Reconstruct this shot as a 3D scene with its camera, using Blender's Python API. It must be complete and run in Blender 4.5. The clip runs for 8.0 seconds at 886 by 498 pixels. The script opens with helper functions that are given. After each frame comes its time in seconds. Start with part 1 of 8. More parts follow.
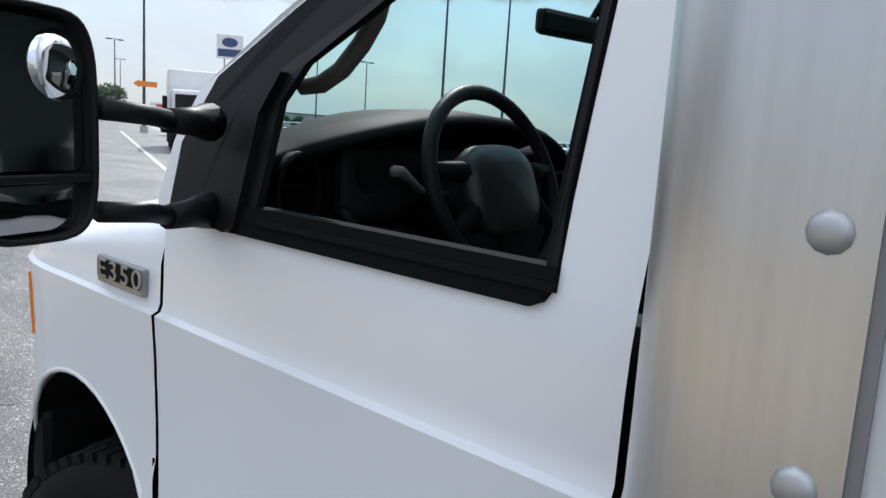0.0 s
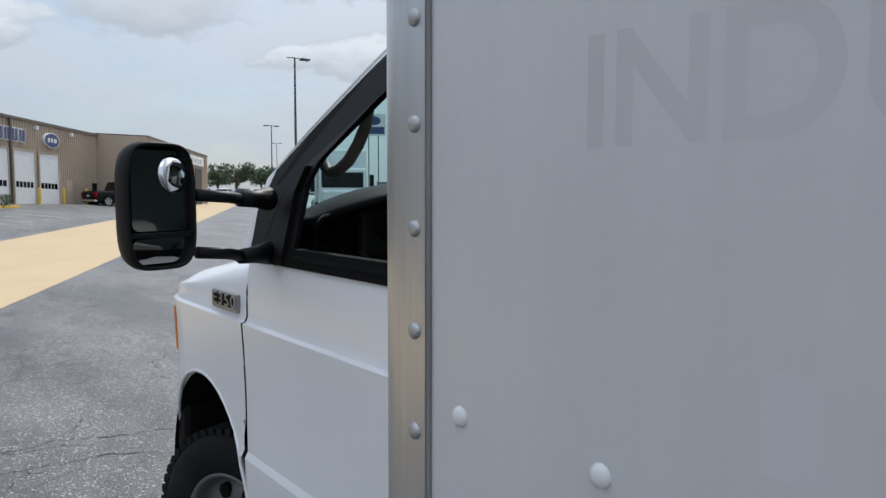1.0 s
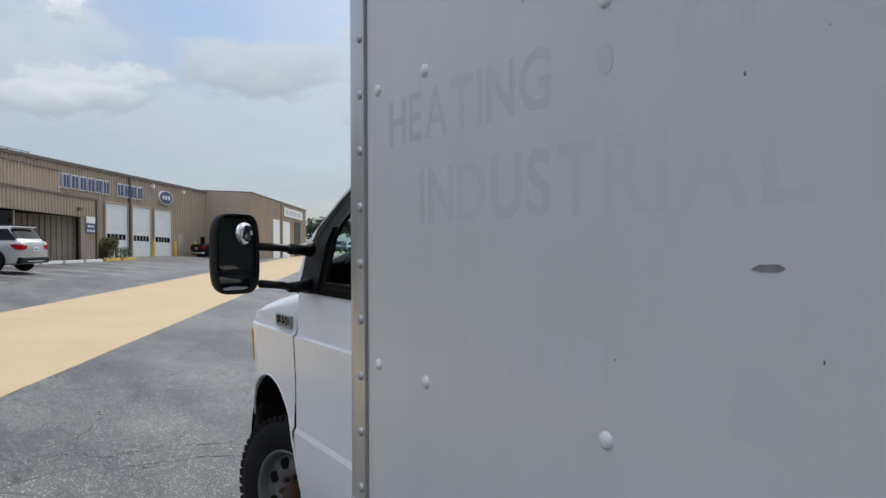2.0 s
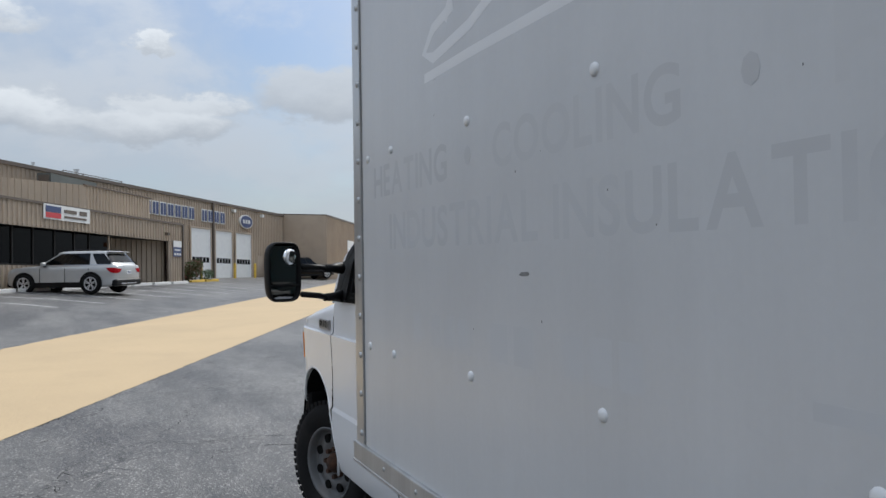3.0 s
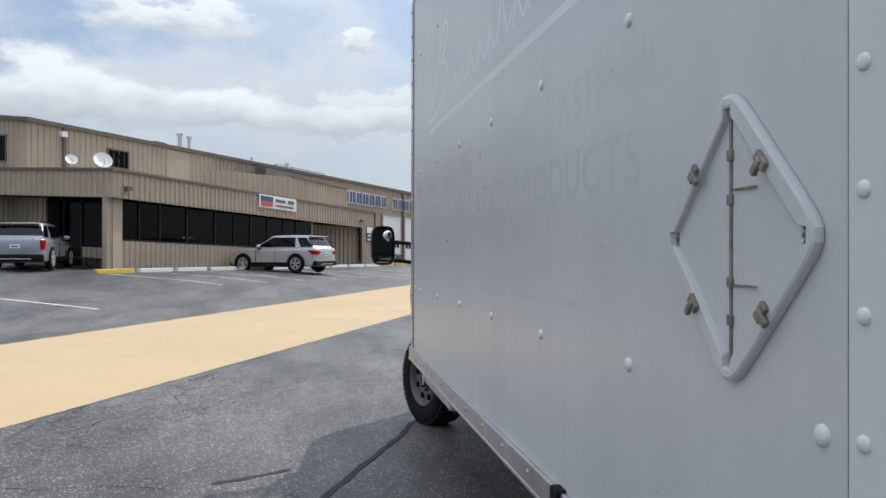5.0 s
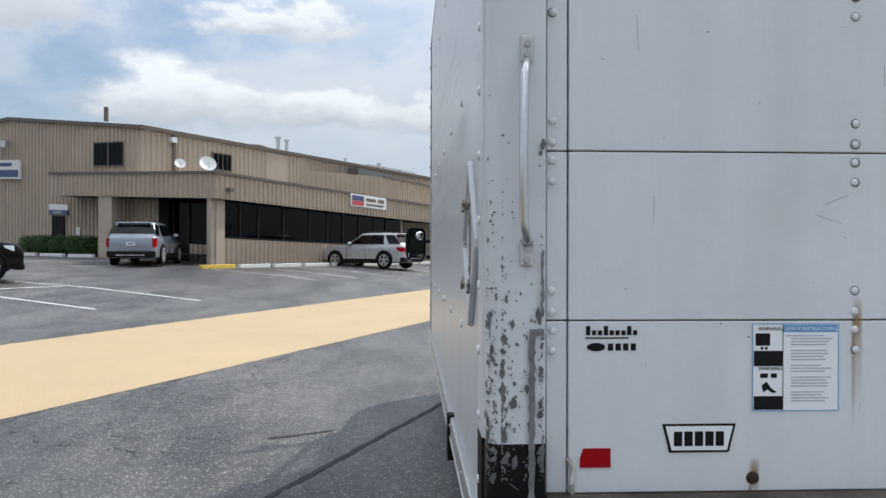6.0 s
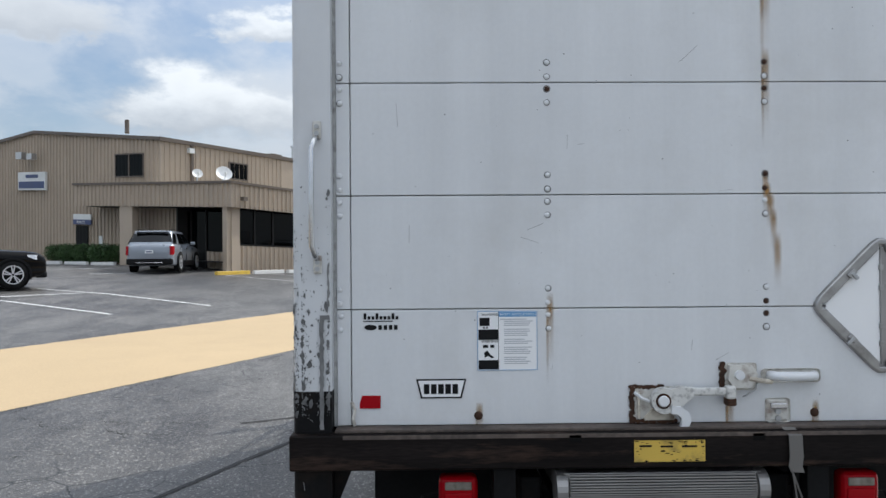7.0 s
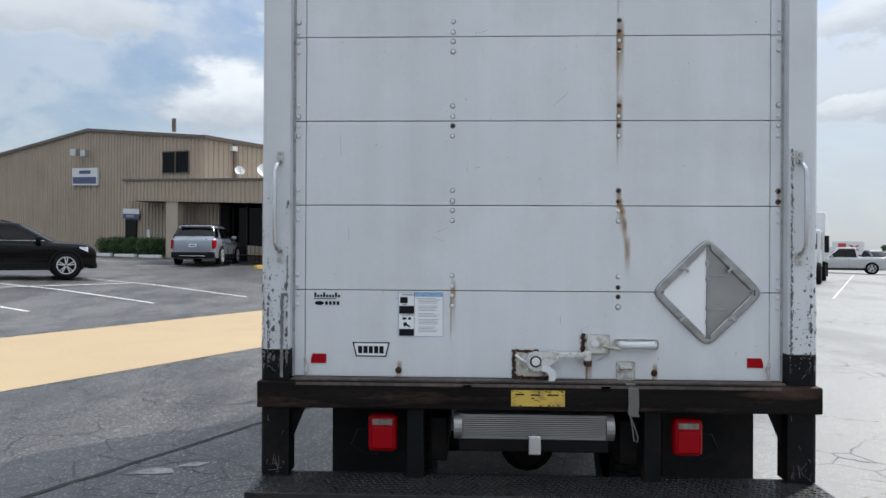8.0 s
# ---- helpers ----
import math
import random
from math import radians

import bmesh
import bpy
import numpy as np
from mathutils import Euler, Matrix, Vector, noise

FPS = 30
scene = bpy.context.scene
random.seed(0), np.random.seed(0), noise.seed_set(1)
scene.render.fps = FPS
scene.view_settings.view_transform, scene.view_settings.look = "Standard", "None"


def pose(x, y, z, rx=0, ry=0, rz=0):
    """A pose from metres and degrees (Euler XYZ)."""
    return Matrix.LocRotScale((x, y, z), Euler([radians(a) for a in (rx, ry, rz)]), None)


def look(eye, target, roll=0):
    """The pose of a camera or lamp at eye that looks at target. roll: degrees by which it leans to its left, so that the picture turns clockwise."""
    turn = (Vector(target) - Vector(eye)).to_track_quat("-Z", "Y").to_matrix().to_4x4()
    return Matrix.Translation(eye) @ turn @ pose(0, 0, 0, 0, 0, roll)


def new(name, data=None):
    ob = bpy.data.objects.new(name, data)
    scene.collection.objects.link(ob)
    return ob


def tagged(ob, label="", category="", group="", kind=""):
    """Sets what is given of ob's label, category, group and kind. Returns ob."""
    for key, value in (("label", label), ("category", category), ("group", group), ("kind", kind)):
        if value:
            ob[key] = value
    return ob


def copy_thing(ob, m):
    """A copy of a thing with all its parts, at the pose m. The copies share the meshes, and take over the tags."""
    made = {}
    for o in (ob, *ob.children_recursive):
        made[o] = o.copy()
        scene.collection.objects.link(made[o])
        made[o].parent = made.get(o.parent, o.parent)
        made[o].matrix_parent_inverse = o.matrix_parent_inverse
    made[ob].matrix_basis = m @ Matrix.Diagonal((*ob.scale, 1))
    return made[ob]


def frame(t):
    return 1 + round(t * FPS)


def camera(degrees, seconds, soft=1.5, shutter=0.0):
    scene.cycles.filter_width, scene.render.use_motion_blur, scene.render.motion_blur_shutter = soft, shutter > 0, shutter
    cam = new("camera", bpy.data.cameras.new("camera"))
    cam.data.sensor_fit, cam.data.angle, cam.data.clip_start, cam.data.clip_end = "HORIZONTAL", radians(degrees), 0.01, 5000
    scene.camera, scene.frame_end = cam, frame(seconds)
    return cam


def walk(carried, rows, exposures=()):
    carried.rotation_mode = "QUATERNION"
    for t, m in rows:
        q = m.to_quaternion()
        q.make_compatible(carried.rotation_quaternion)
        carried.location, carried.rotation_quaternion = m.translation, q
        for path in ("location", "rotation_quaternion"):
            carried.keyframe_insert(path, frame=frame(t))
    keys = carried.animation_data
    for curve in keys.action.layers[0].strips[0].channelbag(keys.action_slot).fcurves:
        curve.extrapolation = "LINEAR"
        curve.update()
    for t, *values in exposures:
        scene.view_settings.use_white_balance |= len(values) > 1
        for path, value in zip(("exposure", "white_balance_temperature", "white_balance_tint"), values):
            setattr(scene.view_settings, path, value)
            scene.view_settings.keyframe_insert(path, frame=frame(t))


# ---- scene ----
cam = camera(61.1, 8.0)
PATH = [
    (0, (-1.693, 4.073, 1.571), (-0.219, 5.388, 1.26), 3.6),
    (0.2, (-1.746, 3.938, 1.584), (-0.335, 5.327, 1.299), 2.3),
    (0.3, (-1.766, 3.868, 1.59), (-0.386, 5.29, 1.318), 1.7),
    (0.5, (-1.794, 3.712, 1.59), (-0.473, 5.193, 1.35), 1.2),
    (1, (-1.875, 3.272, 1.585), (-0.672, 4.862, 1.429), 0.1),
    (1.5, (-1.974, 2.772, 1.592), (-0.881, 4.444, 1.509), -0.4),
    (2.8, (-2.161, 1.523, 1.577), (-1.297, 3.326, 1.613), -0.5),
    (3, (-2.166, 1.321, 1.585), (-1.34, 3.143, 1.619), -0.9),
    (3.5, (-2.167, 0.848, 1.578), (-1.433, 2.708, 1.622), -0.9),
    (4, (-2.16, 0.321, 1.561), (-1.528, 2.218, 1.6), -0.7),
    (4.5, (-2.033, -0.189, 1.52), (-1.538, 1.748, 1.551), -0.2),
    (5, (-1.885, -0.719, 1.499), (-1.54, 1.251, 1.506), 0.1),
    (5.1, (-1.838, -0.808, 1.492), (-1.53, 1.168, 1.495), 0.8),
    (5.2, (-1.788, -0.901, 1.491), (-1.516, 1.08, 1.489), 0.7),
    (6.3, (-1.217, -1.965, 1.519), (-1.152, 0.034, 1.518), -0.1),
    (6.5, (-1.076, -2.136, 1.525), (-1.014, -0.137, 1.524), -0.6),
    (7, (-0.766, -2.542, 1.536), (-0.736, -0.542, 1.546), -0.4),
    (7.5, (-0.494, -2.973, 1.541), (-0.515, -0.973, 1.553), 0.0),
    (8, (-0.274, -3.39, 1.53), (-0.356, -1.392, 1.532), 0.3),
]
EXPOSURE = [(0, 0.26, 6080, 8), (0.5, 0.02, 6080, 8), (1.0, -0.14, 6110, 8), (3.5, -0.29, 6150, 8), (4.5, -0.18, 6200, 8), (5.0, -0.05, 6220, 8), (6.5, 0.0, 6220, 8), (8.0, -0.03, 6200, 8)]
walk(cam, [(t, look(e, g, r)) for t, e, g, r in PATH], EXPOSURE)

# ---- world, sun, exposure ----
SUN = Vector((0.72, 0.69, 0.96)).normalized()
world = bpy.data.worlds.new("sky")
scene.world = world
world.use_nodes = True
wn, wl = world.node_tree.nodes, world.node_tree.links
bg = wn["Background"]
bg.inputs["Strength"].default_value = 0.11
sky = wn.new("ShaderNodeTexSky")
sky.sky_type, sky.sun_disc = "NISHITA", False
sky.sun_elevation, sky.sun_rotation = math.asin(SUN.z), math.atan2(SUN.x, SUN.y)
sky.air_density, sky.dust_density, sky.ozone_density = 1.0, 1.2, 1.5
wc = wn.new("ShaderNodeTexCoord")
wsep = wn.new("ShaderNodeSeparateXYZ")
wl.new(wc.outputs["Generated"], wsep.inputs[0])


def wmath(op, a, b=None, c=None):
    n = wn.new("ShaderNodeMath")
    n.operation = op
    for i, v in enumerate((a, b, c)):
        if v is None:
            continue
        if isinstance(v, (int, float)):
            n.inputs[i].default_value = v
        else:
            wl.new(v, n.inputs[i])
    return n.outputs[0]


CLOUD_SHIFT = (3.1, 1.7, 0)
# cloud layer: the direction is spread out on a flat layer overhead
wz = wmath("ADD", wmath("MAXIMUM", wsep.outputs[2], 0.0), 0.42)
wcomb = wn.new("ShaderNodeCombineXYZ")
wl.new(wmath("DIVIDE", wsep.outputs[0], wz), wcomb.inputs[0])
wl.new(wmath("DIVIDE", wsep.outputs[1], wz), wcomb.inputs[1])


def cloud_noise(vector, scale, detail, rough):
    n = wn.new("ShaderNodeTexNoise")
    n.inputs["Scale"].default_value, n.inputs["Detail"].default_value, n.inputs["Roughness"].default_value = scale, detail, rough
    n.inputs["Distortion"].default_value = 0.25
    wl.new(vector, n.inputs["Vector"])
    return n.outputs["Fac"]


def wramp(value, a, b):
    n = wn.new("ShaderNodeMapRange")
    n.interpolation_type = "SMOOTHSTEP"
    n.inputs[1].default_value, n.inputs[2].default_value = a, b
    wl.new(value, n.inputs[0])
    return n.outputs[0]


shift = wn.new("ShaderNodeVectorMath")
shift.operation = "ADD"
shift.inputs[1].default_value = CLOUD_SHIFT
wl.new(wcomb.outputs[0], shift.inputs[0])
body_n = cloud_noise(shift.outputs[0], 2.4, 12, 0.57)
# thin wisps low down, broken cloud overhead
overhead = wramp(wsep.outputs[2], 0.36, 0.55)
cover = wmath("MULTIPLY", wramp(body_n, 0.45, 0.56), wmath("MULTIPLY_ADD", overhead, 0.5, 0.42))
veil = wramp(cloud_noise(shift.outputs[0], 1.2, 7, 0.6), 0.32, 0.62)
# cumulus banks: heading, height, half width, half height in degrees, brightness
BANKS = [(16.1, 12.3, 7.5, 2.3, 0.42), (5.2, 11.4, 4.5, 1.5, 0.75), (-6.7, 10.0, 7.5, 2.5, 1.0), (2.9, 10.0, 6.0, 2.0, 0.85), (3.8, 15.6, 2.0, 1.1, 0.85), (-16.2, 10.4, 7.5, 3.1, 1.0),
         (-29.7, 15.5, 9.0, 2.4, 0.35), (25.6, 9.7, 2.6, 1.1, 0.95), (-10.0, 16.3, 7.0, 1.5, 0.8), (47.0, 16.5, 15.0, 2.8, 0.55), (66.0, 11.5, 14.0, 3.0, 0.75), (32.0, 9.5, 9.0, 2.0, 0.85), (46.0, 10.5, 12.0, 2.0, 0.9), (29.0, 15.0, 8.0, 2.0, 0.6), (-48.0, 12.0, 12.0, 3.5, 0.7)]
heading = wmath("ARCTAN2", wsep.outputs[0], wsep.outputs[1])
height = wmath("ARCSINE", wsep.outputs[2])
puff = wn.new("ShaderNodeTexNoise")
puff.inputs["Scale"].default_value, puff.inputs["Detail"].default_value, puff.inputs["Roughness"].default_value = 11.0, 9, 0.6
stretched = wn.new("ShaderNodeVectorMath")
stretched.operation = "MULTIPLY"
stretched.inputs[1].default_value = (1.0, 1.0, 2.0)
wl.new(wc.outputs["Generated"], stretched.inputs[0])
wl.new(stretched.outputs[0], puff.inputs["Vector"])
puff_sep = wn.new("ShaderNodeSeparateColor")
wl.new(puff.outputs["Color"], puff_sep.inputs[0])
head_w = wmath("MULTIPLY_ADD", wmath("SUBTRACT", puff_sep.outputs[0], 0.5), 0.22, heading)
high_w = wmath("MULTIPLY_ADD", wmath("SUBTRACT", puff_sep.outputs[1], 0.5), 0.085, height)
bank, lit = None, None
for az, el, half_w, half_h, glow in BANKS:
    across = wmath("DIVIDE", wmath("SUBTRACT", head_w, radians(az)), radians(half_w))
    above = wmath("DIVIDE", wmath("SUBTRACT", high_w, radians(el)), radians(half_h))
    flat_base = wmath("MAXIMUM", above, wmath("MULTIPLY", above, -1.5))
    reach = wmath("SQRT", wmath("ADD", wmath("MULTIPLY", across, across), wmath("MULTIPLY", flat_base, flat_base)))
    mask = wramp(wmath("SUBTRACT", 1.0, reach), -0.12, 0.38)
    shine = wmath("MULTIPLY", wramp(wmath("ADD", above, wmath("MULTIPLY", puff_sep.outputs[2], 0.6)), -0.55, 0.95), glow)
    if bank is None:
        bank, lit = mask, shine
    else:
        lit = wmath("ADD", wmath("MULTIPLY", lit, wmath("SUBTRACT", 1.0, mask)), wmath("MULTIPLY", shine, mask))
        bank = wmath("MAXIMUM", bank, mask)
cc = wn.new("ShaderNodeMixRGB")
cc.inputs[1].default_value, cc.inputs[2].default_value = (4.5, 4.75, 5.15, 1), (8.8, 8.9, 9.0, 1)
wl.new(lit, cc.inputs[0])
wveil = wn.new("ShaderNodeMixRGB")
wveil.inputs[2].default_value = (5.9, 6.2, 6.7, 1)
wl.new(wmath("MULTIPLY", veil, 0.8), wveil.inputs[0])
wl.new(sky.outputs[0], wveil.inputs[1])
wwisp = wn.new("ShaderNodeMixRGB")
wwisp.inputs[2].default_value = (7.0, 7.1, 7.3, 1)
wl.new(cover, wwisp.inputs[0])
wl.new(wveil.outputs[0], wwisp.inputs[1])
wmix = wn.new("ShaderNodeMixRGB")
wl.new(wmath("MULTIPLY", bank, 0.9), wmix.inputs[0])
wl.new(wwisp.outputs[0], wmix.inputs[1])
wl.new(cc.outputs[0], wmix.inputs[2])
# pale haze low down, and an overcast's brighter zenith
haze = wn.new("ShaderNodeMixRGB")
haze.inputs[2].default_value = (5.0, 5.6, 6.4, 1)
wl.new(wmath("MULTIPLY", wmath("POWER", wmath("SUBTRACT", 1.0, wmath("MINIMUM", wmath("MAXIMUM", wsep.outputs[2], 0.0), 1.0)), 9.0), 0.75), haze.inputs[0])
wl.new(wmix.outputs[0], haze.inputs[1])
lift = wn.new("ShaderNodeVectorMath")
lift.operation = "SCALE"
wl.new(haze.outputs[0], lift.inputs[0])
wl.new(wmath("MULTIPLY_ADD", wmath("POWER", wmath("MAXIMUM", wsep.outputs[2], 0.0), 1.6), 1.7, 0.92), lift.inputs["Scale"])
wl.new(lift.outputs[0], bg.inputs["Color"])

sun = new("sun", bpy.data.lights.new("sun", "SUN"))
sun.data.energy, sun.data.angle, sun.data.color = 3.4, radians(0.9), (1.0, 0.95, 0.88)
sun.matrix_world = look(SUN * 50, (0, 0, 0))


# ---- materials ----
def material(name, color, rough=0.5, metal=0.0, vary=0.12, scale=3.0, grain=0.0, grain_scale=60.0, bump=0.0, coat=0.0, random_tone=0.0, dirt=None, dirt_amount=0.0, dirt_scale=1.5, stretch=(1, 1, 1), spec=0.5, bump_wide=0.0, streaks=0.0):
    """A surface with broad mottling, fine grain, bump and stains, in metres."""
    m = bpy.data.materials.new(name)
    m.use_nodes = True
    nt = m.node_tree
    n, l = nt.nodes, nt.links
    b = n["Principled BSDF"]
    b.inputs["Roughness"].default_value, b.inputs["Metallic"].default_value = rough, metal
    b.inputs["Coat Weight"].default_value = coat
    b.inputs["Specular IOR Level"].default_value = spec
    b.inputs["Coat Roughness"].default_value = 0.08
    tc = n.new("ShaderNodeTexCoord")
    mp = n.new("ShaderNodeMapping")
    mp.inputs["Scale"].default_value = stretch
    l.new(tc.outputs["Object"], mp.inputs[0])
    nz = n.new("ShaderNodeTexNoise")
    nz.inputs["Scale"].default_value, nz.inputs["Detail"].default_value = scale, 5
    l.new(mp.outputs[0], nz.inputs["Vector"])
    gz = n.new("ShaderNodeTexNoise")
    gz.inputs["Scale"].default_value, gz.inputs["Detail"].default_value = grain_scale, 3
    l.new(mp.outputs[0], gz.inputs["Vector"])
    r = n.new("ShaderNodeMapRange")
    r.inputs[1].default_value, r.inputs[2].default_value = 0.3, 0.7
    r.inputs[3].default_value, r.inputs[4].default_value = 1 - vary, 1 + vary
    l.new(nz.outputs["Fac"], r.inputs[0])
    g = n.new("ShaderNodeMapRange")
    g.inputs[1].default_value, g.inputs[2].default_value = 0.3, 0.7
    g.inputs[3].default_value, g.inputs[4].default_value = 1 - grain, 1 + grain
    l.new(gz.outputs["Fac"], g.inputs[0])
    k = n.new("ShaderNodeMath")
    k.operation = "MULTIPLY"
    l.new(r.outputs[0], k.inputs[0])
    l.new(g.outputs[0], k.inputs[1])
    fac = k.outputs[0]
    if streaks:           # faint upright streaks
        sm = n.new("ShaderNodeMapping")
        sm.inputs["Scale"].default_value = (1, 1, 0.06)
        l.new(tc.outputs["Object"], sm.inputs[0])
        sz = n.new("ShaderNodeTexNoise")
        sz.inputs["Scale"].default_value, sz.inputs["Detail"].default_value, sz.inputs["Roughness"].default_value = 5, 6, 0.65
        l.new(sm.outputs[0], sz.inputs["Vector"])
        sr = n.new("ShaderNodeMapRange")
        sr.inputs[1].default_value, sr.inputs[2].default_value = 0.35, 0.7
        sr.inputs[3].default_value, sr.inputs[4].default_value = 1 + streaks * 0.4, 1 - streaks
        l.new(sz.outputs["Fac"], sr.inputs[0])
        k3 = n.new("ShaderNodeMath")
        k3.operation = "MULTIPLY"
        l.new(fac, k3.inputs[0])
        l.new(sr.outputs[0], k3.inputs[1])
        fac = k3.outputs[0]
    if random_tone:
        oi = n.new("ShaderNodeObjectInfo")
        rr = n.new("ShaderNodeMapRange")
        rr.inputs[3].default_value, rr.inputs[4].default_value = 1 - random_tone, 1 + random_tone
        l.new(oi.outputs["Random"], rr.inputs[0])
        k2 = n.new("ShaderNodeMath")
        k2.operation = "MULTIPLY"
        l.new(fac, k2.inputs[0])
        l.new(rr.outputs[0], k2.inputs[1])
        fac = k2.outputs[0]
    mul = n.new("ShaderNodeVectorMath")
    mul.operation = "SCALE"
    mul.inputs[0].default_value = color[:3]
    l.new(fac, mul.inputs["Scale"])
    out = mul.outputs[0]
    if dirt:
        dz = n.new("ShaderNodeTexNoise")
        dz.inputs["Scale"].default_value, dz.inputs["Detail"].default_value, dz.inputs["Roughness"].default_value = dirt_scale, 8, 0.65
        l.new(mp.outputs[0], dz.inputs["Vector"])
        dr = n.new("ShaderNodeMapRange")
        dr.inputs[1].default_value, dr.inputs[2].default_value, dr.inputs[4].default_value = 0.5, 0.75, dirt_amount
        l.new(dz.outputs["Fac"], dr.inputs[0])
        mx = n.new("ShaderNodeMixRGB")
        mx.inputs[2].default_value = (*dirt, 1)
        l.new(dr.outputs[0], mx.inputs[0])
        l.new(out, mx.inputs[1])
        out = mx.outputs[0]
    l.new(out, b.inputs["Base Color"])
    rv = n.new("ShaderNodeMapRange")
    rv.inputs[3].default_value, rv.inputs[4].default_value = max(0.02, rough - 0.07), min(1, rough + 0.07)
    l.new(nz.outputs["Fac"], rv.inputs[0])
    l.new(rv.outputs[0], b.inputs["Roughness"])
    if bump:
        bp = n.new("ShaderNodeBump")
        bp.inputs["Strength"].default_value, bp.inputs["Distance"].default_value = 1.0, bump
        l.new(gz.outputs["Fac"], bp.inputs["Height"])
        l.new(bp.outputs[0], b.inputs["Normal"])
    if bump_wide:         # sheet metal that is not quite flat
        wz_ = n.new("ShaderNodeTexNoise")
        wz_.inputs["Scale"].default_value, wz_.inputs["Detail"].default_value = 3.2, 1
        l.new(tc.outputs["Object"], wz_.inputs["Vector"])
        bw = n.new("ShaderNodeBump")
        bw.inputs["Strength"].default_value, bw.inputs["Distance"].default_value = 1.0, bump_wide
        l.new(wz_.outputs["Fac"], bw.inputs["Height"])
        l.new(bw.outputs[0], b.inputs["Normal"])
        l.new(bw.outputs[0], b.inputs["Coat Normal"])
        b.inputs["Coat Roughness"].default_value = 0.16
    return m


def glass(name, color, rough=0.0, alpha=0.25, tint=0.9):
    """A thin pane: clear or dark, with a mirror-like face."""
    m = bpy.data.materials.new(name)
    m.use_nodes = True
    n, l = m.node_tree.nodes, m.node_tree.links
    b = n["Principled BSDF"]
    b.inputs["Base Color"].default_value = (*color, 1)
    b.inputs["Roughness"].default_value = rough
    b.inputs["IOR"].default_value = 1.5
    b.inputs["Specular IOR Level"].default_value = 0.5 if alpha < 0.5 else 0.1
    tr = n.new("ShaderNodeBsdfTransparent")
    tr.inputs[0].default_value = (*[tint * c for c in (0.93, 1.0, 0.98)], 1)
    mx = n.new("ShaderNodeMixShader")
    mx.inputs[0].default_value = alpha
    l.new(tr.outputs[0], mx.inputs[1])
    l.new(b.outputs[0], mx.inputs[2])
    l.new(mx.outputs[0], n["Material Output"].inputs[0])
    return m


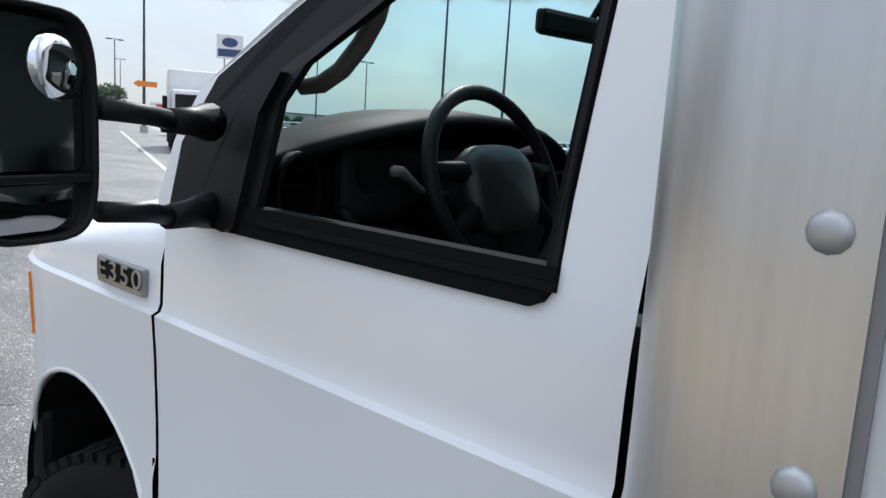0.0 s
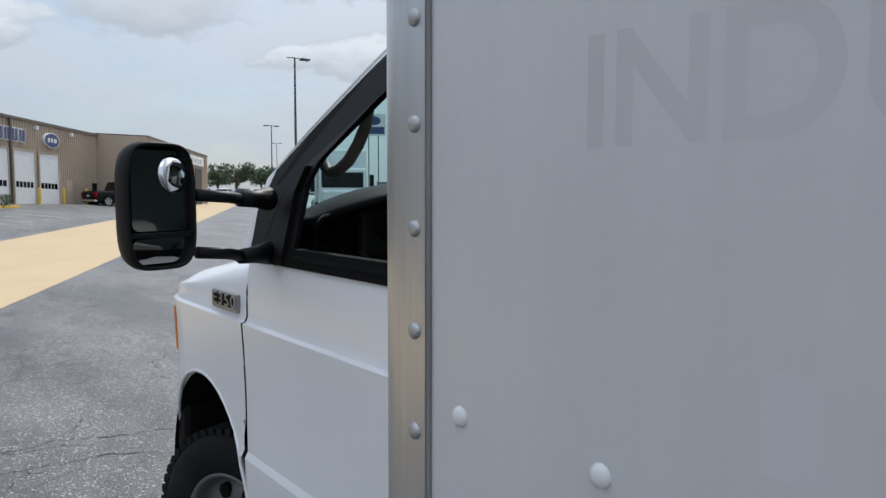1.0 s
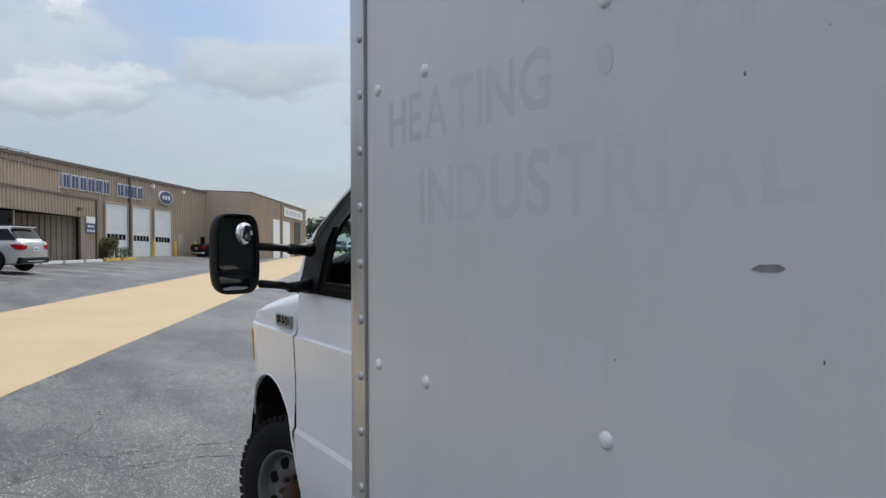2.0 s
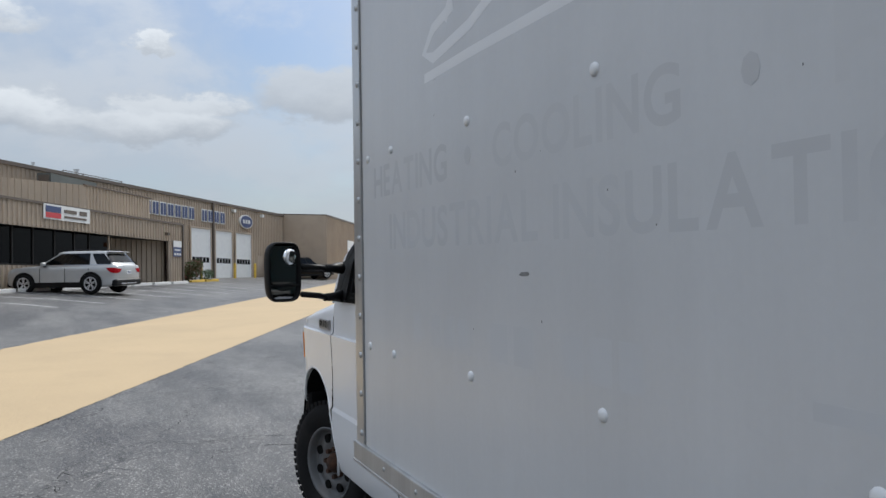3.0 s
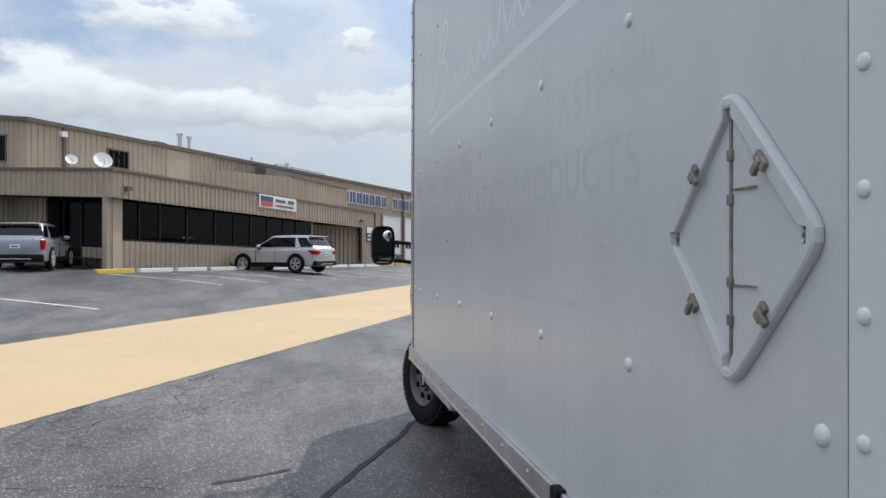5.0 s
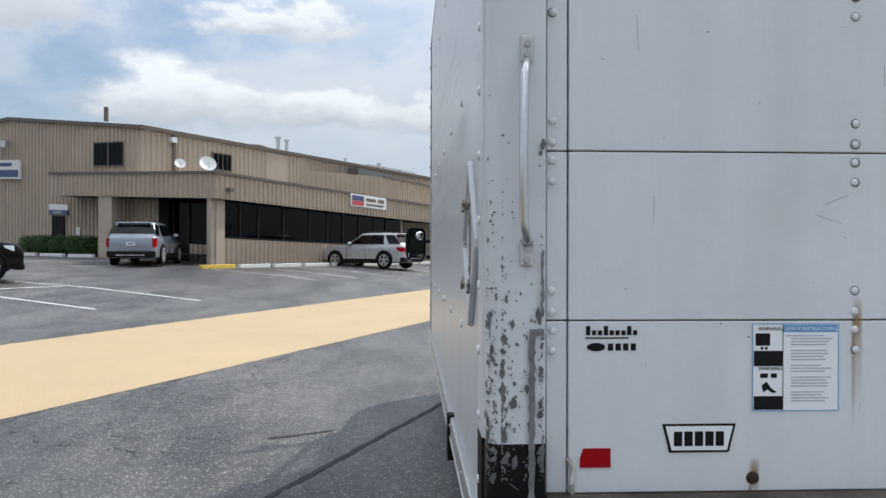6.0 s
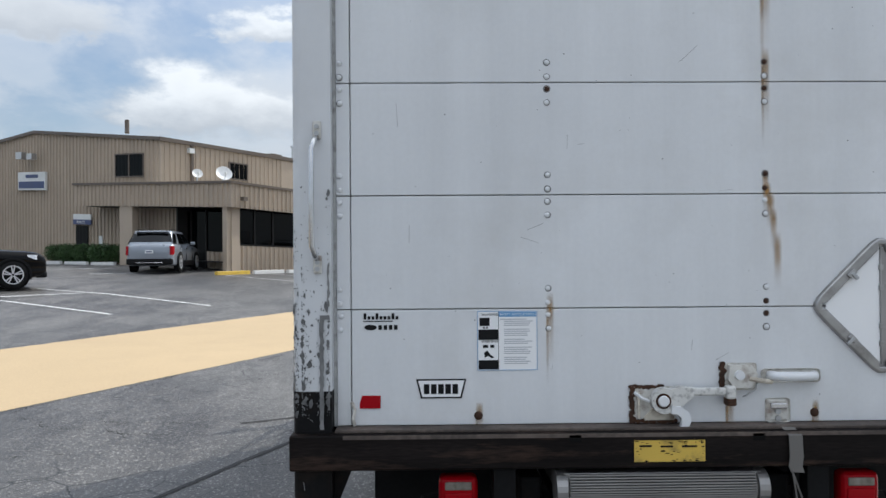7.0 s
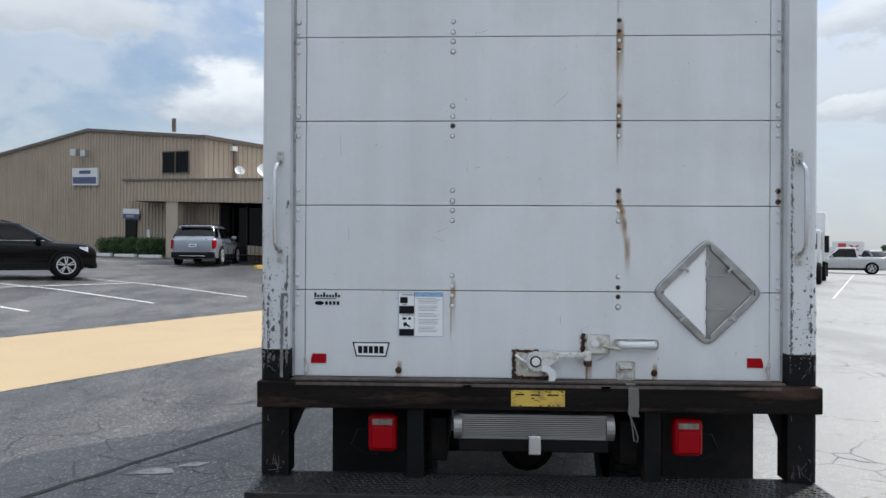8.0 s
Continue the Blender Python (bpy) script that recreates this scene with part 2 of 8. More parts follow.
def asphalt_material():
    """Worn asphalt: binder, pale aggregate where it is worn off, dark seal patches, fine cracks."""
    m = material("asphalt", (0.057, 0.055, 0.054), 0.46, vary=0.22, scale=0.45, grain=0.6, grain_scale=70, bump=0.008)
    n, l = m.node_tree.nodes, m.node_tree.links
    b = n["Principled BSDF"]
    col = b.inputs["Base Color"].links[0].from_socket
    tc = n.new("ShaderNodeTexCoord")

    def noise(scale, detail, rough=0.6, vec=None):
        q = n.new("ShaderNodeTexNoise")
        q.inputs["Scale"].default_value, q.inputs["Detail"].default_value, q.inputs["Roughness"].default_value = scale, detail, rough
        l.new(vec or tc.outputs["Object"], q.inputs["Vector"])
        return q

    def ramp(v, a, c):
        q = n.new("ShaderNodeMapRange")
        q.inputs[1].default_value, q.inputs[2].default_value = a, c
        l.new(v, q.inputs[0])
        return q.outputs[0]

    def mul(a, c):
        q = n.new("ShaderNodeMath")
        q.operation = "MULTIPLY"
        for i, v in enumerate((a, c)):
            if isinstance(v, float):
                q.inputs[i].default_value = v
            else:
                l.new(v, q.inputs[i])
        return q.outputs[0]

    def over(fac, base, rgb):
        q = n.new("ShaderNodeMixRGB")
        q.inputs[2].default_value = (*rgb, 1)
        l.new(fac, q.inputs[0])
        l.new(base, q.inputs[1])
        return q.outputs[0]

    mp = n.new("ShaderNodeMapping")
    mp.inputs["Rotation"].default_value[2] = radians(-24)
    mp.inputs["Scale"].default_value = (1.0, 0.35, 1.0)
    l.new(tc.outputs["Object"], mp.inputs[0])
    worn = ramp(noise(0.85, 10, 0.72, mp.outputs[0]).outputs["Fac"], 0.42, 0.6)
    blotch = ramp(noise(7.0, 10, 0.75).outputs["Fac"], 0.38, 0.62)
    coarse = noise(17.0, 7, 0.8).outputs["Fac"]
    col = over(mul(ramp(coarse, 0.52, 0.64), 0.5), col, (0.16, 0.152, 0.142))
    col = over(mul(ramp(coarse, 0.47, 0.36), 0.65), col, (0.022, 0.022, 0.023))
    stones = n.new("ShaderNodeTexVoronoi")
    stones.inputs["Scale"].default_value = 48
    l.new(tc.outputs["Object"], stones.inputs["Vector"])
    speck = ramp(stones.outputs["Distance"], 0.46, 0.2)
    pick = ramp(stones.outputs["Color"], 0.5, 0.75)
    tone = ramp(noise(2.6, 8, 0.7, mp.outputs[0]).outputs["Fac"], 0.42, 0.6)
    col = over(mul(tone, 0.5), col, (0.036, 0.035, 0.036))
    col = over(mul(blotch, 0.5), col, (0.034, 0.033, 0.033))
    col = over(mul(worn, 0.5), col, (0.19, 0.18, 0.165))
    # sun glare on the truck's far side, put into a paler ground colour
    sep = n.new("ShaderNodeSeparateXYZ")
    l.new(tc.outputs["Object"], sep.inputs[0])
    glare_side = n.new("ShaderNodeMath")
    glare_side.operation = "MULTIPLY_ADD"
    glare_side.inputs[1].default_value = -0.4515
    l.new(sep.outputs[1], glare_side.inputs[0])
    l.new(sep.outputs[0], glare_side.inputs[2])
    edge = n.new("ShaderNodeMath")
    edge.operation = "MULTIPLY_ADD"
    edge.inputs[1].default_value = 1.2
    l.new(noise(0.9, 6).outputs["Fac"], edge.inputs[0])
    l.new(glare_side.outputs[0], edge.inputs[2])
    col = over(mul(ramp(edge.outputs[0], 0.7, 1.5), 0.8), col, (0.3, 0.29, 0.27))
    col = over(mul(mul(worn, pick), mul(speck, 1.0)), col, (0.62, 0.59, 0.54))
    col = over(mul(mul(pick, speck), 0.85), col, (0.36, 0.345, 0.32))
    patch = ramp(noise(0.22, 3, 0.5, mp.outputs[0]).outputs["Fac"], 0.55, 0.6)
    col = over(mul(patch, 0.35), col, (0.045, 0.045, 0.047))
    # fine cracking in places
    wob = n.new("ShaderNodeMixRGB")
    wob.inputs[0].default_value = 0.12
    l.new(tc.outputs["Object"], wob.inputs[1])
    l.new(noise(2.2, 5).outputs["Color"], wob.inputs[2])
    net = n.new("ShaderNodeTexVoronoi")
    net.feature = "DISTANCE_TO_EDGE"
    net.inputs["Scale"].default_value = 2.2
    l.new(wob.outputs[0], net.inputs["Vector"])
    line = ramp(net.outputs["Distance"], 0.02, 0.008)
    where = ramp(noise(0.33, 4).outputs["Fac"], 0.46, 0.58)
    col = over(mul(mul(line, where), 0.9), col, (0.014, 0.014, 0.014))
    l.new(col, b.inputs["Base Color"])
    return m


M_ASPHALT = asphalt_material()
M_CRACK = material("crack", (0.016, 0.016, 0.016), 0.95, vary=0.3, scale=8)
M_WORNMARK = material("worn_mark", (0.3, 0.295, 0.29), 0.9, vary=0.2, scale=6, grain=0.4, dirt=(0.08, 0.078, 0.075), dirt_amount=0.9, dirt_scale=9)
M_SEALER_SHADOW = material("crack_sealer_and_shadow", (0.026, 0.025, 0.025), 0.8, vary=0.35, scale=5, grain=0.3)
M_STRIP = material("tan_strip", (0.47, 0.35, 0.205), 0.9, vary=0.05, scale=0.4, grain=0.08, grain_scale=50, bump=0.002, dirt=(0.4, 0.3, 0.18), dirt_amount=0.5, dirt_scale=0.6)
M_LINE = material("road_paint", (0.72, 0.72, 0.70), 0.8, vary=0.1, grain=0.2, grain_scale=30, dirt=(0.12, 0.12, 0.12), dirt_amount=0.6, dirt_scale=4)
M_YELLOW = material("yellow_paint", (0.7, 0.46, 0.06), 0.6, vary=0.1, dirt=(0.35, 0.25, 0.1), dirt_amount=0.5, dirt_scale=4)
M_KERB = material("kerb_paint", (0.72, 0.71, 0.68), 0.85, vary=0.1, grain=0.1, dirt=(0.3, 0.28, 0.25), dirt_amount=0.5, dirt_scale=3)
M_CONC = material("concrete", (0.42, 0.40, 0.37), 0.9, vary=0.1, grain=0.1, bump=0.002)
M_WHITE = material("white_paint", (0.55, 0.56, 0.575), 0.38, vary=0.05, scale=0.9, grain=0.01, coat=0.14, spec=0.65, bump_wide=0.001, dirt=(0.46, 0.465, 0.475), dirt_amount=0.45, dirt_scale=1.2, streaks=0.05)
M_DOORW = material("door_paint", (0.69, 0.70, 0.71), 0.42, vary=0.06, scale=1.4, grain=0.015, dirt=(0.5, 0.49, 0.47), dirt_amount=0.55, dirt_scale=1.3, streaks=0.07)
M_POSTW = material("post_paint", (0.63, 0.64, 0.65), 0.4, vary=0.05, scale=2.0, dirt=(0.5, 0.5, 0.5), dirt_amount=0.4, dirt_scale=3)
M_CAB = material("cab_paint", (0.76, 0.77, 0.79), 0.25, vary=0.02, scale=1.0, coat=0.25)
M_ALU = material("aluminium", (0.56, 0.562, 0.565), 0.36, metal=0.9, vary=0.1, scale=9, grain=0.05, grain_scale=90, stretch=(1, 1, 0.04), dirt=(0.4, 0.38, 0.35), dirt_amount=0.5, dirt_scale=5)
M_ALURIV = material("rivet_metal", (0.43, 0.435, 0.44), 0.42, metal=0.7, vary=0.1, scale=20)
M_HOLDER = material("dull_steel", (0.36, 0.355, 0.35), 0.33, metal=1.0, vary=0.18, scale=14, dirt=(0.12, 0.11, 0.1), dirt_amount=0.5, dirt_scale=18)
M_STEEL = material("bright_steel", (0.6, 0.6, 0.6), 0.25, metal=1.0, vary=0.1, scale=9)
M_BLACKP = material("black_steel", (0.006, 0.006, 0.0065), 0.6, vary=0.3, scale=4, grain=0.2, dirt=(0.028, 0.018, 0.012), dirt_amount=0.7, dirt_scale=6, spec=0.15)
M_BLACK = material("black_plastic", (0.006, 0.006, 0.0065), 0.5, vary=0.15, scale=8, grain=0.1, grain_scale=200, bump=0.0004, spec=0.18)
M_RUBBER = material("tyre_rubber", (0.009, 0.009, 0.0095), 0.85, vary=0.25, scale=6, grain=0.15, bump=0.001, dirt=(0.035, 0.03, 0.027), dirt_amount=0.4, dirt_scale=5, spec=0.2)
M_RIM = material("grey_wheel", (0.13, 0.133, 0.137), 0.5, metal=0.3, vary=0.15, scale=8, dirt=(0.12, 0.09, 0.07), dirt_amount=0.5, dirt_scale=6)
M_RUST = material("rust", (0.05, 0.022, 0.011), 0.9, vary=0.55, scale=20, grain=0.3, grain_scale=120, bump=0.001)
M_RED = material("red_lens", (0.34, 0.002, 0.007), 0.25, vary=0.1, spec=0.12)
M_AMBER = material("amber_lens", (0.85, 0.27, 0.02), 0.2, vary=0.05, coat=0.5)
M_DARK = material("dark_inside", (0.012, 0.012, 0.013), 0.7, vary=0.2)
M_GLASS = glass("clear_glass", (0.02, 0.03, 0.03), alpha=0.08, tint=0.7)
M_GLASS.node_tree.nodes["Transparent BSDF"].inputs[0].default_value = (0.56, 0.76, 0.75, 1)
M_DGLASS = glass("dark_glass", (0.002, 0.0025, 0.003), alpha=0.85, tint=0.2)
M_MIRROR = material("mirror", (0.36, 0.36, 0.37), 0.03, metal=1.0, vary=0.0)
M_SPOT = material("spot_mirror_glass", (0.85, 0.86, 0.88), 0.03, metal=1.0, vary=0.0)
M_TAN = material("tan_siding", (0.42, 0.34, 0.26), 0.55, vary=0.07, scale=0.5, grain=0.03, dirt=(0.25, 0.2, 0.15), dirt_amount=0.3, dirt_scale=0.7)
M_TRIMB = material("brown_trim", (0.12, 0.095, 0.075), 0.5, vary=0.1)
M_ROOF = material("roof_metal", (0.4, 0.38, 0.34), 0.6, vary=0.1)
M_ROLL = material("white_bay_door", (0.72, 0.73, 0.72), 0.5, vary=0.04)


# ---- mesh helpers ----
def mesh_ob(name, bm, mat, parent=None, label="", smooth=False):
    bmesh.ops.recalc_face_normals(bm, faces=bm.faces)
    if smooth:
        for f in bm.faces:
            f.smooth = True
        if smooth is not True:            # an angle: edges sharper than it stay crisp
            for e in bm.edges:
                if len(e.link_faces) == 2 and e.calc_face_angle() > radians(smooth):
                    e.smooth = False
    me = bpy.data.meshes.new(name)
    bm.to_mesh(me)
    bm.free()
    for m in mat if isinstance(mat, (list, tuple)) else (mat,):
        me.materials.append(m)
    ob = new(name, me)
    if parent:
        ob.parent = parent
    return tagged(ob, label) if label else ob


def part(name, bm, mat, parent, label="", smooth=False):
    return mesh_ob(name, bm, mat, parent, label, smooth)


def shared(name, src, m, parent):
    """Another piece on the mesh of src, at the pose m under parent."""
    ob = new(name, src.data)
    ob.parent = parent
    ob.matrix_local = m
    return ob


def thing(name, label, category, group="", kind="", at=(0, 0, 0), turn=0):
    ob = new(name)
    ob.empty_display_size = 0.1
    ob.matrix_world = pose(*at, 0, 0, turn)
    return tagged(ob, label, category, group, kind)


def add_box(bm, a, b, bevel=0.0, segments=2, m=None):
    r = bmesh.ops.create_cube(bm, size=1)["verts"]
    c, d = (Vector(a) + Vector(b)) / 2, Vector(b) - Vector(a)
    for v in r:
        v.co = Vector((v.co.x * d.x, v.co.y * d.y, v.co.z * d.z)) + c
    if bevel:
        es = list({e for v in r for e in v.link_edges})
        o = bmesh.ops.bevel(bm, geom=es, offset=bevel, segments=segments, affect="EDGES", profile=0.5)
        r = list({v for f in o["faces"] for v in f.verts} | {v for v in r if v.is_valid})
    if m:
        for v in r:
            v.co = m @ v.co
    return r


def bm_box(a, b, bevel=0.0, segments=2, m=None):
    bm = bmesh.new()
    add_box(bm, a, b, bevel, segments, m)
    return bm


def add_cyl(bm, p, q, r, n=16, r2=None, caps=True):
    p, q = Vector(p), Vector(q)
    o = bmesh.ops.create_cone(bm, cap_ends=caps, segments=n, radius1=r, radius2=r if r2 is None else r2, depth=(q - p).length)["verts"]
    m = Matrix.Translation((p + q) / 2) @ (q - p).to_track_quat("Z", "Y").to_matrix().to_4x4()
    for v in o:
        v.co = m @ v.co
    return o


def bm_cyl(p, q, r, n=16, r2=None):
    bm = bmesh.new()
    add_cyl(bm, p, q, r, n, r2)
    return bm


def add_tube(bm, pts, r, n=8, cap=True, flat=1.0):
    """A tube along points; r may be a list."""
    pts = [Vector(p) for p in pts]
    rs = r if isinstance(r, (list, tuple)) else [r] * len(pts)
    rings, ref = [], None
    for i, p in enumerate(pts):
        t = (pts[min(i + 1, len(pts) - 1)] - pts[max(i - 1, 0)]).normalized()
        if ref is None:
            ref = t.orthogonal().normalized()
        ref = (ref - t * ref.dot(t)).normalized()
        w = t.cross(ref)
        rings.append([bm.verts.new(p + rs[i] * (math.cos(2 * math.pi * k / n) * ref + flat * math.sin(2 * math.pi * k / n) * w)) for k in range(n)])
    for a, b in zip(rings, rings[1:]):
        for k in range(n):
            bm.faces.new((a[k], a[(k + 1) % n], b[(k + 1) % n], b[k]))
    if cap:
        bm.faces.new(rings[0])
        bm.faces.new(rings[-1])


def bm_tube(pts, r, n=8, cap=True, flat=1.0):
    bm = bmesh.new()
    add_tube(bm, pts, r, n, cap, flat)
    return bm


def add_prism(bm, poly, way):
    """A closed polygon pushed along a vector."""
    a = [bm.verts.new(p) for p in poly]
    b = [bm.verts.new(Vector(p) + Vector(way)) for p in poly]
    bm.faces.new(a)
    bm.faces.new(b[::-1])
    for i in range(len(a)):
        j = (i + 1) % len(a)
        bm.faces.new((a[i], b[i], b[j], a[j]))


def bm_prism(poly, way):
    bm = bmesh.new()
    add_prism(bm, poly, way)
    return bm


def add_loft(bm, rows, close=False, cap=False):
    """Skin over rows of points of equal count."""
    g = [[bm.verts.new(p) for p in r] for r in rows]
    for a, b in zip(g, g[1:]):
        k = len(a)
        for i in range(k if close else k - 1):
            j = (i + 1) % k
            bm.faces.new((a[i], a[j], b[j], b[i]))
    if cap:
        bm.faces.new(g[0])
        bm.faces.new(g[-1][::-1])
    return g


def bm_lathe(profile, n=32, axis="x"):
    """A turned shape from (radius, along) points."""
    rows = []
    for r, h in profile:
        ring = []
        for k in range(n):
            a = 2 * math.pi * k / n
            c, s = r * math.cos(a), r * math.sin(a)
            ring.append((h, c, s) if axis == "x" else (c, h, s) if axis == "y" else (c, s, h))
        rows.append(ring)
    bm = bmesh.new()
    add_loft(bm, rows, close=True)
    return bm


def dome(r, h, n=12):
    """A low rivet head that stands on z = 0."""
    bm = bmesh.new()
    rows = [[(r * q * math.cos(2 * math.pi * k / n), r * q * math.sin(2 * math.pi * k / n), h * z) for k in range(n)] for q, z in ((1, 0), (0.92, 0.5), (0.65, 0.85), (0.25, 1.0))]
    g = add_loft(bm, rows, close=True)
    bm.faces.new(g[-1])
    return bm


def letters(body, size, m, depth=0.002, spacing=1.0, offset=0.0):
    """Words as a mesh; m lays the text plane."""
    cu = bpy.data.curves.new("text", "FONT")
    cu.body, cu.size, cu.extrude, cu.space_character = body, size, depth, spacing
    cu.offset = offset
    cu.align_x = "LEFT"
    ob = bpy.data.objects.new("text", cu)
    scene.collection.objects.link(ob)
    me = bpy.data.meshes.new_from_object(ob.evaluated_get(bpy.context.evaluated_depsgraph_get()))
    bpy.data.objects.remove(ob)
    bm = bmesh.new()
    bm.from_mesh(me)
    bpy.data.meshes.remove(me)
    bpy.data.curves.remove(cu)
    for v in bm.verts:
        v.co = m @ v.co
    return bm


SIDE = Matrix(((0, 0, -1, 0), (-1, 0, 0, 0), (0, 1, 0, 0), (0, 0, 0, 1)))   # text on a wall that faces -x
BACK = Matrix(((1, 0, 0, 0), (0, 0, -1, 0), (0, 1, 0, 0), (0, 0, 0, 1)))    # text on a wall that faces -y


# ---- ground ----
ALONG, ACROSS = Vector((0.4115, 0.9114, 0)), Vector((-0.9114, 0.4115, 0))   # the tan strip's run and the way across it
RISE = ((-2000, -30), (-60, -1.0), (-10, -0.25), (0, 0), (11.2, 0), (12.5, 0.06), (14.5, 0.24), (16.8, 0.44), (19.3, 0.57), (22.9, 0.76), (27, 1.0), (60, 1.4), (2000, 8))


def rise(off):
    for (a, p), (b, q) in zip(RISE, RISE[1:]):
        if off <= b:
            return p + (q - p) * (off - a) / (b - a)
    return RISE[-1][1]


def ground_z(x, y):
    return rise(-0.9114 * x + 0.4115 * y)


def on_ground(s, off, up=0.0):
    p = ALONG * s + ACROSS * off
    return (p.x, p.y, rise(off) + up)


OFFS = [-2000, -600, -200, -90, -60, -30, -10, -5, 0, 3, 6.6, 9, 11.2, 12.5, 13.5, 14.5, 16.8, 19.3, 21, 22.9, 25, 27, 35, 60, 120, 400, 2000]
RUNS = [-2000, -500, -150, -60, -30, -15, -8, -4, 0, 4, 8, 12, 16, 20, 25, 30, 40, 50, 65, 80, 110, 160, 300, 700, 2000]
bm = bmesh.new()
add_loft(bm, [[on_ground(s, o) for o in OFFS] for s in RUNS])
ground = tagged(mesh_ob("ground", bm, M_ASPHALT), "worn grey asphalt parking lot with cracks and patches", "ground", kind="structure")
rs = random.Random(3)
bm = bmesh.new()
rows = []
s_run = -80.0
while s_run < 140:
    near = -10 < s_run < 30
    w1, w2 = (rs.gauss(0, 0.006), rs.gauss(0, 0.016)) if near else (0, 0)
    rows.append([on_ground(s_run, o, 0.004) for o in (6.6 + w1, 9, 11.2 + w2)])
    s_run += 0.12 if near else 5.0
add_loft(bm, rows)
tagged(mesh_ob("pavement", bm, M_STRIP), "smooth tan painted strip across the asphalt lot", "pavement", kind="structure")


def crack_points(a, b, wander, step=0.045):
    """A jagged line between two plan points."""
    a, b = Vector(a), Vector(b)
    n = max(3, int((b - a).length / step))
    side = Vector((-(b - a).y, (b - a).x)).normalized()
    pts, off = [], 0.0
    for k in range(n + 1):
        f = k / n
        off = off * 0.9 + rs.gauss(0, wander)
        pts.append(a.lerp(b, f) + side * off * math.sin(math.pi * min(1, f * 4, (1 - f) * 4) / 2))
    return pts


def ribbon(bm, pts, width, up=0.003, least=0.25):
    rows = []
    for i, p in enumerate(pts):
        t = (pts[min(i + 1, len(pts) - 1)] - pts[max(i - 1, 0)]).normalized()
        w = Vector((-t.y, t.x)) * width * rs.uniform(least, 1.0) / 2 * (0.3 if i in (0, len(pts) - 1) else 1)
        rows.append([(q.x, q.y, ground_z(q.x, q.y) + up) for q in (p + w, p - w)])
    add_loft(bm, rows)


def broken(bm, pts, width):
    """A crack that closes up here and there."""
    i = 0
    while i < len(pts) - 2:
        k = i + rs.randint(3, 9)
        if len(pts[i:k]) > 1:
            ribbon(bm, pts[i:k], width, least=0.15)
        i = k + rs.choice((-1, -1, 0, 1, 2))


bm = bmesh.new()
MAIN_CRACKS = [((-3.05, 6.05), (-2.82, 6.94)), ((-2.82, 6.94), (-2.38, 8.02)), ((-3.81, 4.42), (-2.68, 4.23)), ((-2.65, 6.94), (-2.27, 8.17)), ((-3.25, 7.63), (-2.77, 6.77)),
               ((-1.53, 11.18), (-0.57, 11.73)), ((-0.57, 11.73), (1.2, 11.4)), ((-1.66, 9.0), (-1.42, 9.6)), ((-1.42, 9.6), (-1.1, 10.4)), ((-0.1, 12.98), (1.8, 16.49)), ((-1.35, 8.4), (0.4, 8.1)), ((-1.5, 8.0), (0.2, 7.7)),
               ((-1.9, 8.6), (-0.6, 8.3)), ((0.0, 9.6), (0.3, 10.6)), ((-2.5, 1.95), (-1.9, 1.5)), ((-1.9, 1.5), (-1.3, 1.55)), ((-3.1, 1.5), (-2.2, 1.2)), ((-4.7, 4.6), (-3.0, 3.9)), ((-4.2, 5.6), (-3.1, 5.3)), ((-5.0, 3.0), (-3.5, 3.3)),
               ((1.4, 1.0), (4.5, 2.6)), ((1.6, -0.5), (5.0, 1.6)), ((2.2, 4.0), (6.0, 3.4)), ((3.0, 6.0), (8.0, 9.0))]
for a, b in MAIN_CRACKS:
    pts = crack_points(a, b, 0.028)
    broken(bm, pts, 0.012)
    for k in range(3):
        p = rs.choice(pts)
        d = Vector((rs.gauss(0, 1), rs.gauss(0, 1))).normalized() * rs.uniform(0.1, 0.4)
        broken(bm, crack_points(p, p + d, 0.02), 0.007)
for k in range(70):
    c = Vector((rs.uniform(-5, 3.5), rs.uniform(0, 22)))
    if 0.3 < -0.9114 * c.x + 0.4115 * c.y < 6.3:
        d = Vector((rs.gauss(0, 1), rs.gauss(0, 0.6))).normalized() * rs.uniform(0.2, 1.0)
        broken(bm, crack_points(c, c + d, 0.025), rs.uniform(0.004, 0.008))
for k in range(40):
    q = on_ground(rs.uniform(2, 16), 6.55 - abs(rs.gauss(0, 0.3)))
    c = Vector(q[:2])
    d = (Vector(ALONG[:2]) * rs.choice((-1, 1)) + Vector((rs.gauss(0, 0.4), rs.gauss(0, 0.4)))) * rs.uniform(0.1, 0.4)
    ribbon(bm, crack_points(c, c + d, 0.02), rs.uniform(0.008, 0.022))
tagged(mesh_ob("pavement_cracks", bm, M_CRACK), "jagged dark cracks in the asphalt", "cracks", kind="stuff")
bm = bmesh.new()
ribbon(bm, crack_points((0.4, 9.0), (-3.6, -0.3), 0.008, 0.1), 0.055, 0.004, 0.75)
# short wedge: the door mirror's shadow, drawn flat in the sealer colour
ribbon(bm, crack_points((-2.02, 4.55), (-2.52, 4.3), 0.006, 0.06), 0.06, 0.004, 0.6)
tagged(mesh_ob("sealed_crack", bm, M_SEALER_SHADOW), "dark tar-sealed joint beside the truck, with a painted mirror shadow wedge", "sealed crack", kind="structure")
bm = bmesh.new()
for poly in (((-2.62, 1.6), (-2.5, 1.76), (-2.36, 1.74), (-2.3, 1.64), (-2.42, 1.6)), ((-2.36, 1.78), (-2.28, 1.9), (-2.14, 1.9), (-2.2, 1.8))):
    bm.faces.new([bm.verts.new((x, y, 0.004)) for x, y in poly])
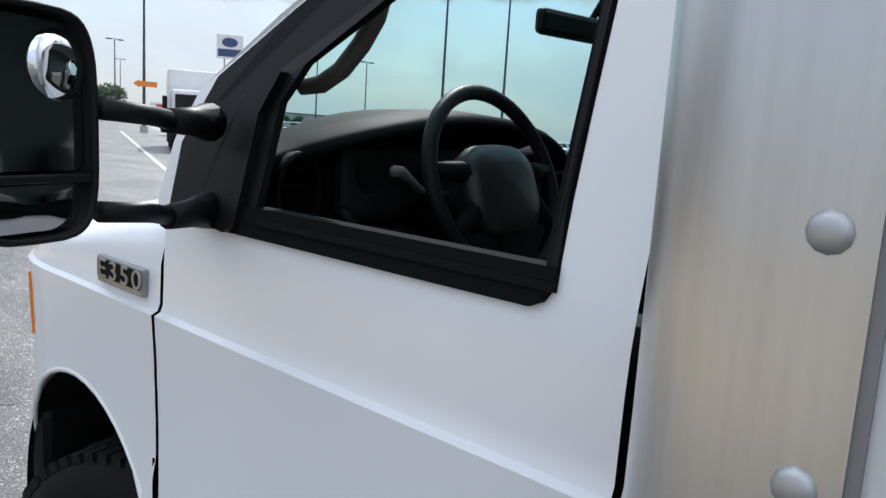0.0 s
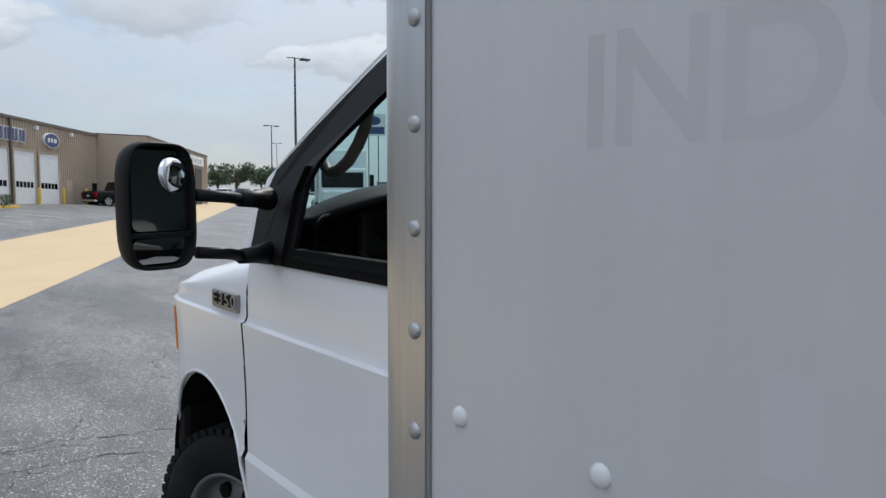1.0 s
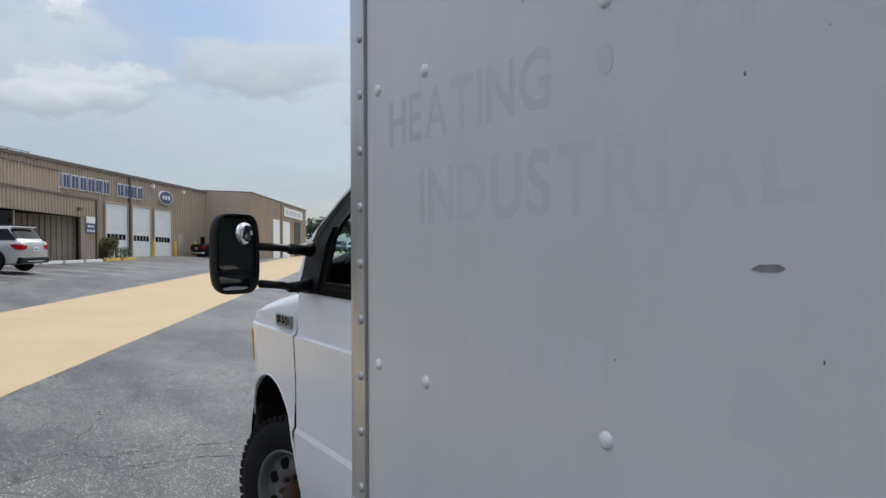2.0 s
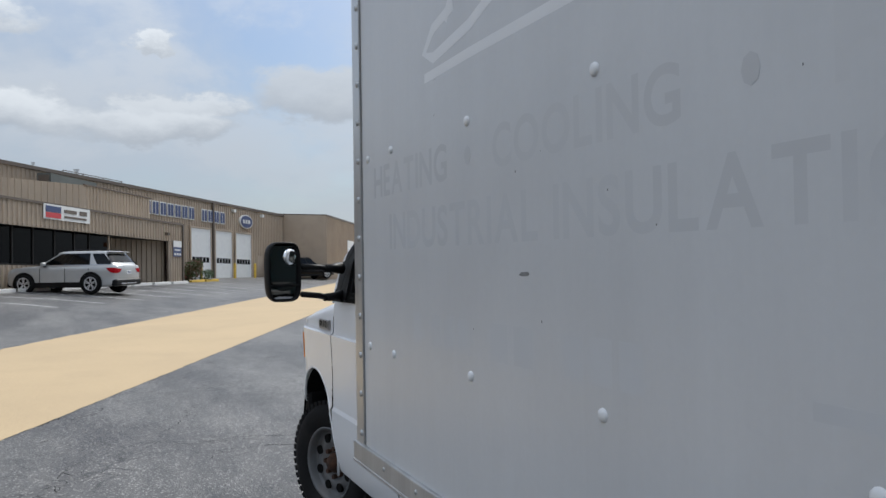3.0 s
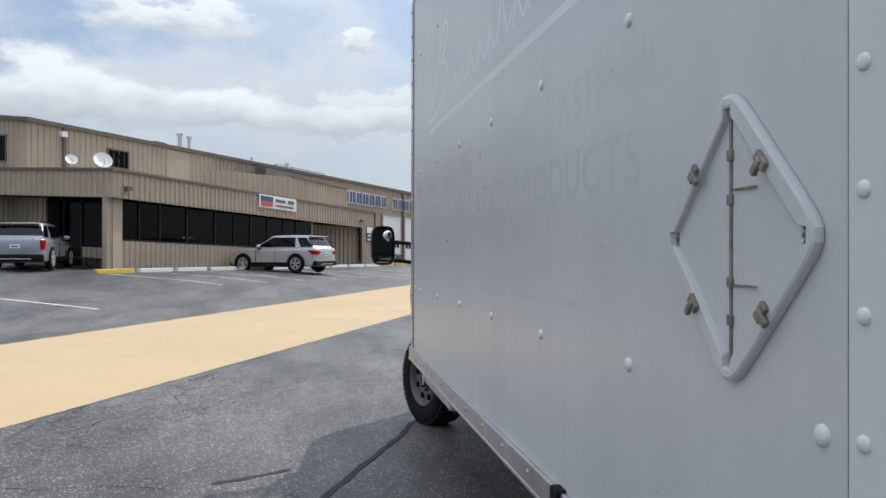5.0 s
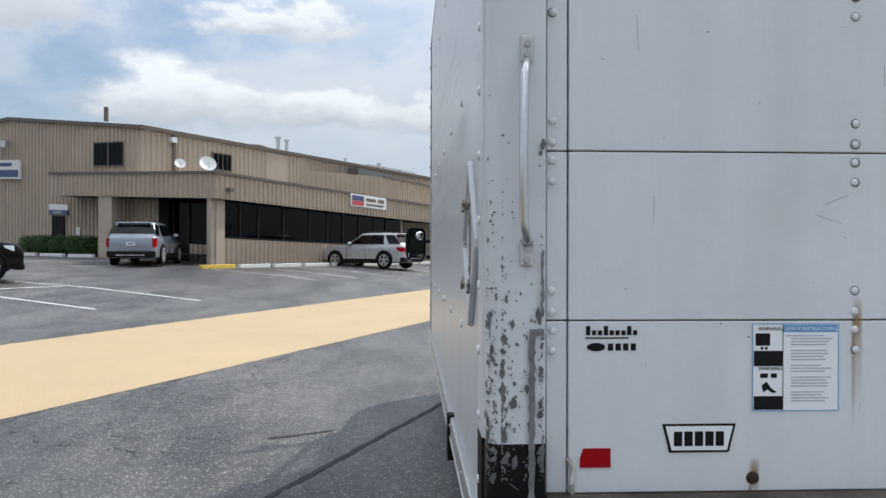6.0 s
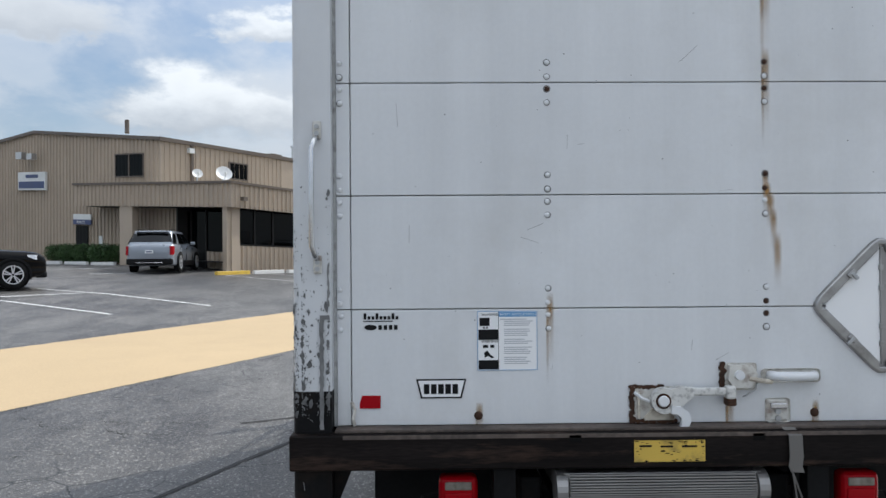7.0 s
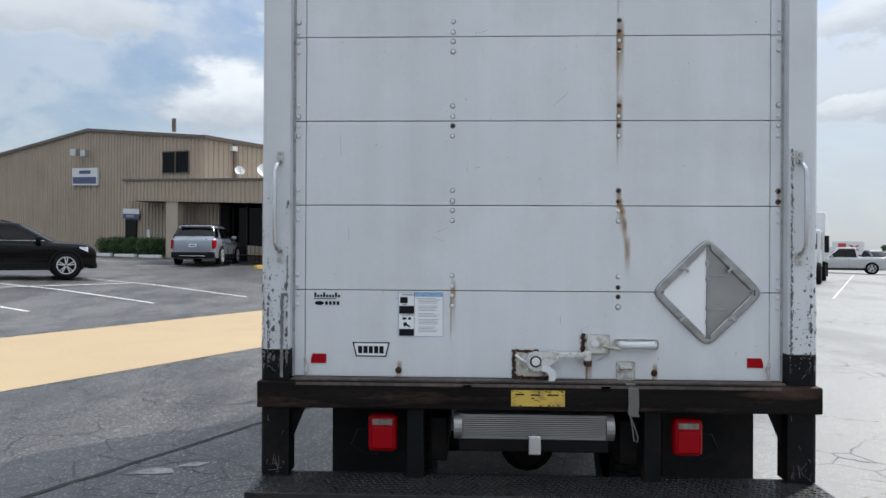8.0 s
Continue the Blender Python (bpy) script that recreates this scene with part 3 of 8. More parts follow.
tagged(mesh_ob("worn_paint_mark", bm, M_WORNMARK), "small worn white paint mark on asphalt", "paint mark", kind="structure")


# ---- dealership building ----
BT = radians(31.32)
BU, BV = Vector((math.sin(BT), math.cos(BT), 0)), Vector((-math.cos(BT), math.sin(BT), 0))
BC, BASE, FALL = Vector((-9.75, 31.29, 0)), 1.04, -0.05
M_SIGNW = material("sign_white", (0.72, 0.72, 0.70), 0.5, vary=0.05)
M_NAVY = material("navy_sign", (0.045, 0.065, 0.16), 0.4, vary=0.08)
M_SIGNR = material("red_sign", (0.5, 0.05, 0.06), 0.5, vary=0.06)
M_UNIT = material("unit_metal", (0.11, 0.12, 0.11), 0.5, vary=0.15, scale=1.5)
M_MULL = material("dark_glazing_bar", (0.018, 0.016, 0.015), 0.5, vary=0.15, spec=0.2)
# the building's unlit depth, put into one near-black colour
M_SHOPSHADE = material("shop_shade", (0.03, 0.028, 0.026), 0.8, vary=0.3, scale=0.5)


def W(u, v, z):
    """A point of the building: along its long front, back from it, up. The site falls gently to the far end."""
    p = BC + BU * u + BV * v
    return Vector((p.x, p.y, z + BASE + FALL * (p.x - BC.x)))


EAVE, FASCIA, SOFFIT, FOOT = 6.18, 3.69, 2.62, -0.9


def ribbed(name, parent, a, b, z0, z1, mat=M_TAN, flip=1, top=None, step=0.305, depth=0.065, label=""):
    """Upright ribbed metal siding between two plan points (u, v); top(f) gives the height along it."""
    a, b = Vector(a), Vector(b)
    run = (b - a).length
    t = (b - a) / run
    nrm = Vector((t.y, -t.x)) * flip
    prof = []
    k = 0.0
    while k < run:
        for d, h in ((0, 0), (0.195, 0), (0.222, depth), (0.262, depth), (0.29, 0)):
            if k + d < run:
                prof.append((k + d, h))
        k += step
    prof.append((run, 0))
    bm = bmesh.new()
    lo, hi = [], []
    for s, h in prof:
        p = a + t * s + nrm * h
        lo.append(W(p.x, p.y, z0))
        hi.append(W(p.x, p.y, top(s / run) if top else z1))
    add_loft(bm, [lo, hi])
    z_a, z_b = (top(0), top(1)) if top else (z1, z1)
    q = [bm.verts.new(p) for p in (W(*(a - nrm * 0.12), z0), W(*(b - nrm * 0.12), z0), W(*(b - nrm * 0.12), z_b), W(*(a - nrm * 0.12), z_a))]
    bm.faces.new(q)
    return part(name, bm, mat, parent, label)


def slab(name, parent, mat, u0, v0, z0, u1, v1, z1, label=""):
    bm = bmesh.new()
    rows = [[W(u0, v0, z), W(u1, v0, z), W(u1, v1, z), W(u0, v1, z)] for z in (z0, z1)]
    add_loft(bm, rows, close=True, cap=True)
    return part(name, bm, mat, parent, label)


def pane_glass(name, parent, u0, v0, u1, v1, z0, z1, mat, label=""):
    """A pane with thickness between two plan points."""
    a, b = Vector((u0, v0)), Vector((u1, v1))
    t = (b - a).normalized()
    n = Vector((t.y, -t.x)) * 0.008
    bm = bmesh.new()
    add_loft(bm, [[W(*(a + n), z), W(*(b + n), z), W(*(b - n), z), W(*(a - n), z)] for z in (z0, z1)], close=True, cap=True)
    return part(name, bm, mat, parent, label)


dealer = thing("dealership_building", "tan ribbed metal dealership building with a low glazed office front", "building")
U0, V0, UF, VF = 1.5, 6.58, 45.6, 0.98     # main block: near corner and far end of its long wall
MT = (Vector((UF, VF)) - Vector((U0, V0))).normalized()
MN = Vector((MT.y, -MT.x))


def main_at(u, out=0.0):
    """Plan point on the long main wall at the given u, stood off it."""
    f = (u - U0) / (UF - U0)
    p = Vector((u, V0 + (VF - V0) * f)) + MN * out
    return p.x, p.y


def main_box(name, parent, mat, u0, u1, z0, z1, out0, out1, label=""):
    bm = bmesh.new()
    rows = [[W(*main_at(u0, out0), z), W(*main_at(u1, out0), z), W(*main_at(u1, out1), z), W(*main_at(u0, out1), z)] for z in (z0, z1)]
    add_loft(bm, rows, close=True, cap=True)
    return part(name, bm, mat, parent, label)


wall_main = ribbed("wall", dealer, (U0, V0), main_at(UF), FOOT, EAVE)
gable_top = lambda f: EAVE + 0.8 * f * 24 / 10.8 if f * 24 < 10.8 else EAVE + 0.8 - 0.12 * (f * 24 - 10.8)
wall_gable = ribbed("wall", dealer, (U0, V0), (U0, V0 + 24), FOOT, EAVE, flip=-1, top=gable_top)
bm = bmesh.new()
add_loft(bm, [[W(u, main_at(u)[1] - 0.12, EAVE + 0.02), W(u, V0 + 10.8, EAVE + 0.84), W(u, V0 + 24, EAVE - 0.7)] for u in (U0 - 0.12, UF)])
roof = part("roof", bm, M_ROOF, dealer)
main_box("eave_gutter", dealer, M_TRIMB, U0 - 0.1, UF, EAVE - 0.1, EAVE + 0.1, -0.02, 0.14, "dark brown eave gutter")
bm = bmesh.new()
add_loft(bm, [[W(U0 - 0.16, V0 + v, z + d) for v, z in ((-0.14, EAVE), (10.8, EAVE + 0.82), (24, EAVE - 0.74))] for d in (-0.1, 0.08)] + [[W(U0, V0 + v, z + 0.08) for v, z in ((-0.14, EAVE), (10.8, EAVE + 0.82), (24, EAVE - 0.74))]])
part("rake_trim", bm, M_TRIMB, dealer, "dark brown rake trim")
for u, h, r in ((12.0, 0.75, 0.13), (12.8, 0.7, 0.11), (23.2, 0.55, 0.12), (19.0, 0.35, 0.07)):
    p, q = W(u, 7.0, EAVE + 0.05), W(u, 7.0, EAVE + 0.3 + h)
    part("roof_vent", bm_cyl(p, q, r, 12), M_ALU, roof, "metal roof vent pipe")
    part("vent_cap", bm_cyl(q, q + Vector((0, 0, 0.12)), r * 1.5, 12), M_ALU, roof)
slab("roof_unit", roof, M_TRIMB, 11.2, 8.0, EAVE, 12.0, 8.8, EAVE + 0.62, "dark rooftop unit")
p = W(2.5, 10.54, EAVE + 0.6)
part("roof_vent", bm_cyl(p, p + Vector((0, 0, 0.75)), 0.12, 12), M_TRIMB, roof)
WV, WU = -3.1, 69.0
ribbed("wall", dealer, (UF, VF), (UF, WV), FOOT, EAVE + 0.1, flip=-1)
wing = ribbed("wall", dealer, (UF, WV), (WU, WV), FOOT, EAVE + 0.1)
slab("roof", dealer, M_TRIMB, UF - 0.05, WV - 0.08, EAVE + 0.05, WU, 14, EAVE + 0.2)
ribbed("wall", dealer, (WU, WV), (WU, 14), FOOT, EAVE + 0.1, flip=1)
ribbed("wall", dealer, (U0, V0 + 24), (WU, V0 + 24), FOOT, EAVE - 0.7, flip=-1)
for u0, u1, z1 in ((53.0, 55.6, 4.4), (57.0, 60.2, 4.4), (62.5, 65.6, 4.6)):
    pane_glass("bay_door", wing, u0, WV - 0.09, u1, WV - 0.09, 0.2, z1, M_ROLL if u0 < 62 else M_SHOPSHADE, "white bay door" if u0 < 62 else "dark sheet for the shade in an open bay")
sgn = pane_glass("wing_sign", wing, 57.5, WV - 0.12, 66.5, WV - 0.12, 4.95, 5.9, M_SIGNW, "long white sign")
for k in range(6):
    pane_glass("sign_bar", sgn, 58.3 + k * 1.25, WV - 0.14, 59.2 + k * 1.25, WV - 0.14, 5.2, 5.65, M_STEEL)
slab("downspout", wing, M_TRIMB, 56.2, WV - 0.14, 0, 56.35, WV, EAVE)

# three bay doors on the long wall
for u0, u1 in ((30.5, 33.1), (33.78, 36.2), (36.82, 39.32)):
    bay = main_box("bay_door", wall_main, M_ROLL, u0, u1, 0.0, 4.02, 0.05, 0.08, "white sectional bay door with a window row")
    for k in range(7):
        main_box("door_section", bay, M_ROLL, u0, u1, 0.02 + k * 0.57, 0.57 + k * 0.57, 0.08, 0.095)
    for k in range(5):
        a = u0 + 0.15 + k * (u1 - u0 - 0.3) / 5
        main_box("pane", bay, M_DGLASS, a, a + (u1 - u0 - 0.3) / 5 - 0.08, 1.5, 1.9, 0.095, 0.1)
    for a in (u0 - 0.12, u1):
        main_box("jamb", bay, M_TAN, a, a + 0.12, 0, 4.14, 0.04, 0.14)
    main_box("header", bay, M_TAN, u0, u1, 4.02, 4.14, 0.04, 0.14)
main_box("downspout", wall_main, M_TRIMB, 33.4, 33.55, 0, EAVE, 0.04, 0.18, "brown downspout")
main_box("downspout", wall_main, M_TRIMB, 3.2, 3.34, 3.4, EAVE, 0.04, 0.14, "brown downspout")
main_box("personnel_door", wall_main, M_TAN, 40.4, 41.3, 0.2, 2.3, 0.045, 0.07, "plain tan personnel door")
main_box("wall_window", wall_main, M_DGLASS, 44.4, 45.2, 1.3, 2.2, 0.05, 0.07)
upw = main_box("upper_window", wall_main, M_DGLASS, 5.65, 6.8, 4.62, 5.45, 0.05, 0.065, "dark upper window")
for a, b, c, d in ((5.58, 5.65, 4.55, 5.52), (6.8, 6.87, 4.55, 5.52), (5.65, 6.8, 5.45, 5.52), (5.65, 6.8, 4.55, 4.62)):
    main_box("frame", upw, M_TRIMB, a, b, c, d, 0.03, 0.1)
main_box("blank_panel", wall_main, M_TAN, 9.3, 10.8, 4.4, 6.0, 0.05, 0.062, "flat repair panel")
for u in (3.0, 36.3, 41.0):
    main_box("wall_light", wall_main, M_SIGNW, u, u + 0.3, 5.65, 5.9, 0.05, 0.3, "small wall floodlight")

# sign of raised letter shapes and an oval
for k in range(13):
    if k == 8:
        continue
    u = 24.35 + k * 0.845
    ls = main_box("sign_shape", wall_main, M_SIGNW, u - 0.04, u + 0.66, 4.58, 5.52, 0.06, 0.11, "navy raised sign bars with a white rim")
    for a, b in ((0.03, 0.255), (0.365, 0.59)):
        main_box("face_bar", ls, M_NAVY, u + a, u + b, 4.65, 5.45, 0.11, 0.14)
oc = 38.4
for name, rr, mat, out in (("oval_sign", 1.0, M_SIGNW, 0.2), ("oval_field", 0.88, M_NAVY, 0.23)):
    bm = bmesh.new()
    add_prism(bm, [W(*main_at(oc + 1.05 * rr * math.cos(a), 0.06), 5.05 + 0.56 * rr * math.sin(a)) for a in [2 * math.pi * k / 28 for k in range(28)]], W(*main_at(oc, out), 0) - W(*main_at(oc, 0.06), 0))
    o = part(name, bm, mat, dealer if name == "oval_sign" else osign, "oval blue sign with a white rim" if name == "oval_sign" else "")
    if name == "oval_sign":
        osign = o
for a, b in ((-0.6, -0.35), (-0.2, 0.05), (0.2, 0.55)):
    main_box("oval_stroke", osign, M_SIGNW, oc + a, oc + b, 4.9, 5.2, 0.23, 0.245)

# low office front: fascia, soffit, glazing, sill wall
fas = ribbed("fascia", dealer, (0, 0), (23.4, 0), SOFFIT, FASCIA)
ribbed("fascia", dealer, (0, 0), (0, 11.5), SOFFIT, FASCIA, flip=-1)
slab("fascia_cap", fas, M_TRIMB, -0.1, -0.1, FASCIA, 23.45, 0.1, FASCIA + 0.11, "dark brown cap")
slab("fascia_cap", fas, M_TRIMB, -0.1, 0.1, FASCIA, 0.1, 11.55, FASCIA + 0.11)
bm = bmesh.new()
flat_roof = [(0.05, 0.05), (23.35, 0.05), (23.35, main_at(23.35)[1] + 0.1), (U0, V0), (U0, 11.4), (0.05, 11.4)]
add_prism(bm, [W(u, v, FASCIA - 0.3) for u, v in flat_roof], (0, 0, 0.1))
part("office_roof", bm, M_ROOF, dealer)
bm = bmesh.new()
add_prism(bm, [W(u, v, SOFFIT + 0.01) for u, v in flat_roof], (0, 0, 0.06))
part("soffit", bm, M_MULL, dealer)
ribbed("sill_wall", dealer, (0.55, 0.45), (16.0, 0.45), FOOT, 0.9)
slab("corner_post", dealer, M_TAN, 0.3, 0.3, FOOT, 0.8, 0.8, SOFFIT)
# added back and floor behind the glass; their colour holds the indoor shade
slab("office_back", dealer, M_SHOPSHADE, 0.9, 4.6, FOOT, 18.8, 4.7, SOFFIT)
slab("office_floor", dealer, M_SHOPSHADE, 0.9, 0.6, 0.05, 18.8, 4.6, 0.1)
MUL = [0.8, 1.92, 3.15, 4.91, 6.94, 8.45, 9.83, 11.37, 12.91, 14.16, 15.9]
for a, b in zip(MUL, MUL[1:]):
    win = pane_glass("window", dealer, a + 0.04, 0.52, b - 0.04, 0.52, 0.98, SOFFIT - 0.06, M_DGLASS, "dark tinted shop window")
    slab("mullion", win, M_MULL, a - 0.04, 0.46, 0.9, a + 0.04, 0.58, SOFFIT)
slab("window_sill", dealer, M_MULL, 0.7, 0.42, 0.9, 16.0, 0.6, 0.97)
slab("entry_door", dealer, M_DGLASS, 16.1, 2.4, FOOT, 18.6, 2.45, SOFFIT, "dark glazed entry in a recess")
slab("recess_wall", dealer, M_TAN, 15.95, 0.5, FOOT, 16.1, 4.5, SOFFIT)
ribbed("recess_wall", dealer, (18.8, 3.0), (22.0, 0.5), FOOT, SOFFIT)
endw = ribbed("end_wall", dealer, (21.6, 0.02), (23.4, 0.02), FOOT, SOFFIT)
ribbed("end_wall", dealer, (23.4, 0), (23.4, main_at(23.4)[1]), FOOT, FASCIA, flip=1)
hours = pane_glass("hours_sign", endw, 22.05, -0.07, 23.1, -0.07, 1.7, 2.68, M_NAVY, "blue and white service sign")
pane_glass("sign_top", hours, 22.05, -0.09, 23.1, -0.09, 2.3, 2.68, M_SIGNW)
for k in range(3):
    pane_glass("sign_bar", hours, 22.15 + k * 0.32, -0.09, 22.37 + k * 0.32, -0.09, 1.8, 1.92, M_SIGNW)
pane_glass("sign_bar", hours, 22.2, -0.09, 22.95, -0.09, 2.08, 2.16, M_SIGNW)
slab("downspout", endw, M_TRIMB, 23.3, -0.1, 0, 23.45, 0.02, FASCIA)
ban = pane_glass("banner_sign", fas, 9.76, -0.1, 13.31, -0.1, 3.05, 3.74, M_SIGNW, "white banner with blue and red fields")
pane_glass("blue_field", ban, 9.9, -0.12, 11.0, -0.12, 3.38, 3.66, M_NAVY)
pane_glass("red_field", ban, 9.9, -0.12, 11.0, -0.12, 3.12, 3.36, M_SIGNR)
for a, b, c, d in ((11.25, 12.2, 3.42, 3.58), (12.45, 13.05, 3.4, 3.6), (11.25, 13.0, 3.18, 3.28)):
    pane_glass("banner_bar", ban, a, -0.12, b, -0.12, c, d, M_TRIMB)
for u in (21.0, 0.5):
    slab("wall_light", fas, M_TRIMB, u, -0.28, 2.95, u + 0.25, -0.05, 3.12, "small dark wall light")
# raised screen on the office roof
scr = ribbed("roof_screen", dealer, (16.0, 1.9), (22.9, 1.9), FASCIA, 5.3, label="ribbed screen wall on the office roof")
ribbed("roof_screen", dealer, (16.0, 1.9), main_at(12.2), FASCIA, 5.3, flip=-1)
slab("screen_cap", scr, M_TRIMB, 15.95, 1.8, 5.3, 22.95, 1.95, 5.37)
ru = slab("roof_unit", roof, M_UNIT, 15.4, 3.4, FASCIA, 19.6, 4.2, 5.85, "grey-green rooftop unit behind the screen")
slab("unit_panel", ru, M_TRIMB, 15.36, 3.5, 5.4, 15.4, 4.1, 5.75)
main_box("catwalk_rail", wall_main, M_TRIMB, 18.0, 23.0, 6.35, 6.39, 0.0, 0.05, "thin roof-edge rail")
for u in (18.0, 19.6, 21.3, 23.0):
    main_box("rail_post", wall_main, M_TRIMB, u, u + 0.05, 6.1, 6.4, 0.0, 0.05)

# satellite dishes on the office roof
def dish(u, v, r):
    d = thing("satellite_dish", "white satellite dish on the office roof", "satellite dish", "satellite dishes", at=W(u, v, FASCIA - 0.2))
    bm = bmesh.new()
    ax = Vector((0.45, -0.75, 0.5)).normalized()
    q = ax.to_track_quat("Z", "Y").to_matrix()
    c = Vector((0, 0, 0.95))
    rows = [[c + q @ Vector((r * f * math.cos(a), r * f * math.sin(a), 0.3 * r * f * f)) for a in [2 * math.pi * k / 24 for k in range(24)]] for f in (0.03, 0.4, 0.75, 1.0, 1.03, 0.98)]
    rows[-1] = [p - ax * 0.03 for p in rows[-1]]
    add_loft(bm, rows, close=True)
    part("reflector", bm, M_SIGNW, d, smooth=True)
    part("mast", bm_cyl((0, 0, 0), c - ax * 0.1, 0.04, 10), M_ALU, d)
    part("feed_arm", bm_tube([c - q @ Vector((0, r, 0)) * 0.9, c + ax * r * 0.9 - q @ Vector((0, r, 0)) * 0.4], 0.02, 6), M_ALU, d)
    part("feed_horn", bm_box((-0.06, -0.06, -0.06), (0.06, 0.06, 0.06), 0.02, m=Matrix.Translation(c + ax * r * 0.9 - q @ Vector((0, r, 0)) * 0.4)), M_SIGNW, d)


dish(2.75, 3.4, 0.4)
dish(2.35, 4.85, 0.26)

# gable end: canopy posts, window, signs, door, floodlight
for v0, v1 in ((6.9, 7.88), (0.35, 0.62)):
    slab("canopy_post", dealer, M_TAN, 0.05, v0, FOOT, 0.4, v1, SOFFIT)
slab("entry_glazing", dealer, M_DGLASS, 1.5, 0.95, 0.55, 1.53, 3.2, SOFFIT - 0.15, "dark entry glazing")
slab("entry_door", dealer, M_DGLASS, 1.5, 3.3, FOOT, 1.53, 5.2, SOFFIT - 0.15, "dark glass entry doors")
for v in (0.9, 2.0, 3.2, 4.25, 5.2):
    slab("mullion", dealer, M_MULL, 1.44, v, FOOT, 1.56, v + 0.08, SOFFIT)
ribbed("entry_wall", dealer, (1.46, 0.6), (1.46, 3.2), FOOT, 0.55, flip=-1)
ribbed("entry_wall", dealer, (1.46, 5.3), (1.46, 6.58), FOOT, SOFFIT, flip=-1)
gw = slab("gable_window", wall_gable, M_DGLASS, 1.43, 7.84, 4.3, 1.46, 10.05, 5.44, "dark double window")
for v0, v1, z0, z1 in ((7.78, 7.84, 4.24, 5.5), (10.05, 10.11, 4.24, 5.5), (8.92, 9.0, 4.3, 5.44), (7.84, 10.05, 5.44, 5.5), (7.84, 10.05, 4.24, 4.3)):
    slab("frame", gw, M_TRIMB, 1.4, v0, z0, 1.47, v1, z1)
gs = slab("gable_sign", wall_gable, M_SIGNW, 1.3, 16.2, 3.6, 1.44, 18.9, 4.65, "white sign box with a blue band")
slab("blue_band", gs, M_NAVY, 1.285, 16.3, 3.7, 1.3, 18.8, 4.1)
slab("sign_bar", gs, M_NAVY, 1.285, 16.9, 4.3, 1.3, 18.1, 4.5)
flood = slab("floodlight_arm", wall_gable, M_TRIMB, 1.0, 17.3, 5.5, 1.44, 17.4, 5.58, "floodlights on an arm")
slab("floodlight", flood, M_ALU, 0.75, 17.6, 5.35, 1.05, 18.2, 5.75)
slab("floodlight", flood, M_ALU, 0.75, 16.6, 5.3, 1.05, 17.1, 5.65)
ps = slab("parts_sign", wall_gable, M_SIGNW, 1.35, 12.1, 1.95, 1.42, 13.65, 2.25, "white and navy parts sign")
slab("navy_band", ps, M_NAVY, 1.34, 12.1, 1.68, 1.42, 13.65, 1.95)
bm = letters("PARTS", 0.24, Matrix(), 0.004, 1.1)
for v_ in bm.verts:
    v_.co = W(1.33 - v_.co.z, 13.3 - v_.co.x, 1.72 + v_.co.y)
part("parts_word", bm, M_SIGNW, ps)
slab("parts_door", wall_gable, M_DGLASS, 1.4, 12.45, FOOT, 1.44, 13.5, 1.62, "dark glass parts door")
slab("notice", wall_gable, M_SIGNW, 1.42, 11.2, 0.5, 1.44, 11.5, 1.1, "small white notice")
# flat dark slab in place of a shaded opening
slab("side_door", dealer, M_SHOPSHADE, 1.42, 8.3, FOOT, 1.45, 8.9, 2.2, "dark slab for the shade in a side doorway")


# kerbs, wheel stops, bollards, shrubs by the building
def plan(u, v):
    p = BC + BU * u + BV * v
    return p.x, p.y


for k in range(11):
    u = -0.8 + k * 2.2
    x, y = plan(u, -0.9)
    kb = thing("wheel_stop", "yellow painted concrete kerb block" if k == 0 else "white painted concrete kerb block", "kerb", "kerb blocks", at=(x, y, ground_z(x, y)), turn=-31.32)
    part("block", bm_box((-0.09, -0.95, -0.05), (0.09, 0.95, 0.15), 0.02), M_YELLOW if k == 0 else M_KERB, kb)
for k, v in enumerate((8.4, 10.6, 12.8)):
    x, y = plan(-0.5, v)
    kb = thing("wheel_stop", "white painted concrete kerb block", "kerb", "kerb blocks", at=(x, y, ground_z(x, y)), turn=58.7)
    part("block", bm_box((-0.09, -0.9, -0.05), (0.09, 0.9, 0.15), 0.02), M_KERB, kb)
for u in (24.6, 26.8):
    x, y = plan(u, -0.4)
    kb = thing("wheel_stop", "yellow painted concrete kerb block", "kerb", "kerb blocks", at=(x, y, ground_z(x, y)), turn=-31.32)
    part("block", bm_box((-0.09, -0.95, -0.05), (0.09, 0.95, 0.15), 0.02), M_YELLOW, kb)
for u in (30.2, 34.9, 38.1, 41.4):
    x, y = plan(main_at(u, 1.1)[0], main_at(u, 1.1)[1])
    bo = thing("bollard", "yellow steel bollard before the bay doors", "bollard", "bollards", at=(x, y, ground_z(x, y)))
    part("post", bm_lathe([(0.0001, 1.2), (0.05, 1.19), (0.09, 1.14), (0.1, 1.08), (0.1, -0.1)], 16, "z"), M_YELLOW, bo, smooth=True)


M_LEAF = material("leaves", (0.045, 0.095, 0.025), 0.7, vary=0.35, scale=1.5)
M_LEAFR = material("red_leaves", (0.2, 0.04, 0.035), 0.7, vary=0.3, scale=2)
M_TREE = material("tree_leaves", (0.055, 0.09, 0.035), 0.7, vary=0.4, scale=0.4)
M_BARK = material("bark", (0.1, 0.075, 0.055), 0.95, vary=0.3, scale=5, bump=0.01)


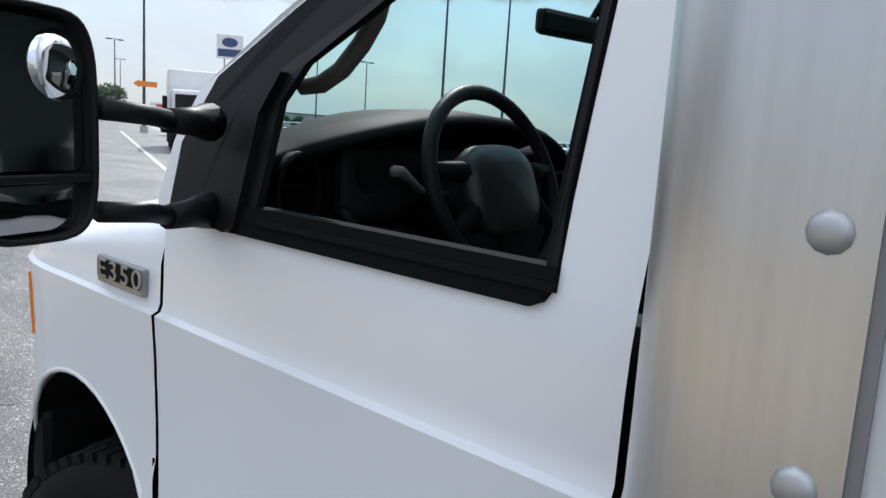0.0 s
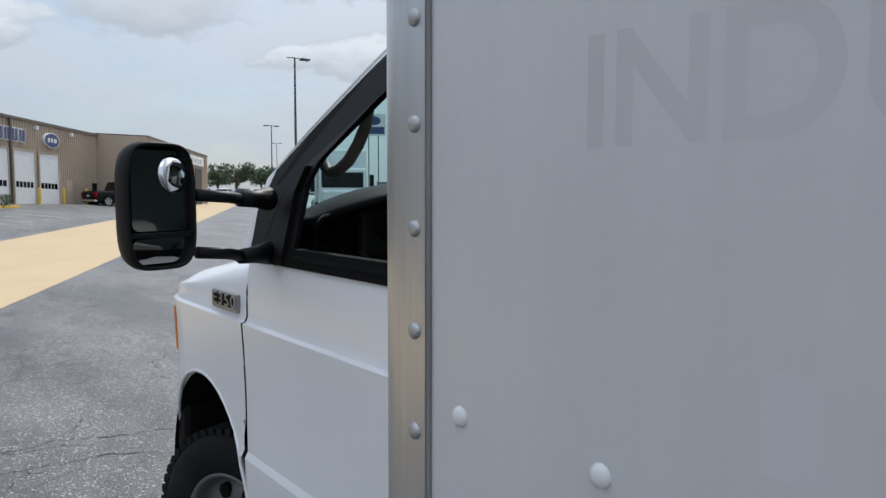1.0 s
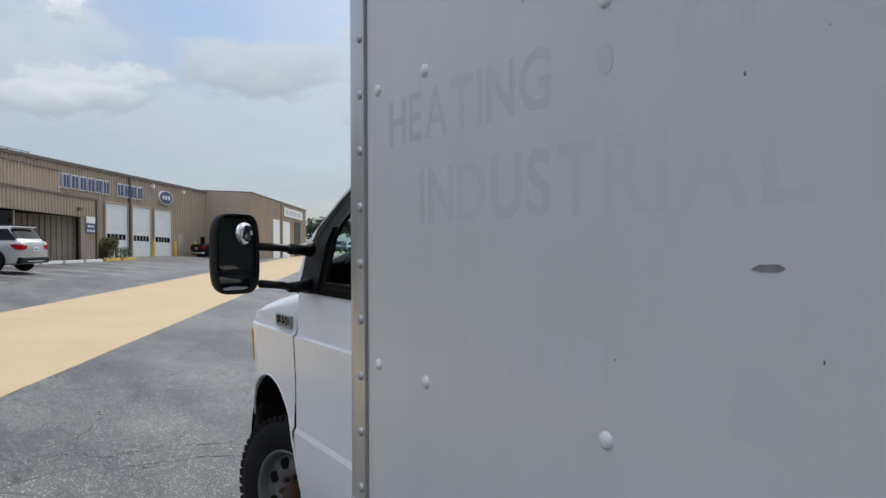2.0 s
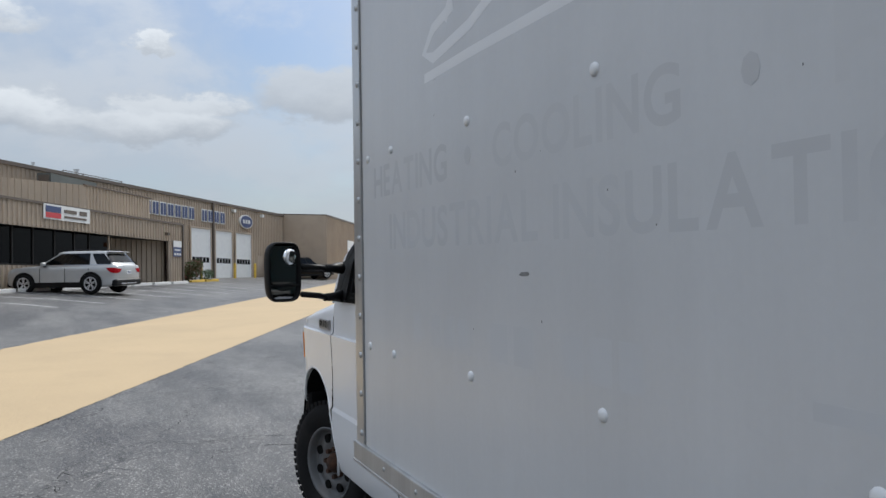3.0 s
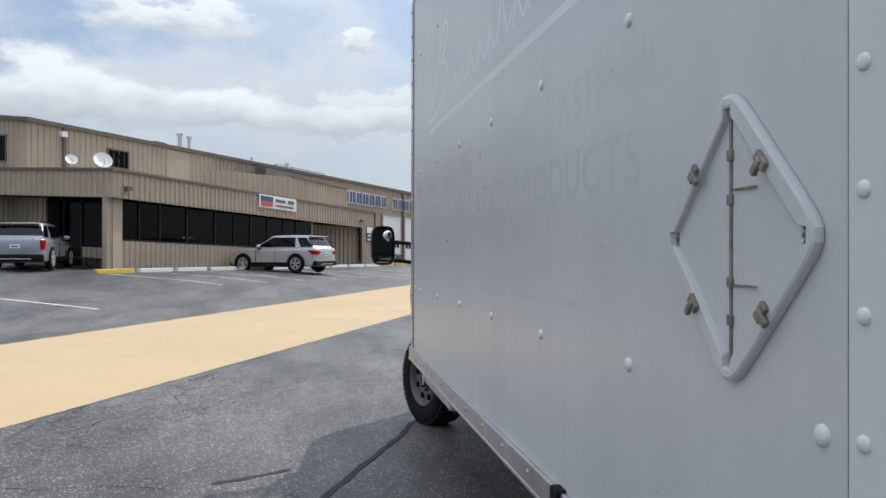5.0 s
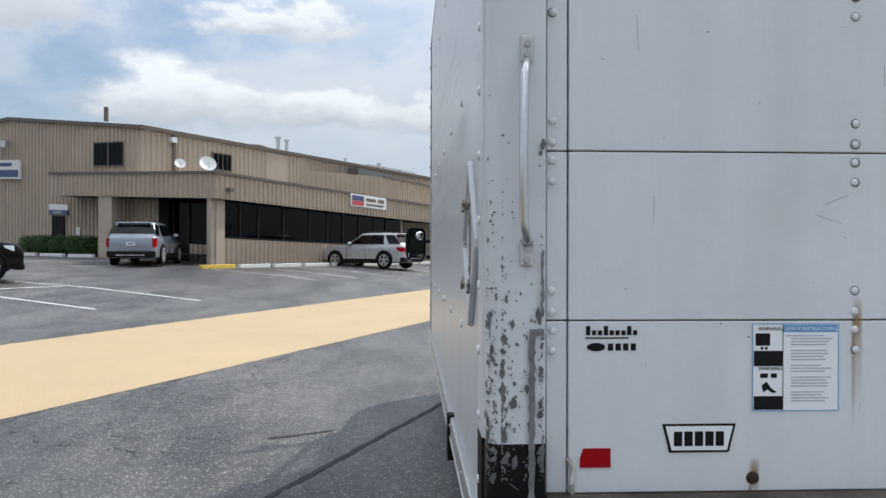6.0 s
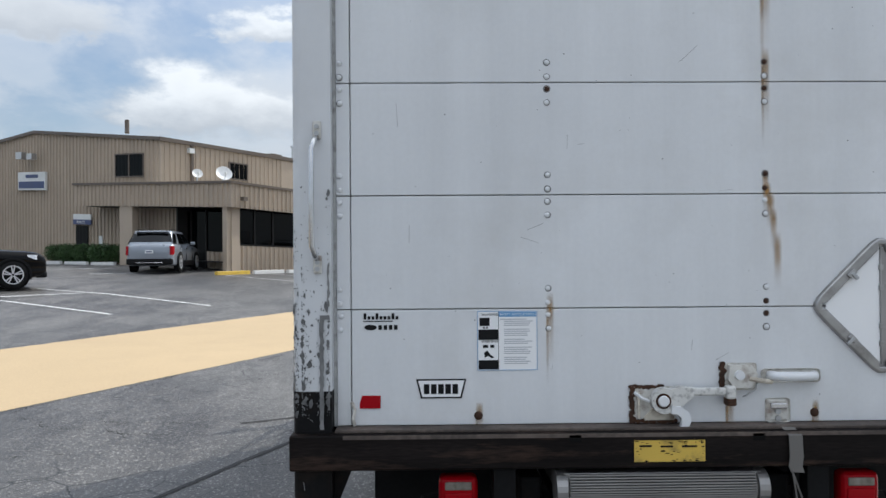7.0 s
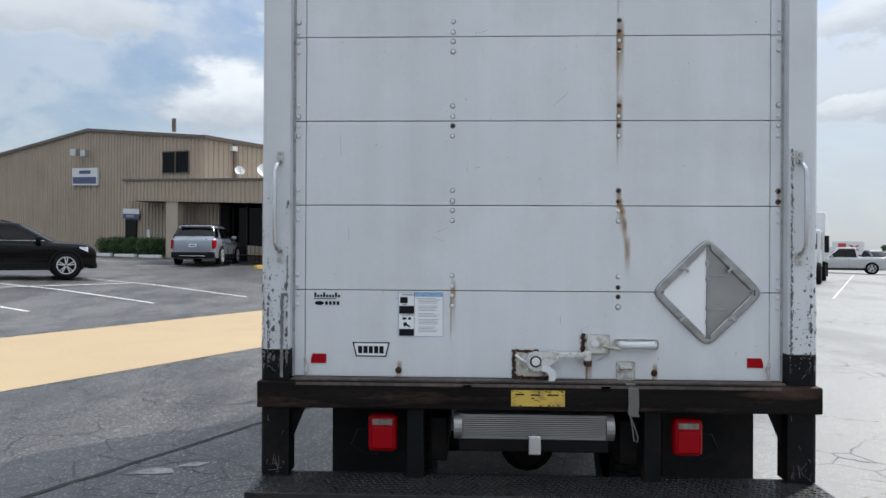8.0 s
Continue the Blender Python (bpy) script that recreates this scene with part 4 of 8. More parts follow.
def leaf_cloud(lumps, count, size, seed):
    """Many small leaves in uneven lumps (centre, radii)."""
    r = random.Random(seed)
    vs, fs = [], []
    total = sum(l[1][0] * l[1][2] for l in lumps)
    for c, rad in lumps:
        for _ in range(int(count * rad[0] * rad[2] / total)):
            d = Vector((r.gauss(0, 1), r.gauss(0, 1), r.gauss(0, 1))).normalized()
            k = r.uniform(0.55, 1.08)
            p = Vector(c) + Vector((d.x * rad[0], d.y * rad[1], d.z * rad[2])) * k
            a = Vector((r.gauss(0, 1), r.gauss(0, 1), r.gauss(0, 1))).normalized() * size * r.uniform(0.6, 1.3)
            b = a.cross(Vector((r.gauss(0, 1), r.gauss(0, 1), r.gauss(0, 1))).normalized()) * 0.55
            i = len(vs)
            vs += [p - a, p + b, p + a, p - b]
            fs.append((i, i + 1, i + 2, i + 3))
    me = bpy.data.meshes.new("leaves")
    me.from_pydata([tuple(v) for v in vs], [], fs)
    return me


def shrub(name, label, x, y, lumps, count, size, mat, seed, flowers=None):
    t = thing(name, label, "shrub", at=(x, y, ground_z(x, y)))
    me = leaf_cloud(lumps, count, size, seed)
    me.materials.append(mat)
    o = new("crown", me)
    o.parent = t
    tagged(o, kind="stuff")
    for k in range(4):
        c = lumps[k % len(lumps)][0]
        part("stem", bm_tube([(c[0] * 0.5, c[1] * 0.5, -0.05), (c[0] * 0.8, c[1] * 0.8, c[2] * 0.6), c], [0.04, 0.03, 0.015], 6), M_BARK, t)
    if flowers:
        me = leaf_cloud(lumps, 1100, size, seed + 1)
        me.materials.append(flowers)
        o = new("blossom", me)
        o.parent = t
        tagged(o, kind="stuff")
    return t


for k, v in enumerate((9.6, 10.9, 12.2, 13.4)):
    x, y = plan(0.55, v)
    shrub("hedge_shrub", "clipped green shrub at the building's foot", x, y, [((0, 0, 0.5), (0.8, 0.7, 0.55)), ((0.35, 0.2, 0.65), (0.5, 0.5, 0.42)), ((-0.35, -0.2, 0.6), (0.5, 0.5, 0.45))], 5200, 0.05, M_LEAF, 30 + k)
x, y = plan(24.6, -0.1)
shrub("flower_bush", "red-flowered bush beside the bay doors", x, y, [((0, 0, 0.8), (0.6, 0.6, 0.6)), ((0.3, 0.25, 1.1), (0.4, 0.4, 0.4)), ((-0.4, 0, 0.5), (0.45, 0.45, 0.4))], 2200, 0.06, M_LEAF, 50, M_LEAFR)
x, y = plan(26.2, -0.2)
shrub("hedge_shrub", "low green shrub beside the bay doors", x, y, [((0, 0, 0.4), (0.5, 0.5, 0.4)), ((0.3, 0.2, 0.5), (0.35, 0.35, 0.3))], 600, 0.06, M_LEAF, 51)


# painted stall lines
def paint_line(x0, y0, x1, y1, w=0.1):
    a, b = Vector((x0, y0)), Vector((x1, y1))
    t = (b - a).normalized()
    n = Vector((-t.y, t.x)) * w / 2
    bm = bmesh.new()
    rows = []
    for k in range(13):
        p = a + (b - a) * k / 12
        rows.append([(q.x, q.y, ground_z(q.x, q.y) + 0.006) for q in (p + n, p - n)])
    add_loft(bm, rows)
    return tagged(mesh_ob("stall_line", bm, M_LINE), "worn white painted stall line on asphalt", "road marking", "stall lines")


for k in range(0, 4):
    ox, oy = 1.45 * k, -2.85 * k
    paint_line(-6.75 - ox, 17.8 + oy, -12.3 - ox, 19.55 + oy)
paint_line(-10.6, 18.75, -15.5, 10.8)
for k in range(9):
    a, b = plan(-1.6 + k * 2.75, -1.4), plan(-1.6 + k * 2.75, -6.6)
    paint_line(*a, *b)
for k in range(3):
    a, b = plan(-1.2, 1.2 + 2.9 * k), plan(-6.2, 1.2 + 2.9 * k)
    paint_line(*a, *b)
paint_line(11.81, 22.35, 26.24, 50.14, 0.065)
paint_line(7.5, 21.0, 25.0, 62.0, 0.12)


# ---- the box truck ----
rnd = random.Random(7)
# faded letters; their missing sheen beside the glossy panel is put into a darker tone
M_GHOST = material("faded_lettering", (0.517, 0.527, 0.542), 0.9, vary=0.04, scale=2.0, dirt=(0.55, 0.56, 0.575), dirt_amount=0.8, dirt_scale=1.4, spec=0.0)
# paler copy for the last word, whose weaker sheen contrast is painted in
M_GHOSTP = material("gloss_fade_lettering", (0.528, 0.538, 0.553), 0.8, vary=0.04, scale=2.0, dirt=(0.555, 0.565, 0.58), dirt_amount=0.9, dirt_scale=2.2, spec=0.25)
M_GHOSTF = material("ghost_lettering", (0.54, 0.55, 0.565), 0.55, vary=0.05, scale=2.0, dirt=(0.565, 0.575, 0.59), dirt_amount=1.0, dirt_scale=3, spec=0.42)
M_GHOSTL = material("pale_lettering", (0.70, 0.71, 0.725), 0.4, vary=0.04, scale=3.0)
M_SEAM = material("sealant", (0.2, 0.2, 0.2), 0.8, vary=0.2)
M_WRIV = material("painted_rivet", (0.7, 0.71, 0.72), 0.3, vary=0.05, coat=0.3)
M_GREYP = material("grey_vinyl", (0.13, 0.122, 0.112), 0.6, vary=0.1)
M_TRACK = material("worn_track", (0.42, 0.42, 0.41), 0.6, vary=0.15, scale=10, dirt=(0.07, 0.055, 0.045), dirt_amount=0.95, dirt_scale=22)
M_HUB = material("moulded_plastic", (0.011, 0.0115, 0.012), 0.42, vary=0.1, grain=0.1, grain_scale=250, bump=0.0003, spec=0.4)
M_DASH = material("dash_plastic", (0.0065, 0.0068, 0.0072), 0.6, vary=0.12, grain=0.1, grain_scale=250, bump=0.0004, spec=0.06)
M_CLIP = material("worn_zinc", (0.26, 0.235, 0.2), 0.5, metal=0.5, vary=0.3, scale=25, dirt=(0.1, 0.06, 0.035), dirt_amount=0.8, dirt_scale=40)
M_CHIPW = material("chipped_white_steel", (0.62, 0.61, 0.58), 0.5, vary=0.08, scale=12, dirt=(0.02, 0.018, 0.016), dirt_amount=1.0, dirt_scale=45)
M_SCRAPE = material("scraped_metal", (0.2, 0.2, 0.2), 0.6, metal=0.4, vary=0.3, scale=25)
M_STICKW = material("sticker_white", (0.84, 0.84, 0.84), 0.5, vary=0.03)
M_STICKK = material("sticker_black", (0.008, 0.008, 0.009), 0.5, vary=0.1, spec=0.15)
M_STICKG = material("sticker_print", (0.42, 0.43, 0.45), 0.6, vary=0.1)
M_STICKB = material("sticker_blue", (0.1, 0.3, 0.55), 0.5, vary=0.05)
M_STICKY = material("sticker_yellow", (0.62, 0.42, 0.07), 0.6, vary=0.12, dirt=(0.1, 0.08, 0.04), dirt_amount=0.8, dirt_scale=14)
M_CHIP = material("chipped_paint", (0.12, 0.12, 0.12), 0.8, vary=0.4, scale=30)
M_WORNW = material("worn_white_steel", (0.6, 0.585, 0.54), 0.5, vary=0.1, scale=12, dirt=(0.13, 0.062, 0.03), dirt_amount=0.95, dirt_scale=20)
M_RUSTW = material("rusty_white_steel", (0.6, 0.55, 0.46), 0.6, vary=0.15, scale=10, dirt=(0.09, 0.04, 0.018), dirt_amount=1.0, dirt_scale=9)
# near-black; in car wells, wheel holes and notches it stands in for shade
M_BLACK_SHADE = material("wheel_well", (0.006, 0.006, 0.006), 0.9, vary=0.3, spec=0.1)
M_PLATE = material("diamond_plate", (0.022, 0.022, 0.023), 0.42, metal=0.2, vary=0.35, scale=3, grain=0.3, grain_scale=25, bump=0.004, dirt=(0.07, 0.048, 0.036), dirt_amount=0.5, dirt_scale=4)
M_RAMP = material("ramp_aluminium", (0.33, 0.32, 0.31), 0.45, metal=0.7, vary=0.2, scale=4)


def stain_material(name, color, strength):
    """A thin run of stain: strongest at its middle, broken up, clear at its rim."""
    m = bpy.data.materials.new(name)
    m.use_nodes = True
    n, l = m.node_tree.nodes, m.node_tree.links
    b = n["Principled BSDF"]
    b.inputs["Base Color"].default_value = (*color, 1)
    b.inputs["Roughness"].default_value = 0.8
    tc = n.new("ShaderNodeTexCoord")
    sp = n.new("ShaderNodeSeparateXYZ")
    l.new(tc.outputs["Generated"], sp.inputs[0])

    def mt(op, a, c):
        q = n.new("ShaderNodeMath")
        q.operation = op
        for i, v in enumerate((a, c)):
            if isinstance(v, (int, float)):
                q.inputs[i].default_value = v
            else:
                l.new(v, q.inputs[i])
        return q.outputs[0]

    def hump(o):
        d = mt("SUBTRACT", o, 0.5)
        return mt("MAXIMUM", mt("SUBTRACT", 1.0, mt("MULTIPLY", mt("MULTIPLY", d, d), 4.0)), 0.0)

    nz = n.new("ShaderNodeTexNoise")
    nz.inputs["Scale"].default_value, nz.inputs["Detail"].default_value = 9, 2
    l.new(tc.outputs["Object"], nz.inputs["Vector"])
    fall = mt("MULTIPLY", mt("POWER", sp.outputs[2], 1.3), mt("MINIMUM", mt("MULTIPLY", mt("SUBTRACT", 1.0, sp.outputs[2]), 4.0), 1.0))
    a = mt("MULTIPLY", mt("MULTIPLY", hump(sp.outputs[0]), fall), mt("MULTIPLY", nz.outputs["Fac"], strength * 2))
    tr = n.new("ShaderNodeBsdfTransparent")
    mx = n.new("ShaderNodeMixShader")
    l.new(mt("MINIMUM", a, 0.95), mx.inputs[0])
    l.new(tr.outputs[0], mx.inputs[1])
    l.new(b.outputs[0], mx.inputs[2])
    l.new(mx.outputs[0], n["Material Output"].inputs[0])
    return m


M_RUN = stain_material("rust_run", (0.36, 0.2, 0.05), 0.9)

truck = thing("box_truck", "white box truck with open driver window and roll-up rear door", "truck")
XL, YF = -1.225, 4.28

# cargo box: skins, roof, rails
for s in (-1, 1):
    panel = part("side_panel", bm_box((s * 1.205 - 0.02, 0.1, 0.862), (s * 1.205 + 0.02, 4.172, 3.12)), M_WHITE, truck, "white painted panel with faded lettering" if s < 0 else "")
    if s < 0:
        side_panel = panel
part("front_panel", bm_box((XL + 0.04, YF - 0.05, 0.865), (-XL - 0.04, YF - 0.01, 3.12)), M_WHITE, truck)
part("box_roof", bm_box((XL - 0.004, -0.04, 3.12), (-XL + 0.004, YF, 3.18), 0.028, 3), M_ALU, truck, "rounded aluminium roof edge")
part("cargo_floor", bm_box((XL + 0.04, 0.06, 0.87), (-XL - 0.04, YF - 0.06, 0.94)), M_DARK, truck)

rivet_src = part("rivet", dome(0.0155, 0.008), M_WRIV, side_panel, smooth=True)
OUT = pose(0, 0, 0, 0, -90, 0)
rivet_src.matrix_local = Matrix.Translation((XL, 0.774, 1.262)) @ OUT
for z in (1.262, 1.985, 2.708):
    for y in (0.165, 0.774, 1.386, 1.998, 2.61, 3.222, 3.834, 4.09):
        if (y, z) != (0.774, 1.262):
            shared("rivet", rivet_src, Matrix.Translation((XL, y + rnd.uniform(-0.004, 0.004), z + rnd.uniform(-0.004, 0.004))) @ OUT, side_panel)


def rivet_row(owner, mat, xs, ys, zs, r, h, m):
    src = None
    for x, y, z in zip(xs, ys, zs):
        if src is None:
            src = part("rivet", dome(r, h), mat, owner, smooth=True)
            src.matrix_local = Matrix.Translation((x, y, z)) @ m
        else:
            shared("rivet", src, Matrix.Translation((x, y, z)) @ m, owner)


for s in (-1, 1):
    out = pose(0, 0, 0, 0, 90 * s, 0)
    rail = part("bottom_rail", bm_box((s * 1.232 - 0.01, 0.1, 0.785), (s * 1.232 + 0.01, 4.27, 0.866), 0.005), M_ALU, truck, "dull aluminium rail")
    add = bm_box((s * 1.24 - 0.006, 0.1, 0.785), (s * 1.24 + 0.006, 4.27, 0.797), 0.003)
    part("lip", add, M_ALU, rail)
    # rounded front corner trim
    arc = [(s * (1.132 + 0.1 * math.cos(a)), 4.238 + 0.1 * math.sin(a)) for a in [math.pi / 2 * k / 12 for k in range(13)]]
    pts = [(s * 1.232, 4.166)] + arc + [(s * 1.06, 4.338), (s * 1.06, 4.325), (s * 1.13, 4.325), (s * 1.19, 4.29), (s * 1.218, 4.23), (s * 1.22, 4.166)]
    bm = bmesh.new()
    add_loft(bm, [[(x, y, z) for x, y in pts] for z in (0.785, 3.15)], close=True, cap=True)
    trim = part("corner_trim", bm, M_ALU, truck, "brushed aluminium corner trim with rivets", smooth=30)
    zs = [1.219 + 0.1545 * k for k in range(-2, 13)]
    rivet_row(trim, M_ALURIV, [s * 1.232] * len(zs), [4.192] * len(zs), zs, 0.0135, 0.0075, out)
    part("sealant_line", bm_box((s * 1.2265 - 0.003, 4.158, 0.87), (s * 1.2265 + 0.003, 4.167, 3.12)), M_SEAM, trim)
    ys = [0.25 + 0.305 * k for k in range(13)]
    rivet_row(rail, M_ALURIV, [s * 1.242] * len(ys), ys, [0.835] * len(ys), 0.009, 0.005, out)
    # rear corner post: white above, black below
    def post_bm(z0, z1, grow=0.0):
        r = 0.03
        pts = [(1.10, 0.06), (1.10, -0.055 + 0.004)]
        pts += [(1.228 - r + (r + grow) * math.cos(a), -0.055 + r + (r + grow) * math.sin(a)) for a in [-math.pi / 2 + math.pi / 2 * k / 6 for k in range(7)]]
        pts += [(1.228 + grow, 0.005), (1.234 + grow, 0.008), (1.234 + grow, 0.104), (1.19, 0.104), (1.19, 0.06)]
        bm = bmesh.new()
        add_loft(bm, [[(s * x, y, z) for x, y in pts] for z in (z0, z1)], close=True, cap=True)
        return bm
    post = part("rear_post", post_bm(1.08, 3.15), M_POSTW, truck, "white steel post with chipped paint")
    part("lower_post", post_bm(0.52, 1.08, 0.001), M_BLACKP, post, "black painted lower end, scuffed")
    zs = [1.27 + 0.1524 * k for k in range(-2, 12)]
    rivet_row(post, M_WRIV, [s * 1.234] * len(zs), [0.078] * len(zs), zs, 0.0115, 0.006, out)
    part("sealant_line", bm_box((s * 1.2265 - 0.003, 0.104, 0.87), (s * 1.2265 + 0.003, 0.112, 3.12)), M_SEAM, post)
    # chips and scuffs
    bm = bmesh.new()
    for k in range(620 if s < 0 else 300):
        z = 1.0 + abs(rnd.gauss(0, 0.27))
        if z > 1.95:
            continue
        k2 = rnd.random()
        a = rnd.uniform(0.001, 0.0028) * (1 + 2.2 * (rnd.random() < 0.16))
        b = a * rnd.uniform(0.5, 2.6)
        poly = [(a * rnd.uniform(0.35, 1.3) * math.cos(2 * math.pi * i / 9), b * rnd.uniform(0.35, 1.3) * math.sin(2 * math.pi * i / 9)) for i in range(9)]
        if k2 < 0.62:      # on the rear face
            x = rnd.choice((rnd.gauss(1.195, 0.016), rnd.gauss(1.19, 0.012), rnd.gauss(1.109, 0.003), rnd.uniform(1.105, 1.2)))
            x = min(max(x, 1.106), 1.196)
            bm.faces.new([bm.verts.new((s * (x + p), -0.0561 - 0.000004 * k, z + q)) for p, q in poly])
        else:              # round the corner
            ang = rnd.uniform(-1.25, -0.2)
            rc = 0.0312 + 0.000004 * k
            for_c = (1.198 + rc * math.cos(ang), -0.025 + rc * math.sin(ang))
            t = (-math.sin(ang), math.cos(ang))
            bm.faces.new([bm.verts.new((s * (for_c[0] + t[0] * p), for_c[1] + t[1] * p, z + q)) for p, q in poly])
    for k in range(330 if s > 0 else 0):
        z, x, a = rnd.uniform(1.09, 1.98), 1.1065 + min(abs(rnd.gauss(0, 0.005)), 0.03), rnd.uniform(0.0012, 0.0034)
        b = a * rnd.uniform(1.0, 4.0)
        bm.faces.new([bm.verts.new((x + a * rnd.uniform(0.4, 1.2) * (math.cos(2 * math.pi * i / 8) + 0.6), -0.0588 - 0.000004 * k, z + b * rnd.uniform(0.4, 1.2) * math.sin(2 * math.pi * i / 8))) for i in range(8)])
    bms = bmesh.new()
    for k in range(20):
        z, x, l_, w_ = rnd.choice((rnd.uniform(0.53, 0.57), rnd.uniform(0.53, 0.58), rnd.uniform(0.53, 1.07))), rnd.uniform(1.11, 1.2), rnd.uniform(0.01, 0.045), rnd.uniform(0.0006, 0.0018)
        a = rnd.uniform(-0.6, 2.2)
        d, e = (l_ * math.cos(a), l_ * math.sin(a)), (-w_ * math.sin(a), w_ * math.cos(a))
        x1 = min(max(x + d[0], 1.106), 1.197)
        if 0.815 < z + d[1] < 0.95 or not 0.525 < z + d[1] < 1.075:
            continue
        bms.faces.new([bms.verts.new((s * p, -0.0592 - 0.00002 * k, q)) for p, q in ((x, z), (x1, z + d[1]), (x1 + e[0], z + d[1] + e[1]), (x + e[0], z + e[1]))])
    tagged(part("scratches", bms, M_SCRAPE, post), kind="stuff")
    if s < 0:
        scr = bmesh.new()
        for z0, z1, x0, x1 in ((0.955, 1.318, -1.138, -1.125), (1.318, 1.332, -1.138, -1.104), (1.36, 1.5, -1.112, -1.105), (1.02, 1.1, -1.11, -1.105)):
            n_ = max(2, int((z1 - z0) / 0.012))
            add_loft(scr, [[(x0 + rnd.gauss(0, 0.0012), -0.0605, z0 + (z1 - z0) * k / n_), (x1 + rnd.gauss(0, 0.0012), -0.0605, z0 + (z1 - z0) * k / n_)] for k in range(n_ + 1)])
        part("scrape", scr, M_SCRAPE, post, "grey scrape down to bare metal")
    tagged(part("chipped_paint", bm, M_CHIP, post), kind="stuff")
    # grab handle on the post
    hx = s * 1.143
    bm = bm_tube([(hx, -0.056, 1.92), (hx + s * 0.004, -0.085, 1.91), (hx + s * 0.012, -0.1, 1.88), (hx + s * 0.014, -0.1, 1.7), (hx + s * 0.012, -0.1, 1.56), (hx + s * 0.004, -0.09, 1.53), (hx, -0.056, 1.515)], 0.0095, 10)
    grab = part("grab_handle", bm, M_STEEL, post, "worn steel grab handle", smooth=True)
    for z in (1.945, 1.5):
        part("mount", bm_box((hx - 0.014, -0.062, z - 0.03), (hx + 0.014, -0.055, z + 0.03), 0.004), M_WORNW, grab)
    for z in (1.955, 1.932, 1.508, 1.485):
        part("bolt", bm_cyl((hx, -0.062, z), (hx, -0.07, z), 0.008, 8), M_ALURIV, grab)
part("rear_header", bm_box((-1.1, -0.05, 3.0), (1.1, 0.05, 3.15), 0.008), M_WHITE, truck)

# roll-up door in panels
door = part("roll_up_door", bm_box((-1.095, 0.03, 0.95), (1.095, 0.05, 3.0)), M_SEAM, truck, "white paneled roll-up door with rust runs")
JOINTS = [0.952, 1.345, 1.730, 2.112, 2.493, 2.875, 3.0]
for a, b in zip(JOINTS, JOINTS[1:]):
    part("door_panel", bm_box((-1.038, 0.0, a + 0.0018), (1.038, 0.03, b - 0.0018), 0.002, 1), M_DOORW, door)
    for s in (-1, 1):
        part("edge_strip", bm_box((min(s * 1.0415, s * 1.088), 0.004, a + 0.0018), (max(s * 1.0415, s * 1.088), 0.03, b - 0.0018), 0.002, 1), M_DOORW, door)
for s in (-1, 1):
    part("door_track", bm_box((min(s * 1.0885, s * 1.101), 0.006, 0.95), (max(s * 1.0885, s * 1.101), 0.045, 3.0), 0.002, 1), M_TRACK, door, "worn white door track with dark chips")
bsrc = None
REAR = pose(0, 0, 0, 90, 0, 0)
for x in (-0.372, 0.372, -1.076, 1.076):
    for j in JOINTS[1:6]:
        for dz in (0.068, 0.02, -0.022, -0.068):
            m = Matrix.Translation((x + rnd.uniform(-0.002, 0.002), 0.0005, j + dz)) @ REAR
            if bsrc is None:
                bsrc = part("bolt_head", dome(0.0095, 0.0055, 10), M_WRIV, door, smooth=True)
                bsrc.matrix_local = m
                bdark = part("bolt_head", dome(0.0095, 0.0055, 10), M_RUST, door, "rusty bolt head", smooth=True)
                bdark.matrix_local = Matrix.Translation((0.372, -0.0005, 2.43)) @ REAR
            else:
                shared("bolt_head", bdark if (rnd.random() < (0.0 if abs(x) > 1 or 1.2 < j < 1.8 else 0.3 if x > 0 else 0.15)) or (x > 0 and j == 1.73 and dz > 0) or (x == 0.372 and j == 1.345 and abs(dz) < 0.03) else bsrc, m, door)
ring_src = None
for x in (-0.372, 0.372, -1.076, 1.076):
    for j in JOINTS[1:6]:
        for dz in (0.068, 0.02, -0.022, -0.068):
            if rnd.random() < (0.8 if abs(x) < 1 else 0.4):
                m = Matrix.Translation((x, -0.0004 if abs(x) < 1 else 0.0036, j + dz)) @ REAR @ Matrix.Scale(rnd.uniform(0.9, 1.1), 4)
                if ring_src is None:
                    bmr = bmesh.new()
                    add_loft(bmr, [[(r * math.cos(2 * math.pi * k / 16), r * math.sin(2 * math.pi * k / 16), z) for k in range(16)] for r, z in ((0.0085, 0.002), (0.0108, 0.0012), (0.0118, 0.0))], close=True)
                    ring_src = part("grime_ring", bmr, M_SCRAPE, door)
                    ring_src.matrix_local = m
                else:
                    shared("grime_ring", ring_src, m, door)
for x in (-0.612, 0.534):
    o = shared("bolt_head", bdark, Matrix.Translation((x, 0, 0.984)) @ REAR @ Matrix.Scale(1.6, 4), door)


def run_stain(x, z0, z1, w, off=0.0008):
    bm = bmesh.new()
    add_loft(bm, [[(x - w / 2, -off, z), (x, -off, z), (x + w / 2, -off, z)] for z in (z0, (z0 + z1) / 2, z1)])
    part("stain_run", bm, M_RUN, door, "rust-brown run")


